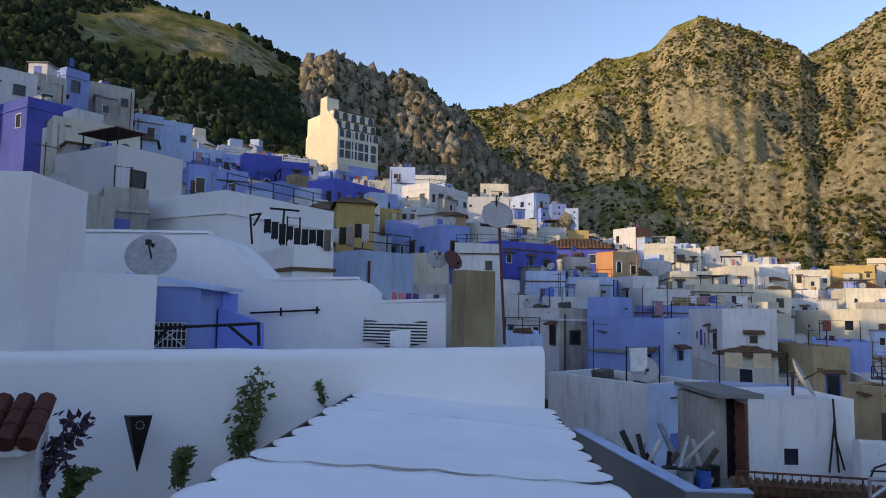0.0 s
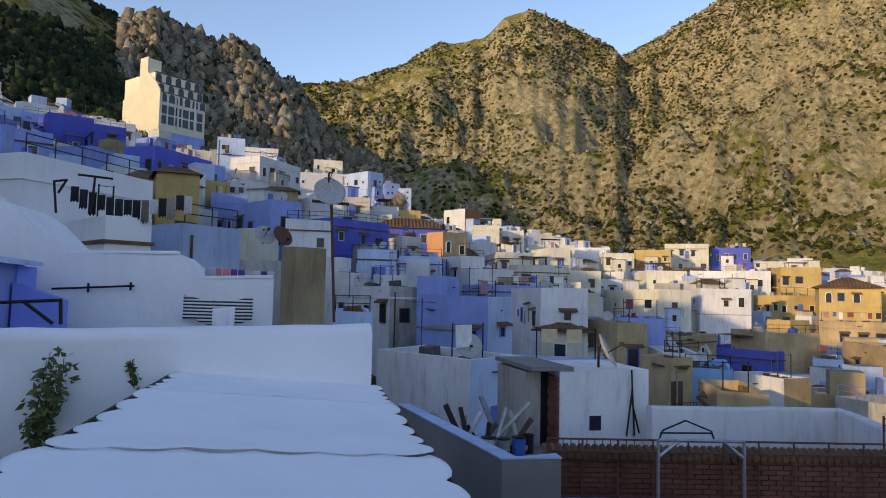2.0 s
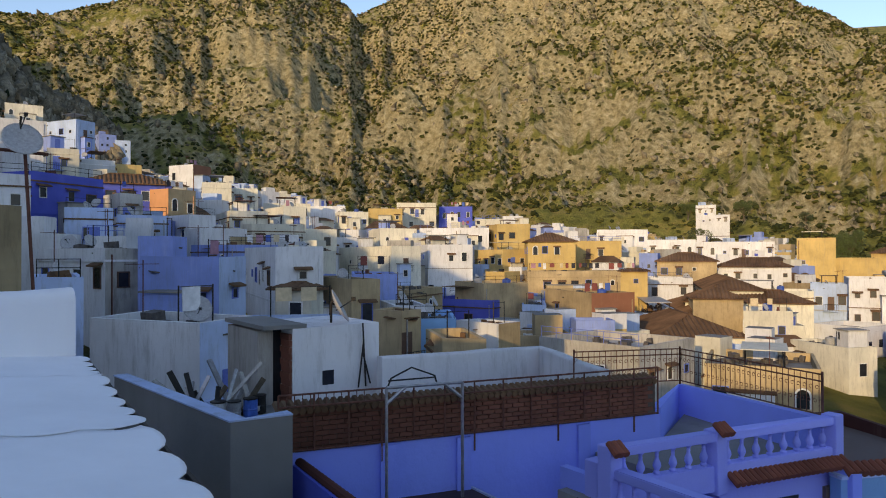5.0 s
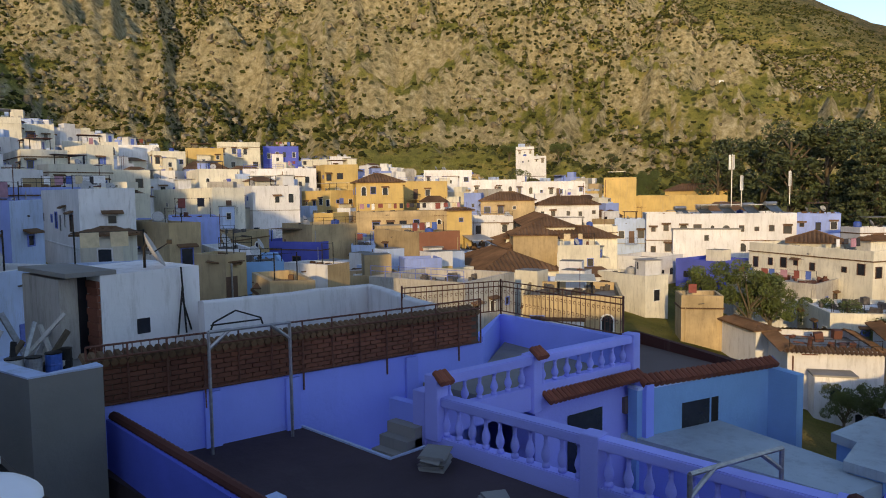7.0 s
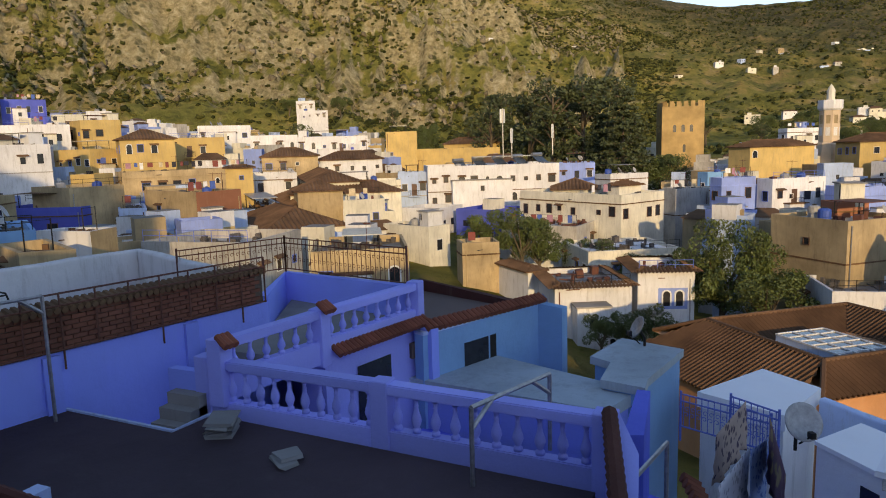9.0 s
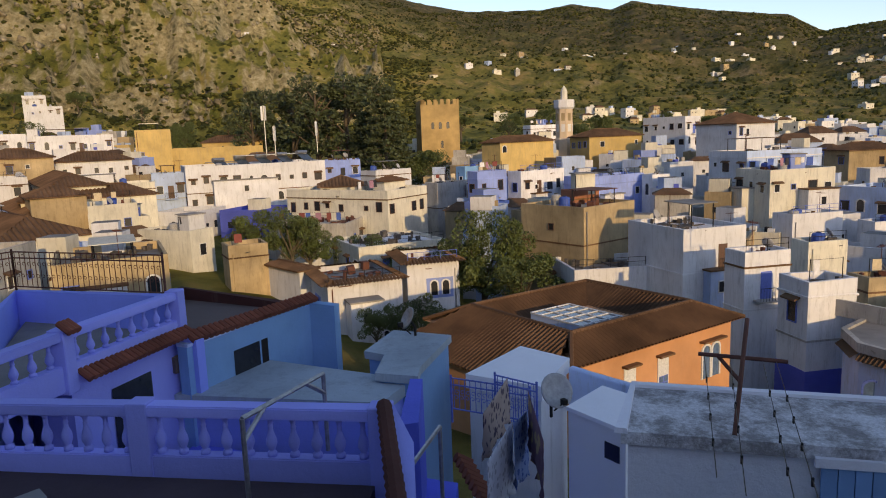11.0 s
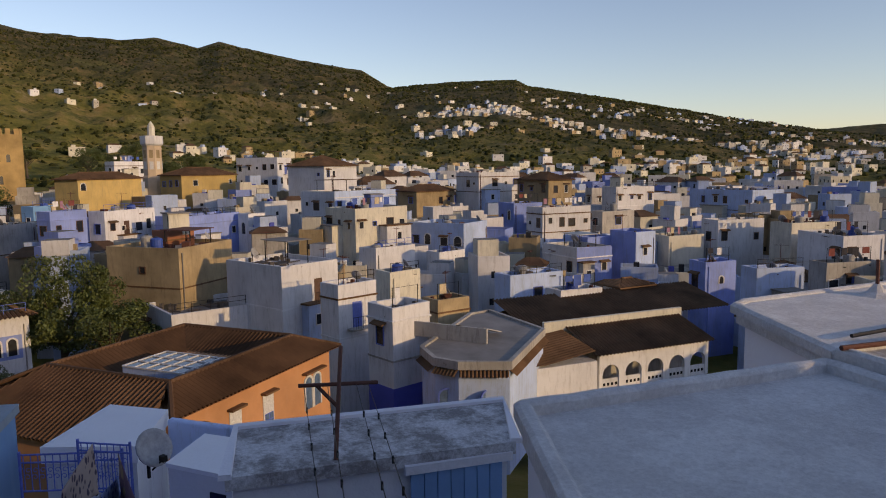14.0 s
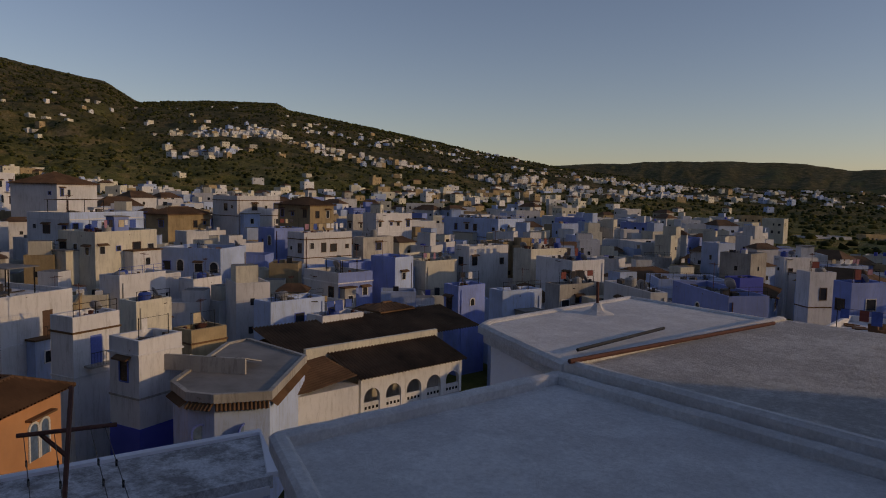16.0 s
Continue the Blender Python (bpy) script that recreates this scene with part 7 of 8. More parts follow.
# ---- the crowded quarters beyond ----
def quarter(name, label, specs, seed, win_size=0.8):
    """Many small plain houses, too far to pick apart, joined: each spec x, y, top, base, rot, w, d, wall."""
    rng = random.Random(seed)
    mats = [MATS[k] for k in "WCLBDGTOP"] + [ROOF_GREY, GLASS_AND_SHADE, TILE_OLD]
    order = {k: i for i, k in enumerate("WCLBDGTOP")}
    verts, faces, idx = [], [], []

    def quad(ps, m):
        n = len(verts)
        verts.extend(ps)
        faces.append(tuple(range(n, n + len(ps))))
        idx.append(m)

    def boxed(M, x0, y0, z0, x1, y1, z1, m, top=None):
        p = [tuple(M @ Vector(q)) for q in ((x0, y0, z0), (x1, y0, z0), (x1, y1, z0), (x0, y1, z0), (x0, y0, z1), (x1, y0, z1), (x1, y1, z1), (x0, y1, z1))]
        for f in ((0, 1, 5, 4), (1, 2, 6, 5), (2, 3, 7, 6), (3, 0, 4, 7)):
            quad([p[i] for i in f], m)
        quad([p[i] for i in (4, 5, 6, 7)], m if top is None else top)

    for x, y, top, base, rot, w, d, wall in specs:
        M = pose(x, y, base, 0, 0, rot)
        h = top - base
        m = order[wall]
        par = rng.uniform(.3, .7)
        boxed(M, -w / 2, -d / 2, 0, w / 2, d / 2, h - par, m, 9 if rng.random() < .6 else m)
        if rng.random() < .16:
            z = h - par
            r = min(w, d) * .25
            a = [tuple(M @ Vector(q)) for q in ((-w / 2 - .3, -d / 2 - .3, z), (w / 2 + .3, -d / 2 - .3, z), (w / 2 + .3, d / 2 + .3, z), (-w / 2 - .3, d / 2 + .3, z), (-w / 4, 0, z + r), (w / 4, 0, z + r))]
            for f in ((0, 1, 5, 4), (1, 2, 5), (2, 3, 4, 5), (3, 0, 4)):
                quad([a[i] for i in f], 11)
        else:
            for q in ((-w / 2, -d / 2, w / 2, -d / 2 + .2), (-w / 2, d / 2 - .2, w / 2, d / 2), (-w / 2, -d / 2 + .2, -w / 2 + .2, d / 2 - .2), (w / 2 - .2, -d / 2 + .2, w / 2, d / 2 - .2)):
                boxed(M, q[0], q[1], h - par + .004, q[2], q[3], h, m)
            if rng.random() < .5:
                bx, by = rng.uniform(-w / 4, w / 4), rng.uniform(-d / 4, d / 4)
                boxed(M, bx - 1.1, by - 1, h - par, bx + 1.1, by + 1, h + rng.uniform(.8, 1.9), rng.choice((m, 0, 1, 2)), 9)
            for q in range(rng.randrange(4)):
                bx, by = rng.uniform(-w / 3, w / 3), rng.uniform(-d / 3, d / 3)
                boxed(M, bx - .3, by - .3, h - par, bx + .3, by + .3, h - par + rng.uniform(.5, 1.1), rng.choice((5, 0, 4, 6, 10)))
        for s in range(max(1, int((h - 1) / 2.8))):
            z = h - par - 1.9 - s * 2.8
            if z < .3:
                continue
            for axis, L_, off in (("x", w, -d / 2), ("x", w, d / 2), ("y", d, -w / 2), ("y", d, w / 2)):
                n = max(1, int(L_ / 2.2))
                for c in range(n):
                    if rng.random() < .42:
                        continue
                    u = -L_ / 2 + (c + .5) * L_ / n + rng.uniform(-.3, .3)
                    ww, hh = win_size * rng.uniform(.35, .6), win_size * rng.uniform(.9, 1.5)
                    o = .03 if off > 0 else -.03
                    ps = [(u - ww, off + o, z), (u + ww, off + o, z), (u + ww, off + o, z + hh), (u - ww, off + o, z + hh)]
                    if axis == "y":
                        ps = [(p[1], p[0], p[2]) for p in ps]
                    quad([tuple(M @ Vector(p)) for p in ps], 10)
    me = bpy.data.meshes.new(name)
    me.from_pydata(verts, [], faces)
    for m_ in mats:
        me.materials.append(m_)
    me.polygons.foreach_set("material_index", idx)
    me.update()
    return tagged(new(name, me), label, "houses", kind="stuff")


def town_quarters():
    """Packed houses on the slopes between and behind the ones built singly, kept below what stands behind them."""
    rng = random.Random(5)
    specs, taken = [], [(h[0], h[1], h[2]) for h in HOUSES]
    r = 96.0
    while r < 345:
        step = math.degrees(8.0 / r)
        a = -34 + rng.random() * step
        while a < 172:
            az, rr = a + rng.uniform(-.25, .25) * step, r + rng.uniform(-3, 3)
            a += step
            garden = (60 < az < 83 and rr > 140) or (74 < az < 83 and rr > 95) or (40 < az < 62 and rr > 205) or (83 < az < 105 and rr > 195)
            if garden or (az <= 5 and rr > 150 + (az + 34) * 2.4) or (5 < az < 40 and rr > 340) or (az > 105 and rr > 250 and rng.random() < .6):
                continue
            w, d = rng.uniform(5, 9), rng.uniform(5, 8)
            x, y = rr * math.sin(radians(az)), rr * math.cos(radians(az))
            if any((x - t[0]) ** 2 + (y - t[1]) ** 2 < (t[2] + 3.2) ** 2 for t in taken):
                continue
            g = ground_at(x, y)
            top = g + rng.choice((4.5, 5.5, 7, 8, 9))
            half = math.degrees(w * .7 / rr)
            for h in HOUSES:
                if h[5] > rr and h[4] > az - half and h[3] < az + half and h[4] - h[3] < 90:
                    top = min(top, EYE + (h[6] - EYE) * rr / h[5] + .8)
            if top < g + 1.5:
                continue
            specs.append((x, y, top, min(g - 1, top - 3), -az + rng.uniform(-40, 40), w, d, rng.choice("WWWWWCCCLLBBDGTO" if az < 70 else "WWWWWWCCLLBBGT")))
            taken.append((x, y, max(w, d) * .45))
        r *= 1.075
    quarter("town_quarter", "crowded small white, cream and blue houses of the old town", specs, 33, .75)


town_quarters()


def small_houses():
    """Low lean-on houses, sheds and yards packed against the feet of the larger ones."""
    rng = random.Random(77)
    specs, taken = [], [(h[0], h[1], h[2]) for h in HOUSES]
    r = 58.0
    while r < 230:
        step = math.degrees(4.6 / r)
        a = -30 + rng.random() * step
        while a < 160:
            az, rr = a + rng.uniform(-.3, .3) * step, r + rng.uniform(-2, 2)
            a += step
            if 62 < az < 86 or (az > 86 and (rr < 70 or rr > 150)) or (az <= 5 and rr > 140 + (az + 34) * 2.0):
                continue
            w, d = rng.uniform(2.6, 4.6), rng.uniform(2.6, 4.4)
            x, y = rr * math.sin(radians(az)), rr * math.cos(radians(az))
            if any((x - t[0]) ** 2 + (y - t[1]) ** 2 < (t[2] * .8 + 1.5) ** 2 for t in taken):
                continue
            g = ground_at(x, y)
            top = g + rng.uniform(4.5, 11)
            half = math.degrees(w * .6 / rr)
            for h in HOUSES:
                if h[5] > rr and h[4] > az - half and h[3] < az + half and h[4] - h[3] < 90:
                    show = h[6] + (h[7] - h[6]) * rng.uniform(.2, .5)
                    top = min(top, EYE + (show - EYE) * rr / h[5])
            if top < g + 1.2:
                continue
            specs.append((x, y, top, min(g - 1, top - 3), -az + rng.uniform(-40, 45), w, d, rng.choice("WWWWCCLLBBGTO" if az < 62 else "WWWWWCCLLBGT")))
            taken.append((x, y, max(w, d) * .4))
        r *= 1.05
    quarter("small_houses", "small low white, cream and blue houses packed between larger ones", specs, 78, .5)


small_houses()


def far_villages():
    """White hamlets on the valley slopes: tight rows of low houses that follow the contour, and lone farms."""
    rng = random.Random(31)
    groups = [(118.5, 900, 44, 70), (120.5, 960, 40, 46), (117, 700, 34, 26), (124.5, 860, 46, 40), (131, 800, 60, 46), (128, 1150, 90, 34), (112, 430, 40, 26), (122, 440, 40, 24), (133, 480, 60, 40), (140, 560, 80, 60), (144, 760, 70, 80), (149, 1000, 90, 90), (153, 700, 80, 80), (158, 1200, 140, 70), (162, 900, 120, 70), (110, 1100, 120, 20), (104, 900, 110, 14), (96, 1000, 130, 12), (92, 800, 100, 8), (101, 480, 40, 30), (86, 900, 130, 6), (125, 1500, 160, 26), (134, 1300, 140, 34), (141, 1650, 200, 30), (107, 330, 26, 16), (98, 330, 30, 14), (117, 330, 30, 20)]
    specs = []
    for az, r, spread, n in groups:
        a0 = radians(az)
        out, side = Vector((math.sin(a0), math.cos(a0), 0)), Vector((math.cos(a0), -math.sin(a0), 0))
        for k in range(n):
            far = 1.0 if rng.random() < .8 else 2.4
            row = round(rng.gauss(0, 1.1)) * spread * .4
            p = out * (r + row + rng.gauss(0, 4)) + side * rng.gauss(0, spread * .6 * far)
            g = ground_at(p.x, p.y)
            w, d = rng.uniform(4.5, 9.5), rng.uniform(4, 6.5)
            specs.append((p.x, p.y, g + rng.choice((2.6, 3.0, 3.4, 4.4, 5.6)), g - 2, -az + 35 + rng.uniform(-22, 22), w, d, rng.choice("WWWCCCLGTT")))
    quarter("far_village", "small white houses of hamlets scattered over the far valley slopes", specs, 32, .7)


far_villages()


# ---- the orange building with its tiled roofs and skylight ----
def orange_building():
    ox, oy, w, d, z = 31.09, -2.51, 12.2, 10.7, 9.5
    base = 1.0
    ob = thing("courtyard_building", pose(ox, oy, base, 0, 0, -49.5), "orange plastered building with red-brown tiled roofs round a skylight", "building")
    h = z - base
    bm = bmesh.new()
    add_box(bm, 0, 0, 0, w, d, h - .05)
    part("wall", bm, MATS["P"], ob)
    o, r1, r2, hr, hi = .5, 1.5, 3.9, .85, -.25
    ring = lambda i, zz: [(i, i, zz), (w - i, i, zz), (w - i, d - i, zz), (i, d - i, zz)]
    eave, ridge, inner = ring(-o, h), ring(r1, h + hr), ring(r2, h + hi)
    for k in range(4):
        j = (k + 1) % 4
        bm = bmesh.new()
        if k == 3:
            tile_rows(bm, (-2.4, d + o, h - .9), (-2.4, -o, h - .9), ridge[j], ridge[k], .26, .1)
        else:
            tile_rows(bm, eave[k], eave[j], ridge[j], ridge[k], .26, .1)
        part("roof_slope", bm, ORANGE_TILE, ob)
        bm = bmesh.new()
        tile_rows(bm, inner[j], inner[k], ridge[k], ridge[j], .26, .1)
        part("roof_slope", bm, ORANGE_TILE, ob)
        bm = bmesh.new()
        add_rod(bm, ridge[k], ridge[j], .13, 6)
        add_rod(bm, eave[k], ridge[k], .12, 6)
        part("ridge_tiles", bm, ORANGE_TILE, ob)
    bm = bmesh.new()
    vs = [bm.verts.new(p) for p in ring(-o, h - .06)]
    bm.faces.new(vs)
    part("soffit", bm, MATS["P"], ob)
    bm = bmesh.new()
    add_box(bm, -2.0, .2, 0, -.004, d - .2, h - 1.1)
    part("side_wing", bm, MATS["P"], ob)
    # skylight: steel frame with glass panes over the court
    x0, y0, x1, y1 = 3.3, 1.9, 6.2, 6.3
    zs = h + .6
    bm = bmesh.new()
    add_box(bm, x0, y0, h - .6, x1, y1, zs - .04)
    part("skylight_base", bm, MATS["L"], ob)
    nx, ny = 3, 6
    gm = GLASSY
    for i in range(nx):
        for j in range(ny):
            bm = bmesh.new()
            a, b = x0 + (x1 - x0) * i / nx, x0 + (x1 - x0) * (i + 1) / nx
            c, e = y0 + (y1 - y0) * j / ny, y0 + (y1 - y0) * (j + 1) / ny
            add_box(bm, a + .05, c + .05, zs - .03, b - .05, e - .05, zs)
            part("skylight_pane", bm, gm, ob)
    for i in range(nx + 1):
        bm = bmesh.new()
        a = x0 + (x1 - x0) * i / nx
        add_box(bm, a - .04, y0, zs - .03, a + .04, y1, zs + .05)
        part("skylight_bar", bm, FRAME_WHITE, ob)
    for j in range(ny + 1):
        bm = bmesh.new()
        c = y0 + (y1 - y0) * j / ny
        add_box(bm, x0, c - .04, zs - .032, x1, c + .04, zs + .048)
        part("skylight_bar", bm, FRAME_WHITE, ob)
    # windows on the long front: white surround over a blue casement, with a small tiled hood
    for u in (1.3, 3.9, 6.4):
        bm = bmesh.new()
        add_box(bm, u - .42, -.05, h - 3.2, u + .42, 0, h - 1.0)
        win = part("window", bm, FRAME_WHITE, ob)
        bm = bmesh.new()
        add_box(bm, u - .33, -.08, h - 3.1, u + .33, -.052, h - 2.0)
        part("casement", bm, FRAME_BLUE, win)
        for q in (-.17, .17):
            for zz in (h - 3.02, h - 2.66, h - 2.3):
                bm = bmesh.new()
                add_box(bm, u + q - .12, -.09, zz, u + q + .12, -.082, zz + .28)
                part("pane", bm, PALE_GLASS, win)
        bm = bmesh.new()
        add_box(bm, u - .55, -.35, h - .95, u + .55, 0, h - .85)
        part("window_hood", bm, TILE_OLD, ob)
    for u, zz in ((10.4, h - 3.0), (10.4, h - 6.2), (4.0, h - 6.4)):
        for q in (-.42, .42):
            arch_panel(ob, .6, 1.8, pose(u + q, -.01, zz), FRAME_WHITE, "window", PALE_GLASS)
        bm = bmesh.new()
        add_box(bm, u - 1.0, -.35, zz + 2.05, u + 1.0, 0, zz + 2.15)
        part("window_hood", bm, TILE_OLD, ob)
    arch_panel(ob, .7, 1.5, pose(-2.01, 1.4, h - 3.9, 0, 0, -90), FRAME_WHITE, "window", PALE_GLASS)


ORANGE_TILE = plaster("orange_brown_tile", (0.125, 0.068, 0.038), worn=(0.09, 0.05, 0.035), wear=0.5, vary=0.3)
GLASSY = plain("skylight_glass", (0.05, 0.07, 0.10), 0.15, 0, 2, 0.2, 0)
PALE_GLASS = plain("pale_window_glass", (0.10, 0.16, 0.26), 0.2, 0, 3, 0.3, 0)
orange_building()


# ---- the arcaded house and its neighbours ----
def arcade_house():
    a, b = Vector((37.7, -30.3, 0)), Vector((37.15, -39.9, 0))
    u = (b - a).normalized()
    rot = math.degrees(math.atan2(u.y, u.x))
    ob = thing("arcaded_house", pose(a.x, a.y, 0, 0, 0, rot), "white house with an arcaded upper gallery under dark tiled roofs", "house")
    L_ = (b - a).length
    top, floor, low = 6.9, 4.35, -1.5
    n = 5
    # arcade front as one pierced wall
    bm = bmesh.new()
    step = L_ / n
    for k in range(n):
        x0, x1 = k * step, (k + 1) * step
        c, r = (x0 + x1) / 2, step * .36
        arc = [(c - r * math.cos(math.pi * q / 10), floor + 1.05 + r * math.sin(math.pi * q / 10)) for q in range(11)]
        pts_top = [(x0 + (x1 - x0) * q / 10, top) for q in range(11)]
        for q in range(10):
            bm.faces.new([bm.verts.new((p[0], 0, p[1])) for p in (arc[q], arc[q + 1], pts_top[q + 1], pts_top[q])])
        for xa, xb in ((x0, c - r), (c + r, x1)):
            bm.faces.new([bm.verts.new(p) for p in ((xa, 0, floor), (xb, 0, floor), (xb, 0, floor + 1.05), (xa, 0, floor + 1.05))])
        bm.faces.new([bm.verts.new(p) for p in ((x0, 0, floor + 1.05), (c - r, 0, floor + 1.05), (x0, 0, top))])
        bm.faces.new([bm.verts.new(p) for p in ((x1, 0, floor + 1.05), (x1, 0, top), (c + r, 0, floor + 1.05))])
    bmesh.ops.remove_doubles(bm, verts=bm.verts[:], dist=.001)
    arcade = part("arcade_wall", bm, MATS["W"], ob)
    mod = arcade.modifiers.new("thick", "SOLIDIFY")
    mod.thickness, mod.offset = .3, 0
    for k in range(n):
        bm = bmesh.new()
        c = (k + .5) * step
        add_box(bm, c - step * .36, -.06, floor, c + step * .36, .06, floor + .75)
        par = part("gallery_parapet", bm, MATS["W"], ob)
        # dark boxes on the face paint the shade in the parapet's piercings
        for q in range(4):
            bm = bmesh.new()
            add_box(bm, c - step * .3 + q * step * .17, -.075, floor + .25, c - step * .3 + q * step * .17 + .18, -.062, floor + .45)
            part("pierced_block", bm, GLASS_AND_SHADE, par)
    bm = bmesh.new()
    add_box(bm, 0, 2.2, low, L_, 2.4, top)
    part("back_wall", bm, MATS["G"], ob)
    bm = bmesh.new()
    add_box(bm, -.1, -.3, low, L_ + .1, 2.3, floor - .15)
    part("lower_wall", bm, MATS["W"], ob)
    for k in range(n):
        arch_panel(ob, .95, 1.6, pose((k + .5) * step, -.31, 1.9), FRAME_WHITE, "window")
    bm = bmesh.new()
    tile_rows(bm, (-.5, -.5, top + .02), (L_ + .4, -.5, top + .02), (L_ + .4, 3.4, top + 1.2), (-.5, 3.4, top + 1.2), .3, .08)
    part("roof", bm, TILE_OLD, ob, "dark old tiled roof")
    bm = bmesh.new()
    add_box(bm, -2.2, 3.4, low, L_ + .6, 3.7, top + 1.7)
    part("ridge_wall", bm, MATS["C"], ob)
    bm = bmesh.new()
    tile_rows(bm, (-3.5, 3.75, top + 1.35), (L_ + 6, 3.75, top + 1.35), (L_ + 6, 9, top + 2.5), (-3.5, 9, top + 2.5), .3, .08)
    tile_rows(bm, (-5.5, -.6, top - .2), (-5.5, 8.5, top - .2), (-.9, 8.5, top + 1.9), (-.6, -.6, top + .4), .3, .08)
    part("rear_roof", bm, TILE_OLD, ob, "dark old tiled rear roof")
    bm = bmesh.new()
    add_box(bm, -5.2, -.3, low, -.3, 8, top - .35)
    part("side_wall", bm, MATS["W"], ob)


arcade_house()


def round_house():
    ob = thing("corner_house", pose(0, 0, 0), "pale blue corner house with a grey flat roof and tiled eave", "house")
    pts = [(38.6, -17.5), (36.0, -17.1), (34.6, -17.9), (33.2, -20.4), (38.9, -26.6), (46.0, -26.6), (45.7, -24.8)]
    solid("wall", [(x, y, 8.3) for x, y in pts], 12, MATS["L"], ob)
    solid("roof", [(x + (40 - x) * .03, y + (-23 - y) * .03, 8.75) for x, y in pts], .43, ROOF_GREY, ob)
    bm = bmesh.new()
    sweep(bm, [(-.14, -.35), (.14, -.35), (.14, .14), (-.14, .14)], [(x, y, 8.75) for x, y in pts + pts[:1]])
    part("parapet", bm, MATS["G"], ob)
    bm = bmesh.new()
    for (xa, ya), (xb, yb) in zip(pts[:4], pts[1:5]):
        dd = Vector((xb - xa, yb - ya, 0)).normalized()
        out = Vector((dd.y, -dd.x, 0))
        a, b = Vector((xa, ya, 8.35)), Vector((xb, yb, 8.35))
        tile_rows(bm, a + out * .42 - Vector((0, 0, .3)), b + out * .42 - Vector((0, 0, .3)), b, a, .22, .05)
    part("eave_tiles", bm, TILE_OLD, ob)
    arch_panel(ob, 1.0, 1.7, pose(33.87, -19.2, 5.4, 0, 0, -61), FRAME_BLUE, "window", PALE_GLASS)
    arch_panel(ob, .8, 1.5, pose(35.28, -17.49, 5.6, 0, 0, -120), FRAME_BLUE, "window", PALE_GLASS)
    # broken slatted roof light
    sl = thing("slatted_skylight", pose(38.5, -22.5, 8.76, 0, 0, 35), "broken slatted roof light lying on a grey roof", "skylight")
    for k in range(12):
        bm = bmesh.new()
        add_box(bm, k * .42, -1.4, .1, k * .42 + .26, 1.4 - (k % 4) * .3, .16)
        for v in bm.verts:
            v.co.z += (v.co.y + 1.4) * .3
        part("slat", bm, rng_mats[k % 3], sl)
    bm = bmesh.new()
    add_box(bm, -.2, 1.3, 0, 5.2, 1.5, .95)
    part("curb", bm, MATS["G"], sl)


rng_mats = (MATS["G"], BARK, MATS["C"])
round_house()


# ---- landmark buildings ----
def fort_tower():
    a, b = Vector((157.4, 19.2, 0)), Vector((157.9, 13.2, 0))
    u = (b - a).normalized()
    ob = thing("fort_tower", pose(a.x, a.y, 8, 0, 0, math.degrees(math.atan2(u.y, u.x))), "square ochre stone fort tower with battlements", "tower")
    w, d, h = 8.6, 8.6, 18.6
    ob.rotation_euler.z += radians(10)
    bm = bmesh.new()
    add_box(bm, 0, 0, 0, w, d, h)
    part("wall", bm, FORT, ob)
    bm = bmesh.new()
    add_box(bm, .6, .6, h, w - .6, d - .6, h + .05)
    part("roof", bm, ROOF_GREY, ob)
    n = 6
    for k in range(n):
        for x0, y0 in ((k * w / n, 0), (k * w / n, d - .5), (0, k * d / n), (w - .5, k * d / n)):
            bm = bmesh.new()
            add_box(bm, x0 + .1, y0 + .004, h, min(w, x0 + .95), min(d, y0 + (.5 if y0 in (0, d - .5) else .95)), h + 1.1)
            part("merlon", bm, FORT, ob)
    for u_ in (2.6, 4.3, 6.0):
        arch_panel(ob, .7, 1.5, pose(u_, -.01, h - 5.3), FORT, "window")
    arch_panel(ob, .6, 1.6, pose(4.6, -.01, h - 9.5), FORT, "window")
    for u_ in (2.6, 4.3, 6.0):
        arch_panel(ob, .6, 1.4, pose(-.01, u_, h - 5.3, 0, 0, -90), FORT, "window")


FORT = plaster("ochre_stone", (0.46, 0.315, 0.14), worn=(0.25, 0.15, 0.07), wear=0.5, vary=0.2)
fort_tower()


def minaret(x, y, base, top, w, shaft, label, sides=8):
    ob = thing("minaret", pose(x, y, base, 0, 0, 10), label, "minaret")
    H_ = top - base
    bm = bmesh.new()
    add_lathe(bm, [(w * .58, 0), (w * .58, H_ * .36), (w * .5, H_ * .38), (w * .5, H_ * .72)], sides)
    part("shaft", bm, shaft, ob)
    bm = bmesh.new()
    add_lathe(bm, [(w * .52, H_ * .72), (w * .6, H_ * .74), (w * .6, H_ * .83), (w * .55, H_ * .83)], sides)
    part("gallery", bm, MATS["W"], ob)
    bm = bmesh.new()
    add_lathe(bm, [(w * .2, H_ * .83), (w * .2, H_ * .93), (w * .14, H_ * .96), (.05, H_)], sides)
    part("lantern", bm, MATS["C"], ob)
    for k in range(sides):
        for zz in (.45, .58):
            bm = bmesh.new()
            a = 2 * math.pi * (k + .5) / sides
            rr = w * .5 * math.cos(math.pi / sides) + .01
            add_box(bm, -w * .1, -.03, 0, w * .1, 0, H_ * .09, pose(rr * math.cos(a), rr * math.sin(a), H_ * zz, 0, 0, math.degrees(a) + 90))
            part("panel", bm, FRAME_WHITE if zz < .5 else MATS["T"], ob)


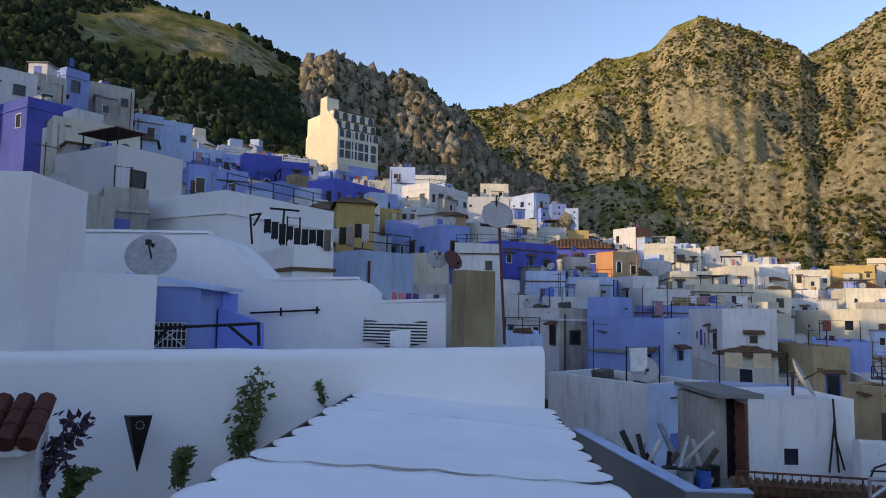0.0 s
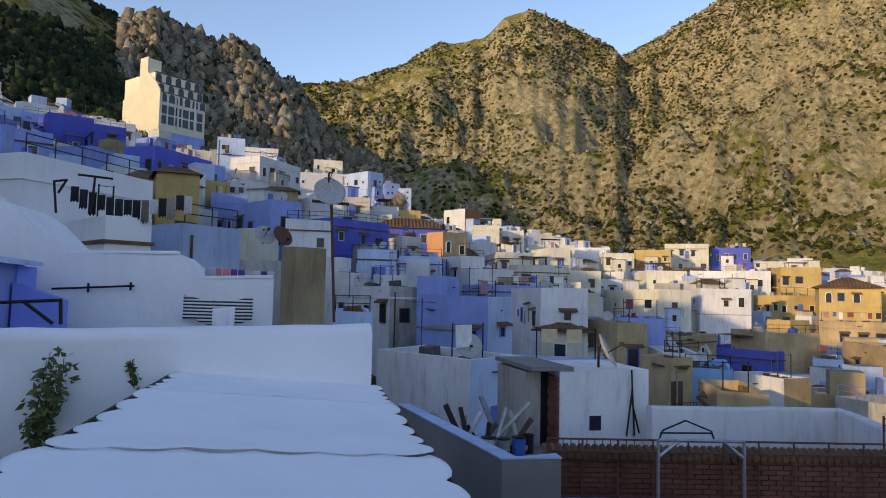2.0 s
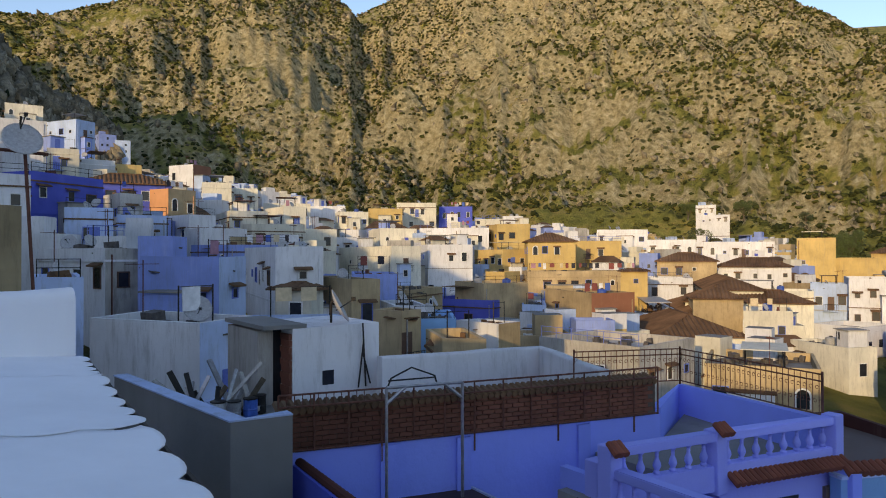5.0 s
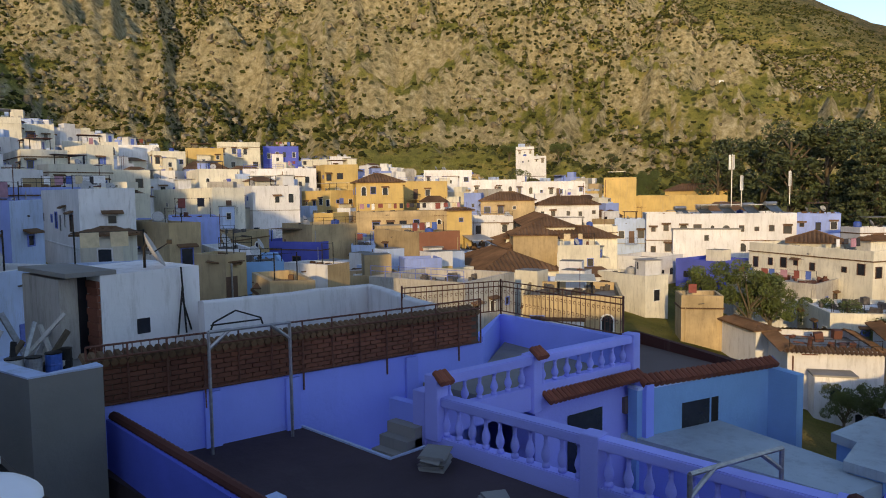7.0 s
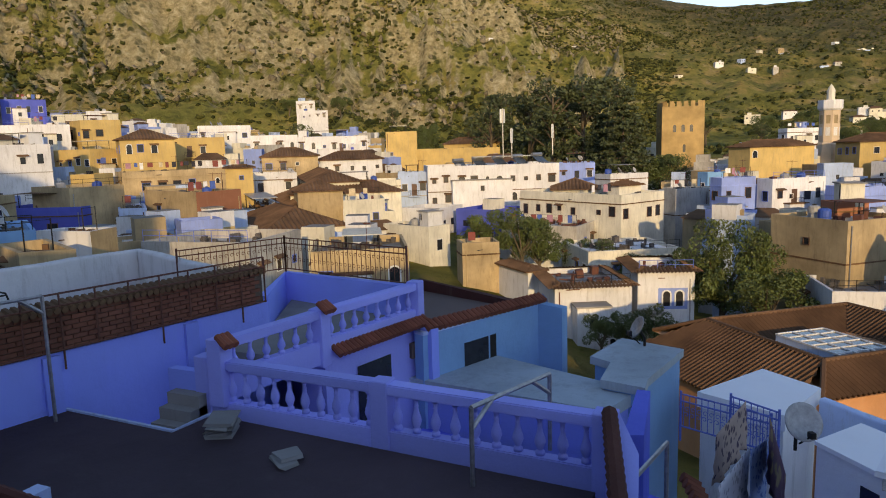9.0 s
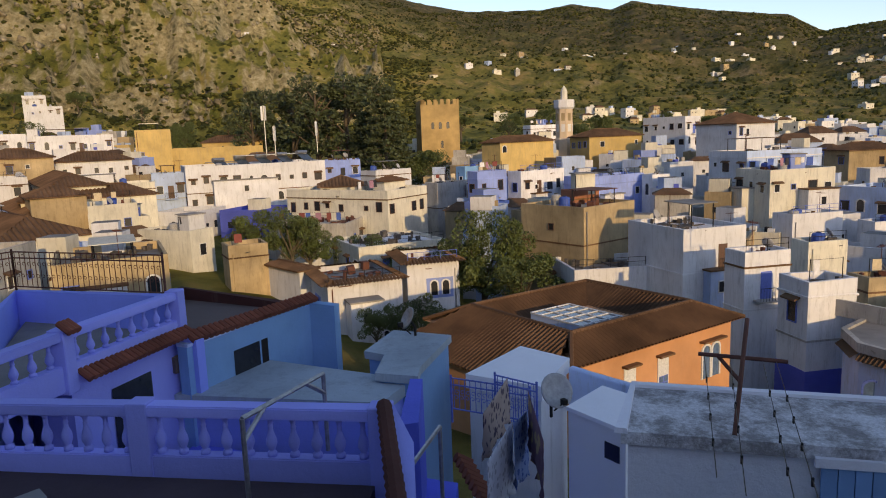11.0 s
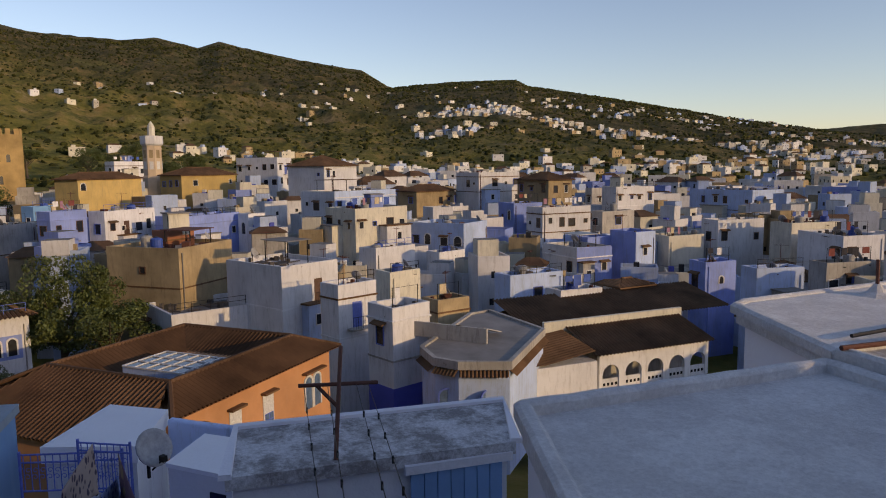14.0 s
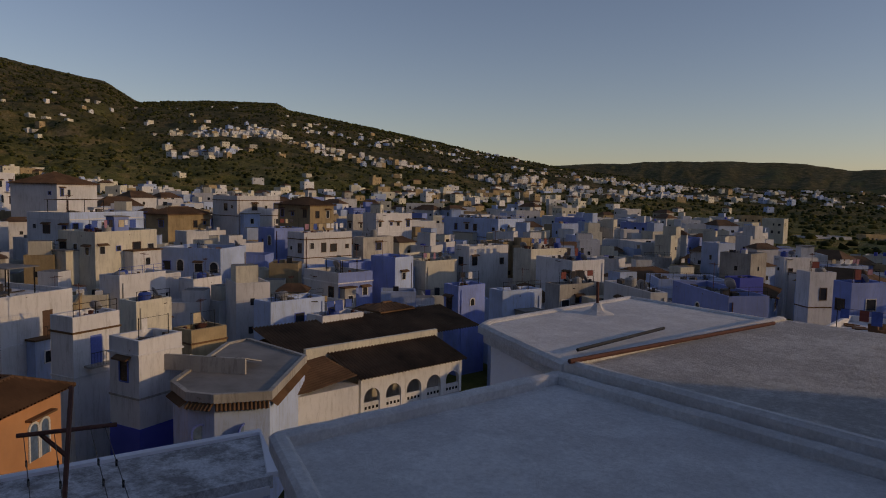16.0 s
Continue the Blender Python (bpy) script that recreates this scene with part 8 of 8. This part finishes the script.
minaret(150.1, -11.5, 12.0, 29.0, 3.6, plaster("pink_plaster", (0.56, 0.44, 0.32), wear=0.2), "eight-sided pinkish mosque minaret with a white gallery")
minaret(88.1, -201.9, 0.0, 14.0, 4.6, MATS["T"], "square tan mosque minaret with a white top", 4)
ob = thing("hill_shrine", pose(649.4, 234.2, ground_at(649.4, 234.2) - .5, 0, 0, 20), "small white shrine with a tower on a bare hill", "shrine")
bm = bmesh.new()
add_box(bm, 0, 0, 0, 16, 7, 5)
part("hall", bm, MATS["W"], ob)
bm = bmesh.new()
add_box(bm, -3.5, 0, 0, -.05, 4, 11)
part("tower", bm, MATS["W"], ob)


HOTEL_CREAM = plaster("hotel_cream_paint", (0.74, 0.69, 0.54), wear=0.2, vary=0.05)


def hotel():
    c = Vector((-29.5, 187.7, 0))
    rot = 40.0
    base, top = 50.0, 75.2
    ob = thing("hotel", pose(c.x, c.y, base, 0, 0, rot), "tall cream hotel with arcaded balconies stepping up the hill", "building")
    w, d = 13.5, 17.0
    H_ = top - base
    tiers = [(0, H_ - 5.6), (1.4, H_ - 2.9), (2.8, H_)]
    z0 = 0
    for k, (back, zt) in enumerate(tiers):
        bm = bmesh.new()
        add_box(bm, .25, back, z0, w, d, zt)
        part("storey", bm, HOTEL_CREAM, ob)
        bm = bmesh.new()
        add_box(bm, .25, back - .25, zt + .003, w + .1, back + .6, zt + .18)
        part("tiled_cornice", bm, TILE_OLD, ob)
        z0 = zt + .002
        n = 5 if k else 6
        # open arches: the dark panes are painted shade of the balconies behind
        for q in range(n):
            arch_panel(ob, 1.65, 2.2, pose(1.3 + q * (w - 2.2) / (n - 1), back - .01, zt - 2.3), FRAME_WHITE, "balcony_arch")
    for row, zz in enumerate((H_ - 11.0, H_ - 13.6)):
        for q in range(6):
            put_window(ob, "w", 1.7, 2.2, pose(1.4 + q * 2.1, -.005, zz))
    for q in range(3):
        bm = bmesh.new()
        add_box(bm, q * 4.9 + .3, -.35, H_ - 14.5, q * 4.9 + .65, -.004, H_ - 5.7)
        part("pilaster", bm, MATS["W"], ob)
    bm = bmesh.new()
    pts = [(-.35, 0), (17.2, 0), (17.2, H_ - 5.5), (9.5, H_ - 3.6), (9.4, H_ + 4.5), (5.8, H_ + 4.5), (5.7, H_ + .4), (2.0, H_ - 2.5), (-.35, H_ - 5.2)]
    v0 = [bm.verts.new((-.05, y, z)) for y, z in pts]
    v1 = [bm.verts.new((.24, y, z)) for y, z in pts]
    bm.faces.new(v0)
    bm.faces.new(v1[::-1])
    for k in range(len(pts)):
        j = (k + 1) % len(pts)
        bm.faces.new((v0[k], v0[j], v1[j], v1[k]))
    part("flank_wall", bm, HOTEL_CREAM, ob, "plain cream flank wall")
    bm = bmesh.new()
    add_box(bm, .25, 5.9, H_ + .004, 3.8, 9.3, H_ + 4.2)
    part("roof_tower", bm, HOTEL_CREAM, ob)
    bm = bmesh.new()
    add_box(bm, .25, -.3, 0, w, -.004, H_ - 15.5)
    part("blue_base", bm, MATS["B"], ob, "pale blue lower wall")


hotel()


# ---- tiled eaves and blue windows of the two-winged white villa ----
def villa_trim():
    for hs in [o for o in scene.objects if o.get("label", "").startswith("white limewashed house") and "tiled eaves" in o.get("label", "")]:
        wall = [c for c in hs.children if c.name.startswith("wall")][0]
        w, d = max(v.co.x for v in wall.data.vertices), max(v.co.y for v in wall.data.vertices)
        h = max(v.co.z for v in wall.data.vertices)
        o = [(0, 0), (w, 0), (w, d), (0, d)]
        for k in range(4):
            a, b = o[k], o[(k + 1) % 4]
            dd = Vector((b[0] - a[0], b[1] - a[1], 0)).normalized()
            out = Vector((dd.y, -dd.x, 0))
            A, B = Vector((*a, h + .15)), Vector((*b, h + .15))
            bm = bmesh.new()
            tile_rows(bm, A + out * .55 - dd * .4 - Vector((0, 0, .3)), B + out * .55 + dd * .4 - Vector((0, 0, .3)), B - out * .5, A - out * .5, .28, .07)
            part("eave_tiles", bm, TILE_OLD, hs)
        wing = "wing" in hs["label"]
        spots = ((w * .62, h - 3.2, 1), (w * .70, h - 6.2, 1), (w * .15, h - 6.3, 0)) if wing else ((w * .40, h - 3.1, 0), (w * .38, h - 6.5, 0), (w * .75, h - 5.8, 2), (w * .66, h - 3.2, 2))
        for u, z, kind in spots:
            bm = bmesh.new()
            s = 1.15 if kind == 1 else .5
            if kind < 2:
                add_box(bm, u - s, -.02, z, u + s, 0, z + 1.7)
                part("blue_panel", bm, MATS["B"], hs)
            for q in ((-.5, .5) if kind == 1 else (0,)):
                arch_panel(hs, .55, 1.2, pose(u + q, -.022, z + .25), FRAME_WHITE)
        for u, z in ((d * .5, h - 3.2), (d * .5, h - 6.6)):
            bm = bmesh.new()
            add_box(bm, -.02, u - 1.1, z, 0, u + 1.1, z + 1.6)
            part("blue_panel", bm, MATS["B"], hs)
            for q in (-.5, .5):
                arch_panel(hs, .55, 1.2, pose(-.022, u + q, z + .2, 0, 0, -90), FRAME_BLUE)


villa_trim()


# ---- masts, sign and small marks ----
def mast(x, y, z, h, panels, label):
    ob = thing("phone_mast", pose(x, y, z), label, "mast")
    bm = bmesh.new()
    add_rod(bm, (0, 0, 0), (0, 0, h), .09, 8)
    part("pole", bm, STEEL, ob)
    for k in range(panels):
        bm = bmesh.new()
        a = k * 2 * math.pi / panels
        add_box(bm, -.15, -.07, 0, .15, .07, 2.1, pose(.3 * math.cos(a), .3 * math.sin(a), h - 2.2, 0, 0, math.degrees(a)))
        part("antenna_panel", bm, FRAME_WHITE, ob)


mast(*(104.23, 36.23, 17.72), 7.5, 3, "white phone mast with panel antennas on a roof")
mast(*(103.71, 34.65, 17.71), 4.5, 2, "white phone mast with panel antennas on a roof")
mast(*(108.39, 29.55, 17.95), 4.8, 2, "white phone mast with panel antennas on a roof")
for k in range(5):
    p = Vector((103.56, 43.57, 16.78)).lerp(Vector((108.67, 32.21, 17.38)), k / 4)
    ob = thing("water_heater", pose(p.x, p.y, p.z - .6, 0, 0, -30), "roof-top solar water heater with a grey tank", "water heater", "roof water heaters")
    bm = bmesh.new()
    add_rod(bm, (-1, 0, 1.3), (1, 0, 1.3), .3, 10)
    part("tank", bm, STEEL, ob)
    bm = bmesh.new()
    vs = add_box(bm, -1, -1.4, .1, 1, 0, .18)
    for v in bm.verts:
        v.co.z += (v.co.y + 1.4) * .65
    part("panel", bm, GLASSY, ob)
ob = thing("sign", pose(*(94.73, 2.59, 14.08), 0, 0, -83), "plain dark sign bars on a blue wall", "sign")
for k in range(5):
    bm = bmesh.new()
    add_box(bm, k * .55, -.06, 0, k * .55 + .38, 0, .75)
    part("sign_bar", bm, FRAME_BROWN, ob)



# ---- trees ----
def leaf_quads(name, centres, radii, per, leaf, material, seed, flat=0.8):
    """A crown: many single leaves in clumps round the given centres."""
    rng = np.random.RandomState(seed)
    cs, rs = np.repeat(np.asarray(centres, float), per, 0), np.repeat(np.asarray(radii, float), per)
    n = len(cs)
    v = rng.normal(size=(n, 3))
    v /= np.linalg.norm(v, axis=1)[:, None]
    p = cs + v * (rs * rng.uniform(.45, 1.05, n) ** .5)[:, None] * np.array([1, 1, flat])
    a, b = rng.normal(size=(n, 3)), rng.normal(size=(n, 3))
    a /= np.linalg.norm(a, axis=1)[:, None]
    b -= a * (a * b).sum(1)[:, None]
    b /= np.linalg.norm(b, axis=1)[:, None]
    s = (leaf * rng.uniform(.5, 1.4, n))[:, None]
    co = np.stack([p - a * s, p - b * s * .55, p + a * s, p + b * s * .55], 1).reshape(-1, 3)
    me = bpy.data.meshes.new(name)
    me.vertices.add(len(co))
    me.vertices.foreach_set("co", co.ravel())
    me.loops.add(4 * n)
    me.loops.foreach_set("vertex_index", np.arange(4 * n, dtype=np.int32))
    me.polygons.add(n)
    me.polygons.foreach_set("loop_start", np.arange(0, 4 * n, 4, dtype=np.int32))
    me.update(calc_edges=True)
    me.materials.append(material)
    return me


def tree_parts(kind, seed):
    """Trunk with limbs, and crown, of a tree 1 m high in proportion."""
    rng = random.Random(seed)
    bm = bmesh.new()
    cs, rs = [], []
    if kind == "broad":
        add_rod(bm, (0, 0, 0), (.02, .01, .45), .035, 8, .022)
        for k in range(9):
            a = k * 2.4 + rng.uniform(-.4, .4)
            z0 = rng.uniform(.22, .45)
            tip = Vector((math.cos(a) * rng.uniform(.12, .32), math.sin(a) * rng.uniform(.12, .32), rng.uniform(.5, .9)))
            add_rod(bm, (.01, 0, z0), tip, .014, 5, .004)
            cs.append(tip)
            rs.append(rng.uniform(.09, .17))
            for q in range(2):
                cs.append(tip + Vector((rng.uniform(-.16, .16), rng.uniform(-.16, .16), rng.uniform(-.12, .1))))
                rs.append(rng.uniform(.06, .13))
        me = leaf_quads("crown", cs, rs, 420, .0125, LEAF, seed)
    elif kind == "tall":
        add_rod(bm, (0, 0, 0), (.01, .01, .85), .022, 8, .006)
        for k in range(16):
            z0 = rng.uniform(.3, .85)
            a = k * 2.4
            r = rng.uniform(.08, .24) * (1.15 - z0 * .6)
            tip = Vector((math.cos(a) * r, math.sin(a) * r, z0 + rng.uniform(.05, .15)))
            add_rod(bm, (0, 0, z0 - .05), tip, .008, 5, .003)
            cs.append(tip)
            rs.append(rng.uniform(.05, .11))
        me = leaf_quads("crown", cs, rs, 170, .014, LEAF_DARK, seed)
    else:
        add_rod(bm, (0, 0, 0), (0, 0, .97), .02, 8, .003)
        for lev in range(15):
            z = .14 + lev * .058
            r = .27 * (1 - z) ** .75 + .015
            for k in range(7):
                a = k * .9 + lev * .7 + rng.uniform(-.2, .2)
                tip = Vector((math.cos(a) * r, math.sin(a) * r, z - .02 + rng.uniform(-.01, .02)))
                add_rod(bm, (0, 0, z), tip, .005, 4, .002)
                for q in (.5, .8, 1.0):
                    cs.append(Vector((0, 0, z)).lerp(tip, q))
                    rs.append(.03 + .02 * (1 - z))
        me = leaf_quads("crown", cs, rs, 26, .014, LEAF_DARK, seed, .5)
    return finish(bm, "trunk", BARK), me


_trees = {}


def tree(x, y, height, kind="broad", seed=0, base=None, spread=1.0):
    key = (kind, seed % 4)
    if key not in _trees:
        _trees[key] = tree_parts(kind, 40 + seed % 4)
    names = {"broad": ("broadleaf_tree", "green broadleaf tree standing among the houses"), "tall": ("eucalyptus_tree", "tall dark eucalyptus tree in the fort garden"), "fir": ("conifer_tree", "dark tiered conifer tree in the fort garden")}
    z = ground_at(x, y) - .3 if base is None else base
    ob = thing(names[kind][0], pose(x, y, z, 0, 0, seed * 77 % 360), names[kind][1], "tree", kind + " trees")
    s = pose(0, 0, 0) @ Matrix.Diagonal((height * spread, height * spread, height, 1))
    part("trunk", _trees[key][0], None, ob, m=s)
    tagged(part("crown", _trees[key][1], None, ob, m=s), kind="stuff")


for k, (t_x, t_y, hgt, kd, sp) in enumerate((
        (138.6, 24.0, 24, "fir", 1.0), (150, 34, 27, "tall", 1.3), (147, 40, 25, "tall", 1.3), (156, 48, 24, "tall", 1.4), (160, 30, 26, "tall", 1.2), (144, 29, 19, "fir", 1.1), (165, 42, 22, "tall", 1.3), (150, 55, 20, "tall", 1.3), (170, 60, 22, "tall", 1.3), (142, 17, 12, "broad", 1.1), (146, 22, 10, "broad", 1.2),
        (60.5, 2.4, 11, "broad", .85), (62.0, 5.5, 8, "broad", 1.0), (59, -.5, 8, "broad", 1.2), (71.8, 23.0, 8, "broad", 1.0), (72, 27.5, 7, "broad", 1.1), (74, 21.7, 7, "broad", 1.0), (75, 17, 7, "broad", 1.1), (72, 13, 7, "broad", 1.1), (51.0, 8.2, 4.6, "broad", .8), (50.8, 6.2, 5.0, "broad", .8), (49.5, 10.0, 4, "broad", .8), (56, -3.5, 4, "broad", 1.3), (70, 9, 7, "broad", 1.2),
        (-42, 182, 13, "broad", 1.0), (-36, 178, 12, "broad", 1.0), (-26, 170, 9, "broad", 1.0), (-47, 184, 12, "broad", 1.1), (-6, 104, 7, "broad", 1.4), (22.5, 33, 3.5, "broad", 1.3), (68, -60, 5, "broad", 1.2))):
    tree(t_x, t_y, hgt, kd, k, None, sp)

rng = random.Random(8)
for k in range(70):
    az, r = rng.uniform(50, 108), rng.uniform(170, 420)
    if 82 < az and r < 200:
        continue
    x, y = r * math.sin(radians(az)), r * math.cos(radians(az))
    tree(x, y, rng.uniform(7, 15), rng.choice(("broad", "broad", "tall")), k, None, rng.uniform(.9, 1.3))

# ---- scrub, woods and rocks on the slopes ----
def clumps(name, a, b, c):
    """Leaf or stone clumps, each of its own tone."""
    m, t, p = nodes_of(name)
    g = t.nodes.new("ShaderNodeNewGeometry")
    n = noise_node(t, 0.9, 6, 0.7, g.outputs["Position"])
    base = ramp(t, g.outputs["Random Per Island"], [(0.0, a), (0.6, b), (1.0, c)])
    t.links.new(mix(t, 1.0, base, ramp(t, n.outputs["Fac"], [(0.35, (0.45, 0.45, 0.45)), (0.62, (1, 1, 1))]), "MULTIPLY"), p.inputs["Base Color"])
    p.inputs["Roughness"].default_value, p.inputs["Specular IOR Level"].default_value = 0.95, 0.1
    return m


SCRUB = clumps("olive_scrub", (0.026, 0.032, 0.010), (0.062, 0.070, 0.020), (0.13, 0.125, 0.036))
PINE = clumps("pine_woods", (0.016, 0.024, 0.012), (0.034, 0.048, 0.020), (0.075, 0.082, 0.032))
ROCK = clumps("pale_limestone", (0.15, 0.125, 0.085), (0.29, 0.245, 0.17), (0.40, 0.35, 0.26))
scrub("mountain_scrub", 95000, (-5, 84), (310, 1180), 1.55, 0.02, SCRUB, "dark green scrub bushes dotted over the rocky mountain", "scrub", 11, .7)
scrub("mountain_rocks", 26000, (4, 80), (400, 1160), 1.25, 0.02, ROCK, "pale limestone outcrops on the mountain side", "rocks", 21, 1.0, 0.8, 1.2)
scrub("crag_rocks", 13000, (-12, 10), (308, 414), 1.15, -0.05, ROCK, "jagged pale limestone crag above the town", "rocks", 22, 1.6, 0.9, 1.6)
scrub("crag_scrub", 3500, (-13, 11), (306, 416), 0.9, 0.02, SCRUB, "dark scrub in the clefts of the crag", "scrub", 23, .9)
scrub("wooded_hillside", 26000, (-45, 3), (205, 440), 1.35, 0.10, PINE, "dark pine woods and scrub on the near hillside", "woods", 12, 1.5, 0.65, 0.8)
scrub("valley_scrub", 60000, (58, 168), (255, 2300), 1.7, -0.02, SCRUB, "olive groves and bushes over the far valley slopes", "scrub", 13)
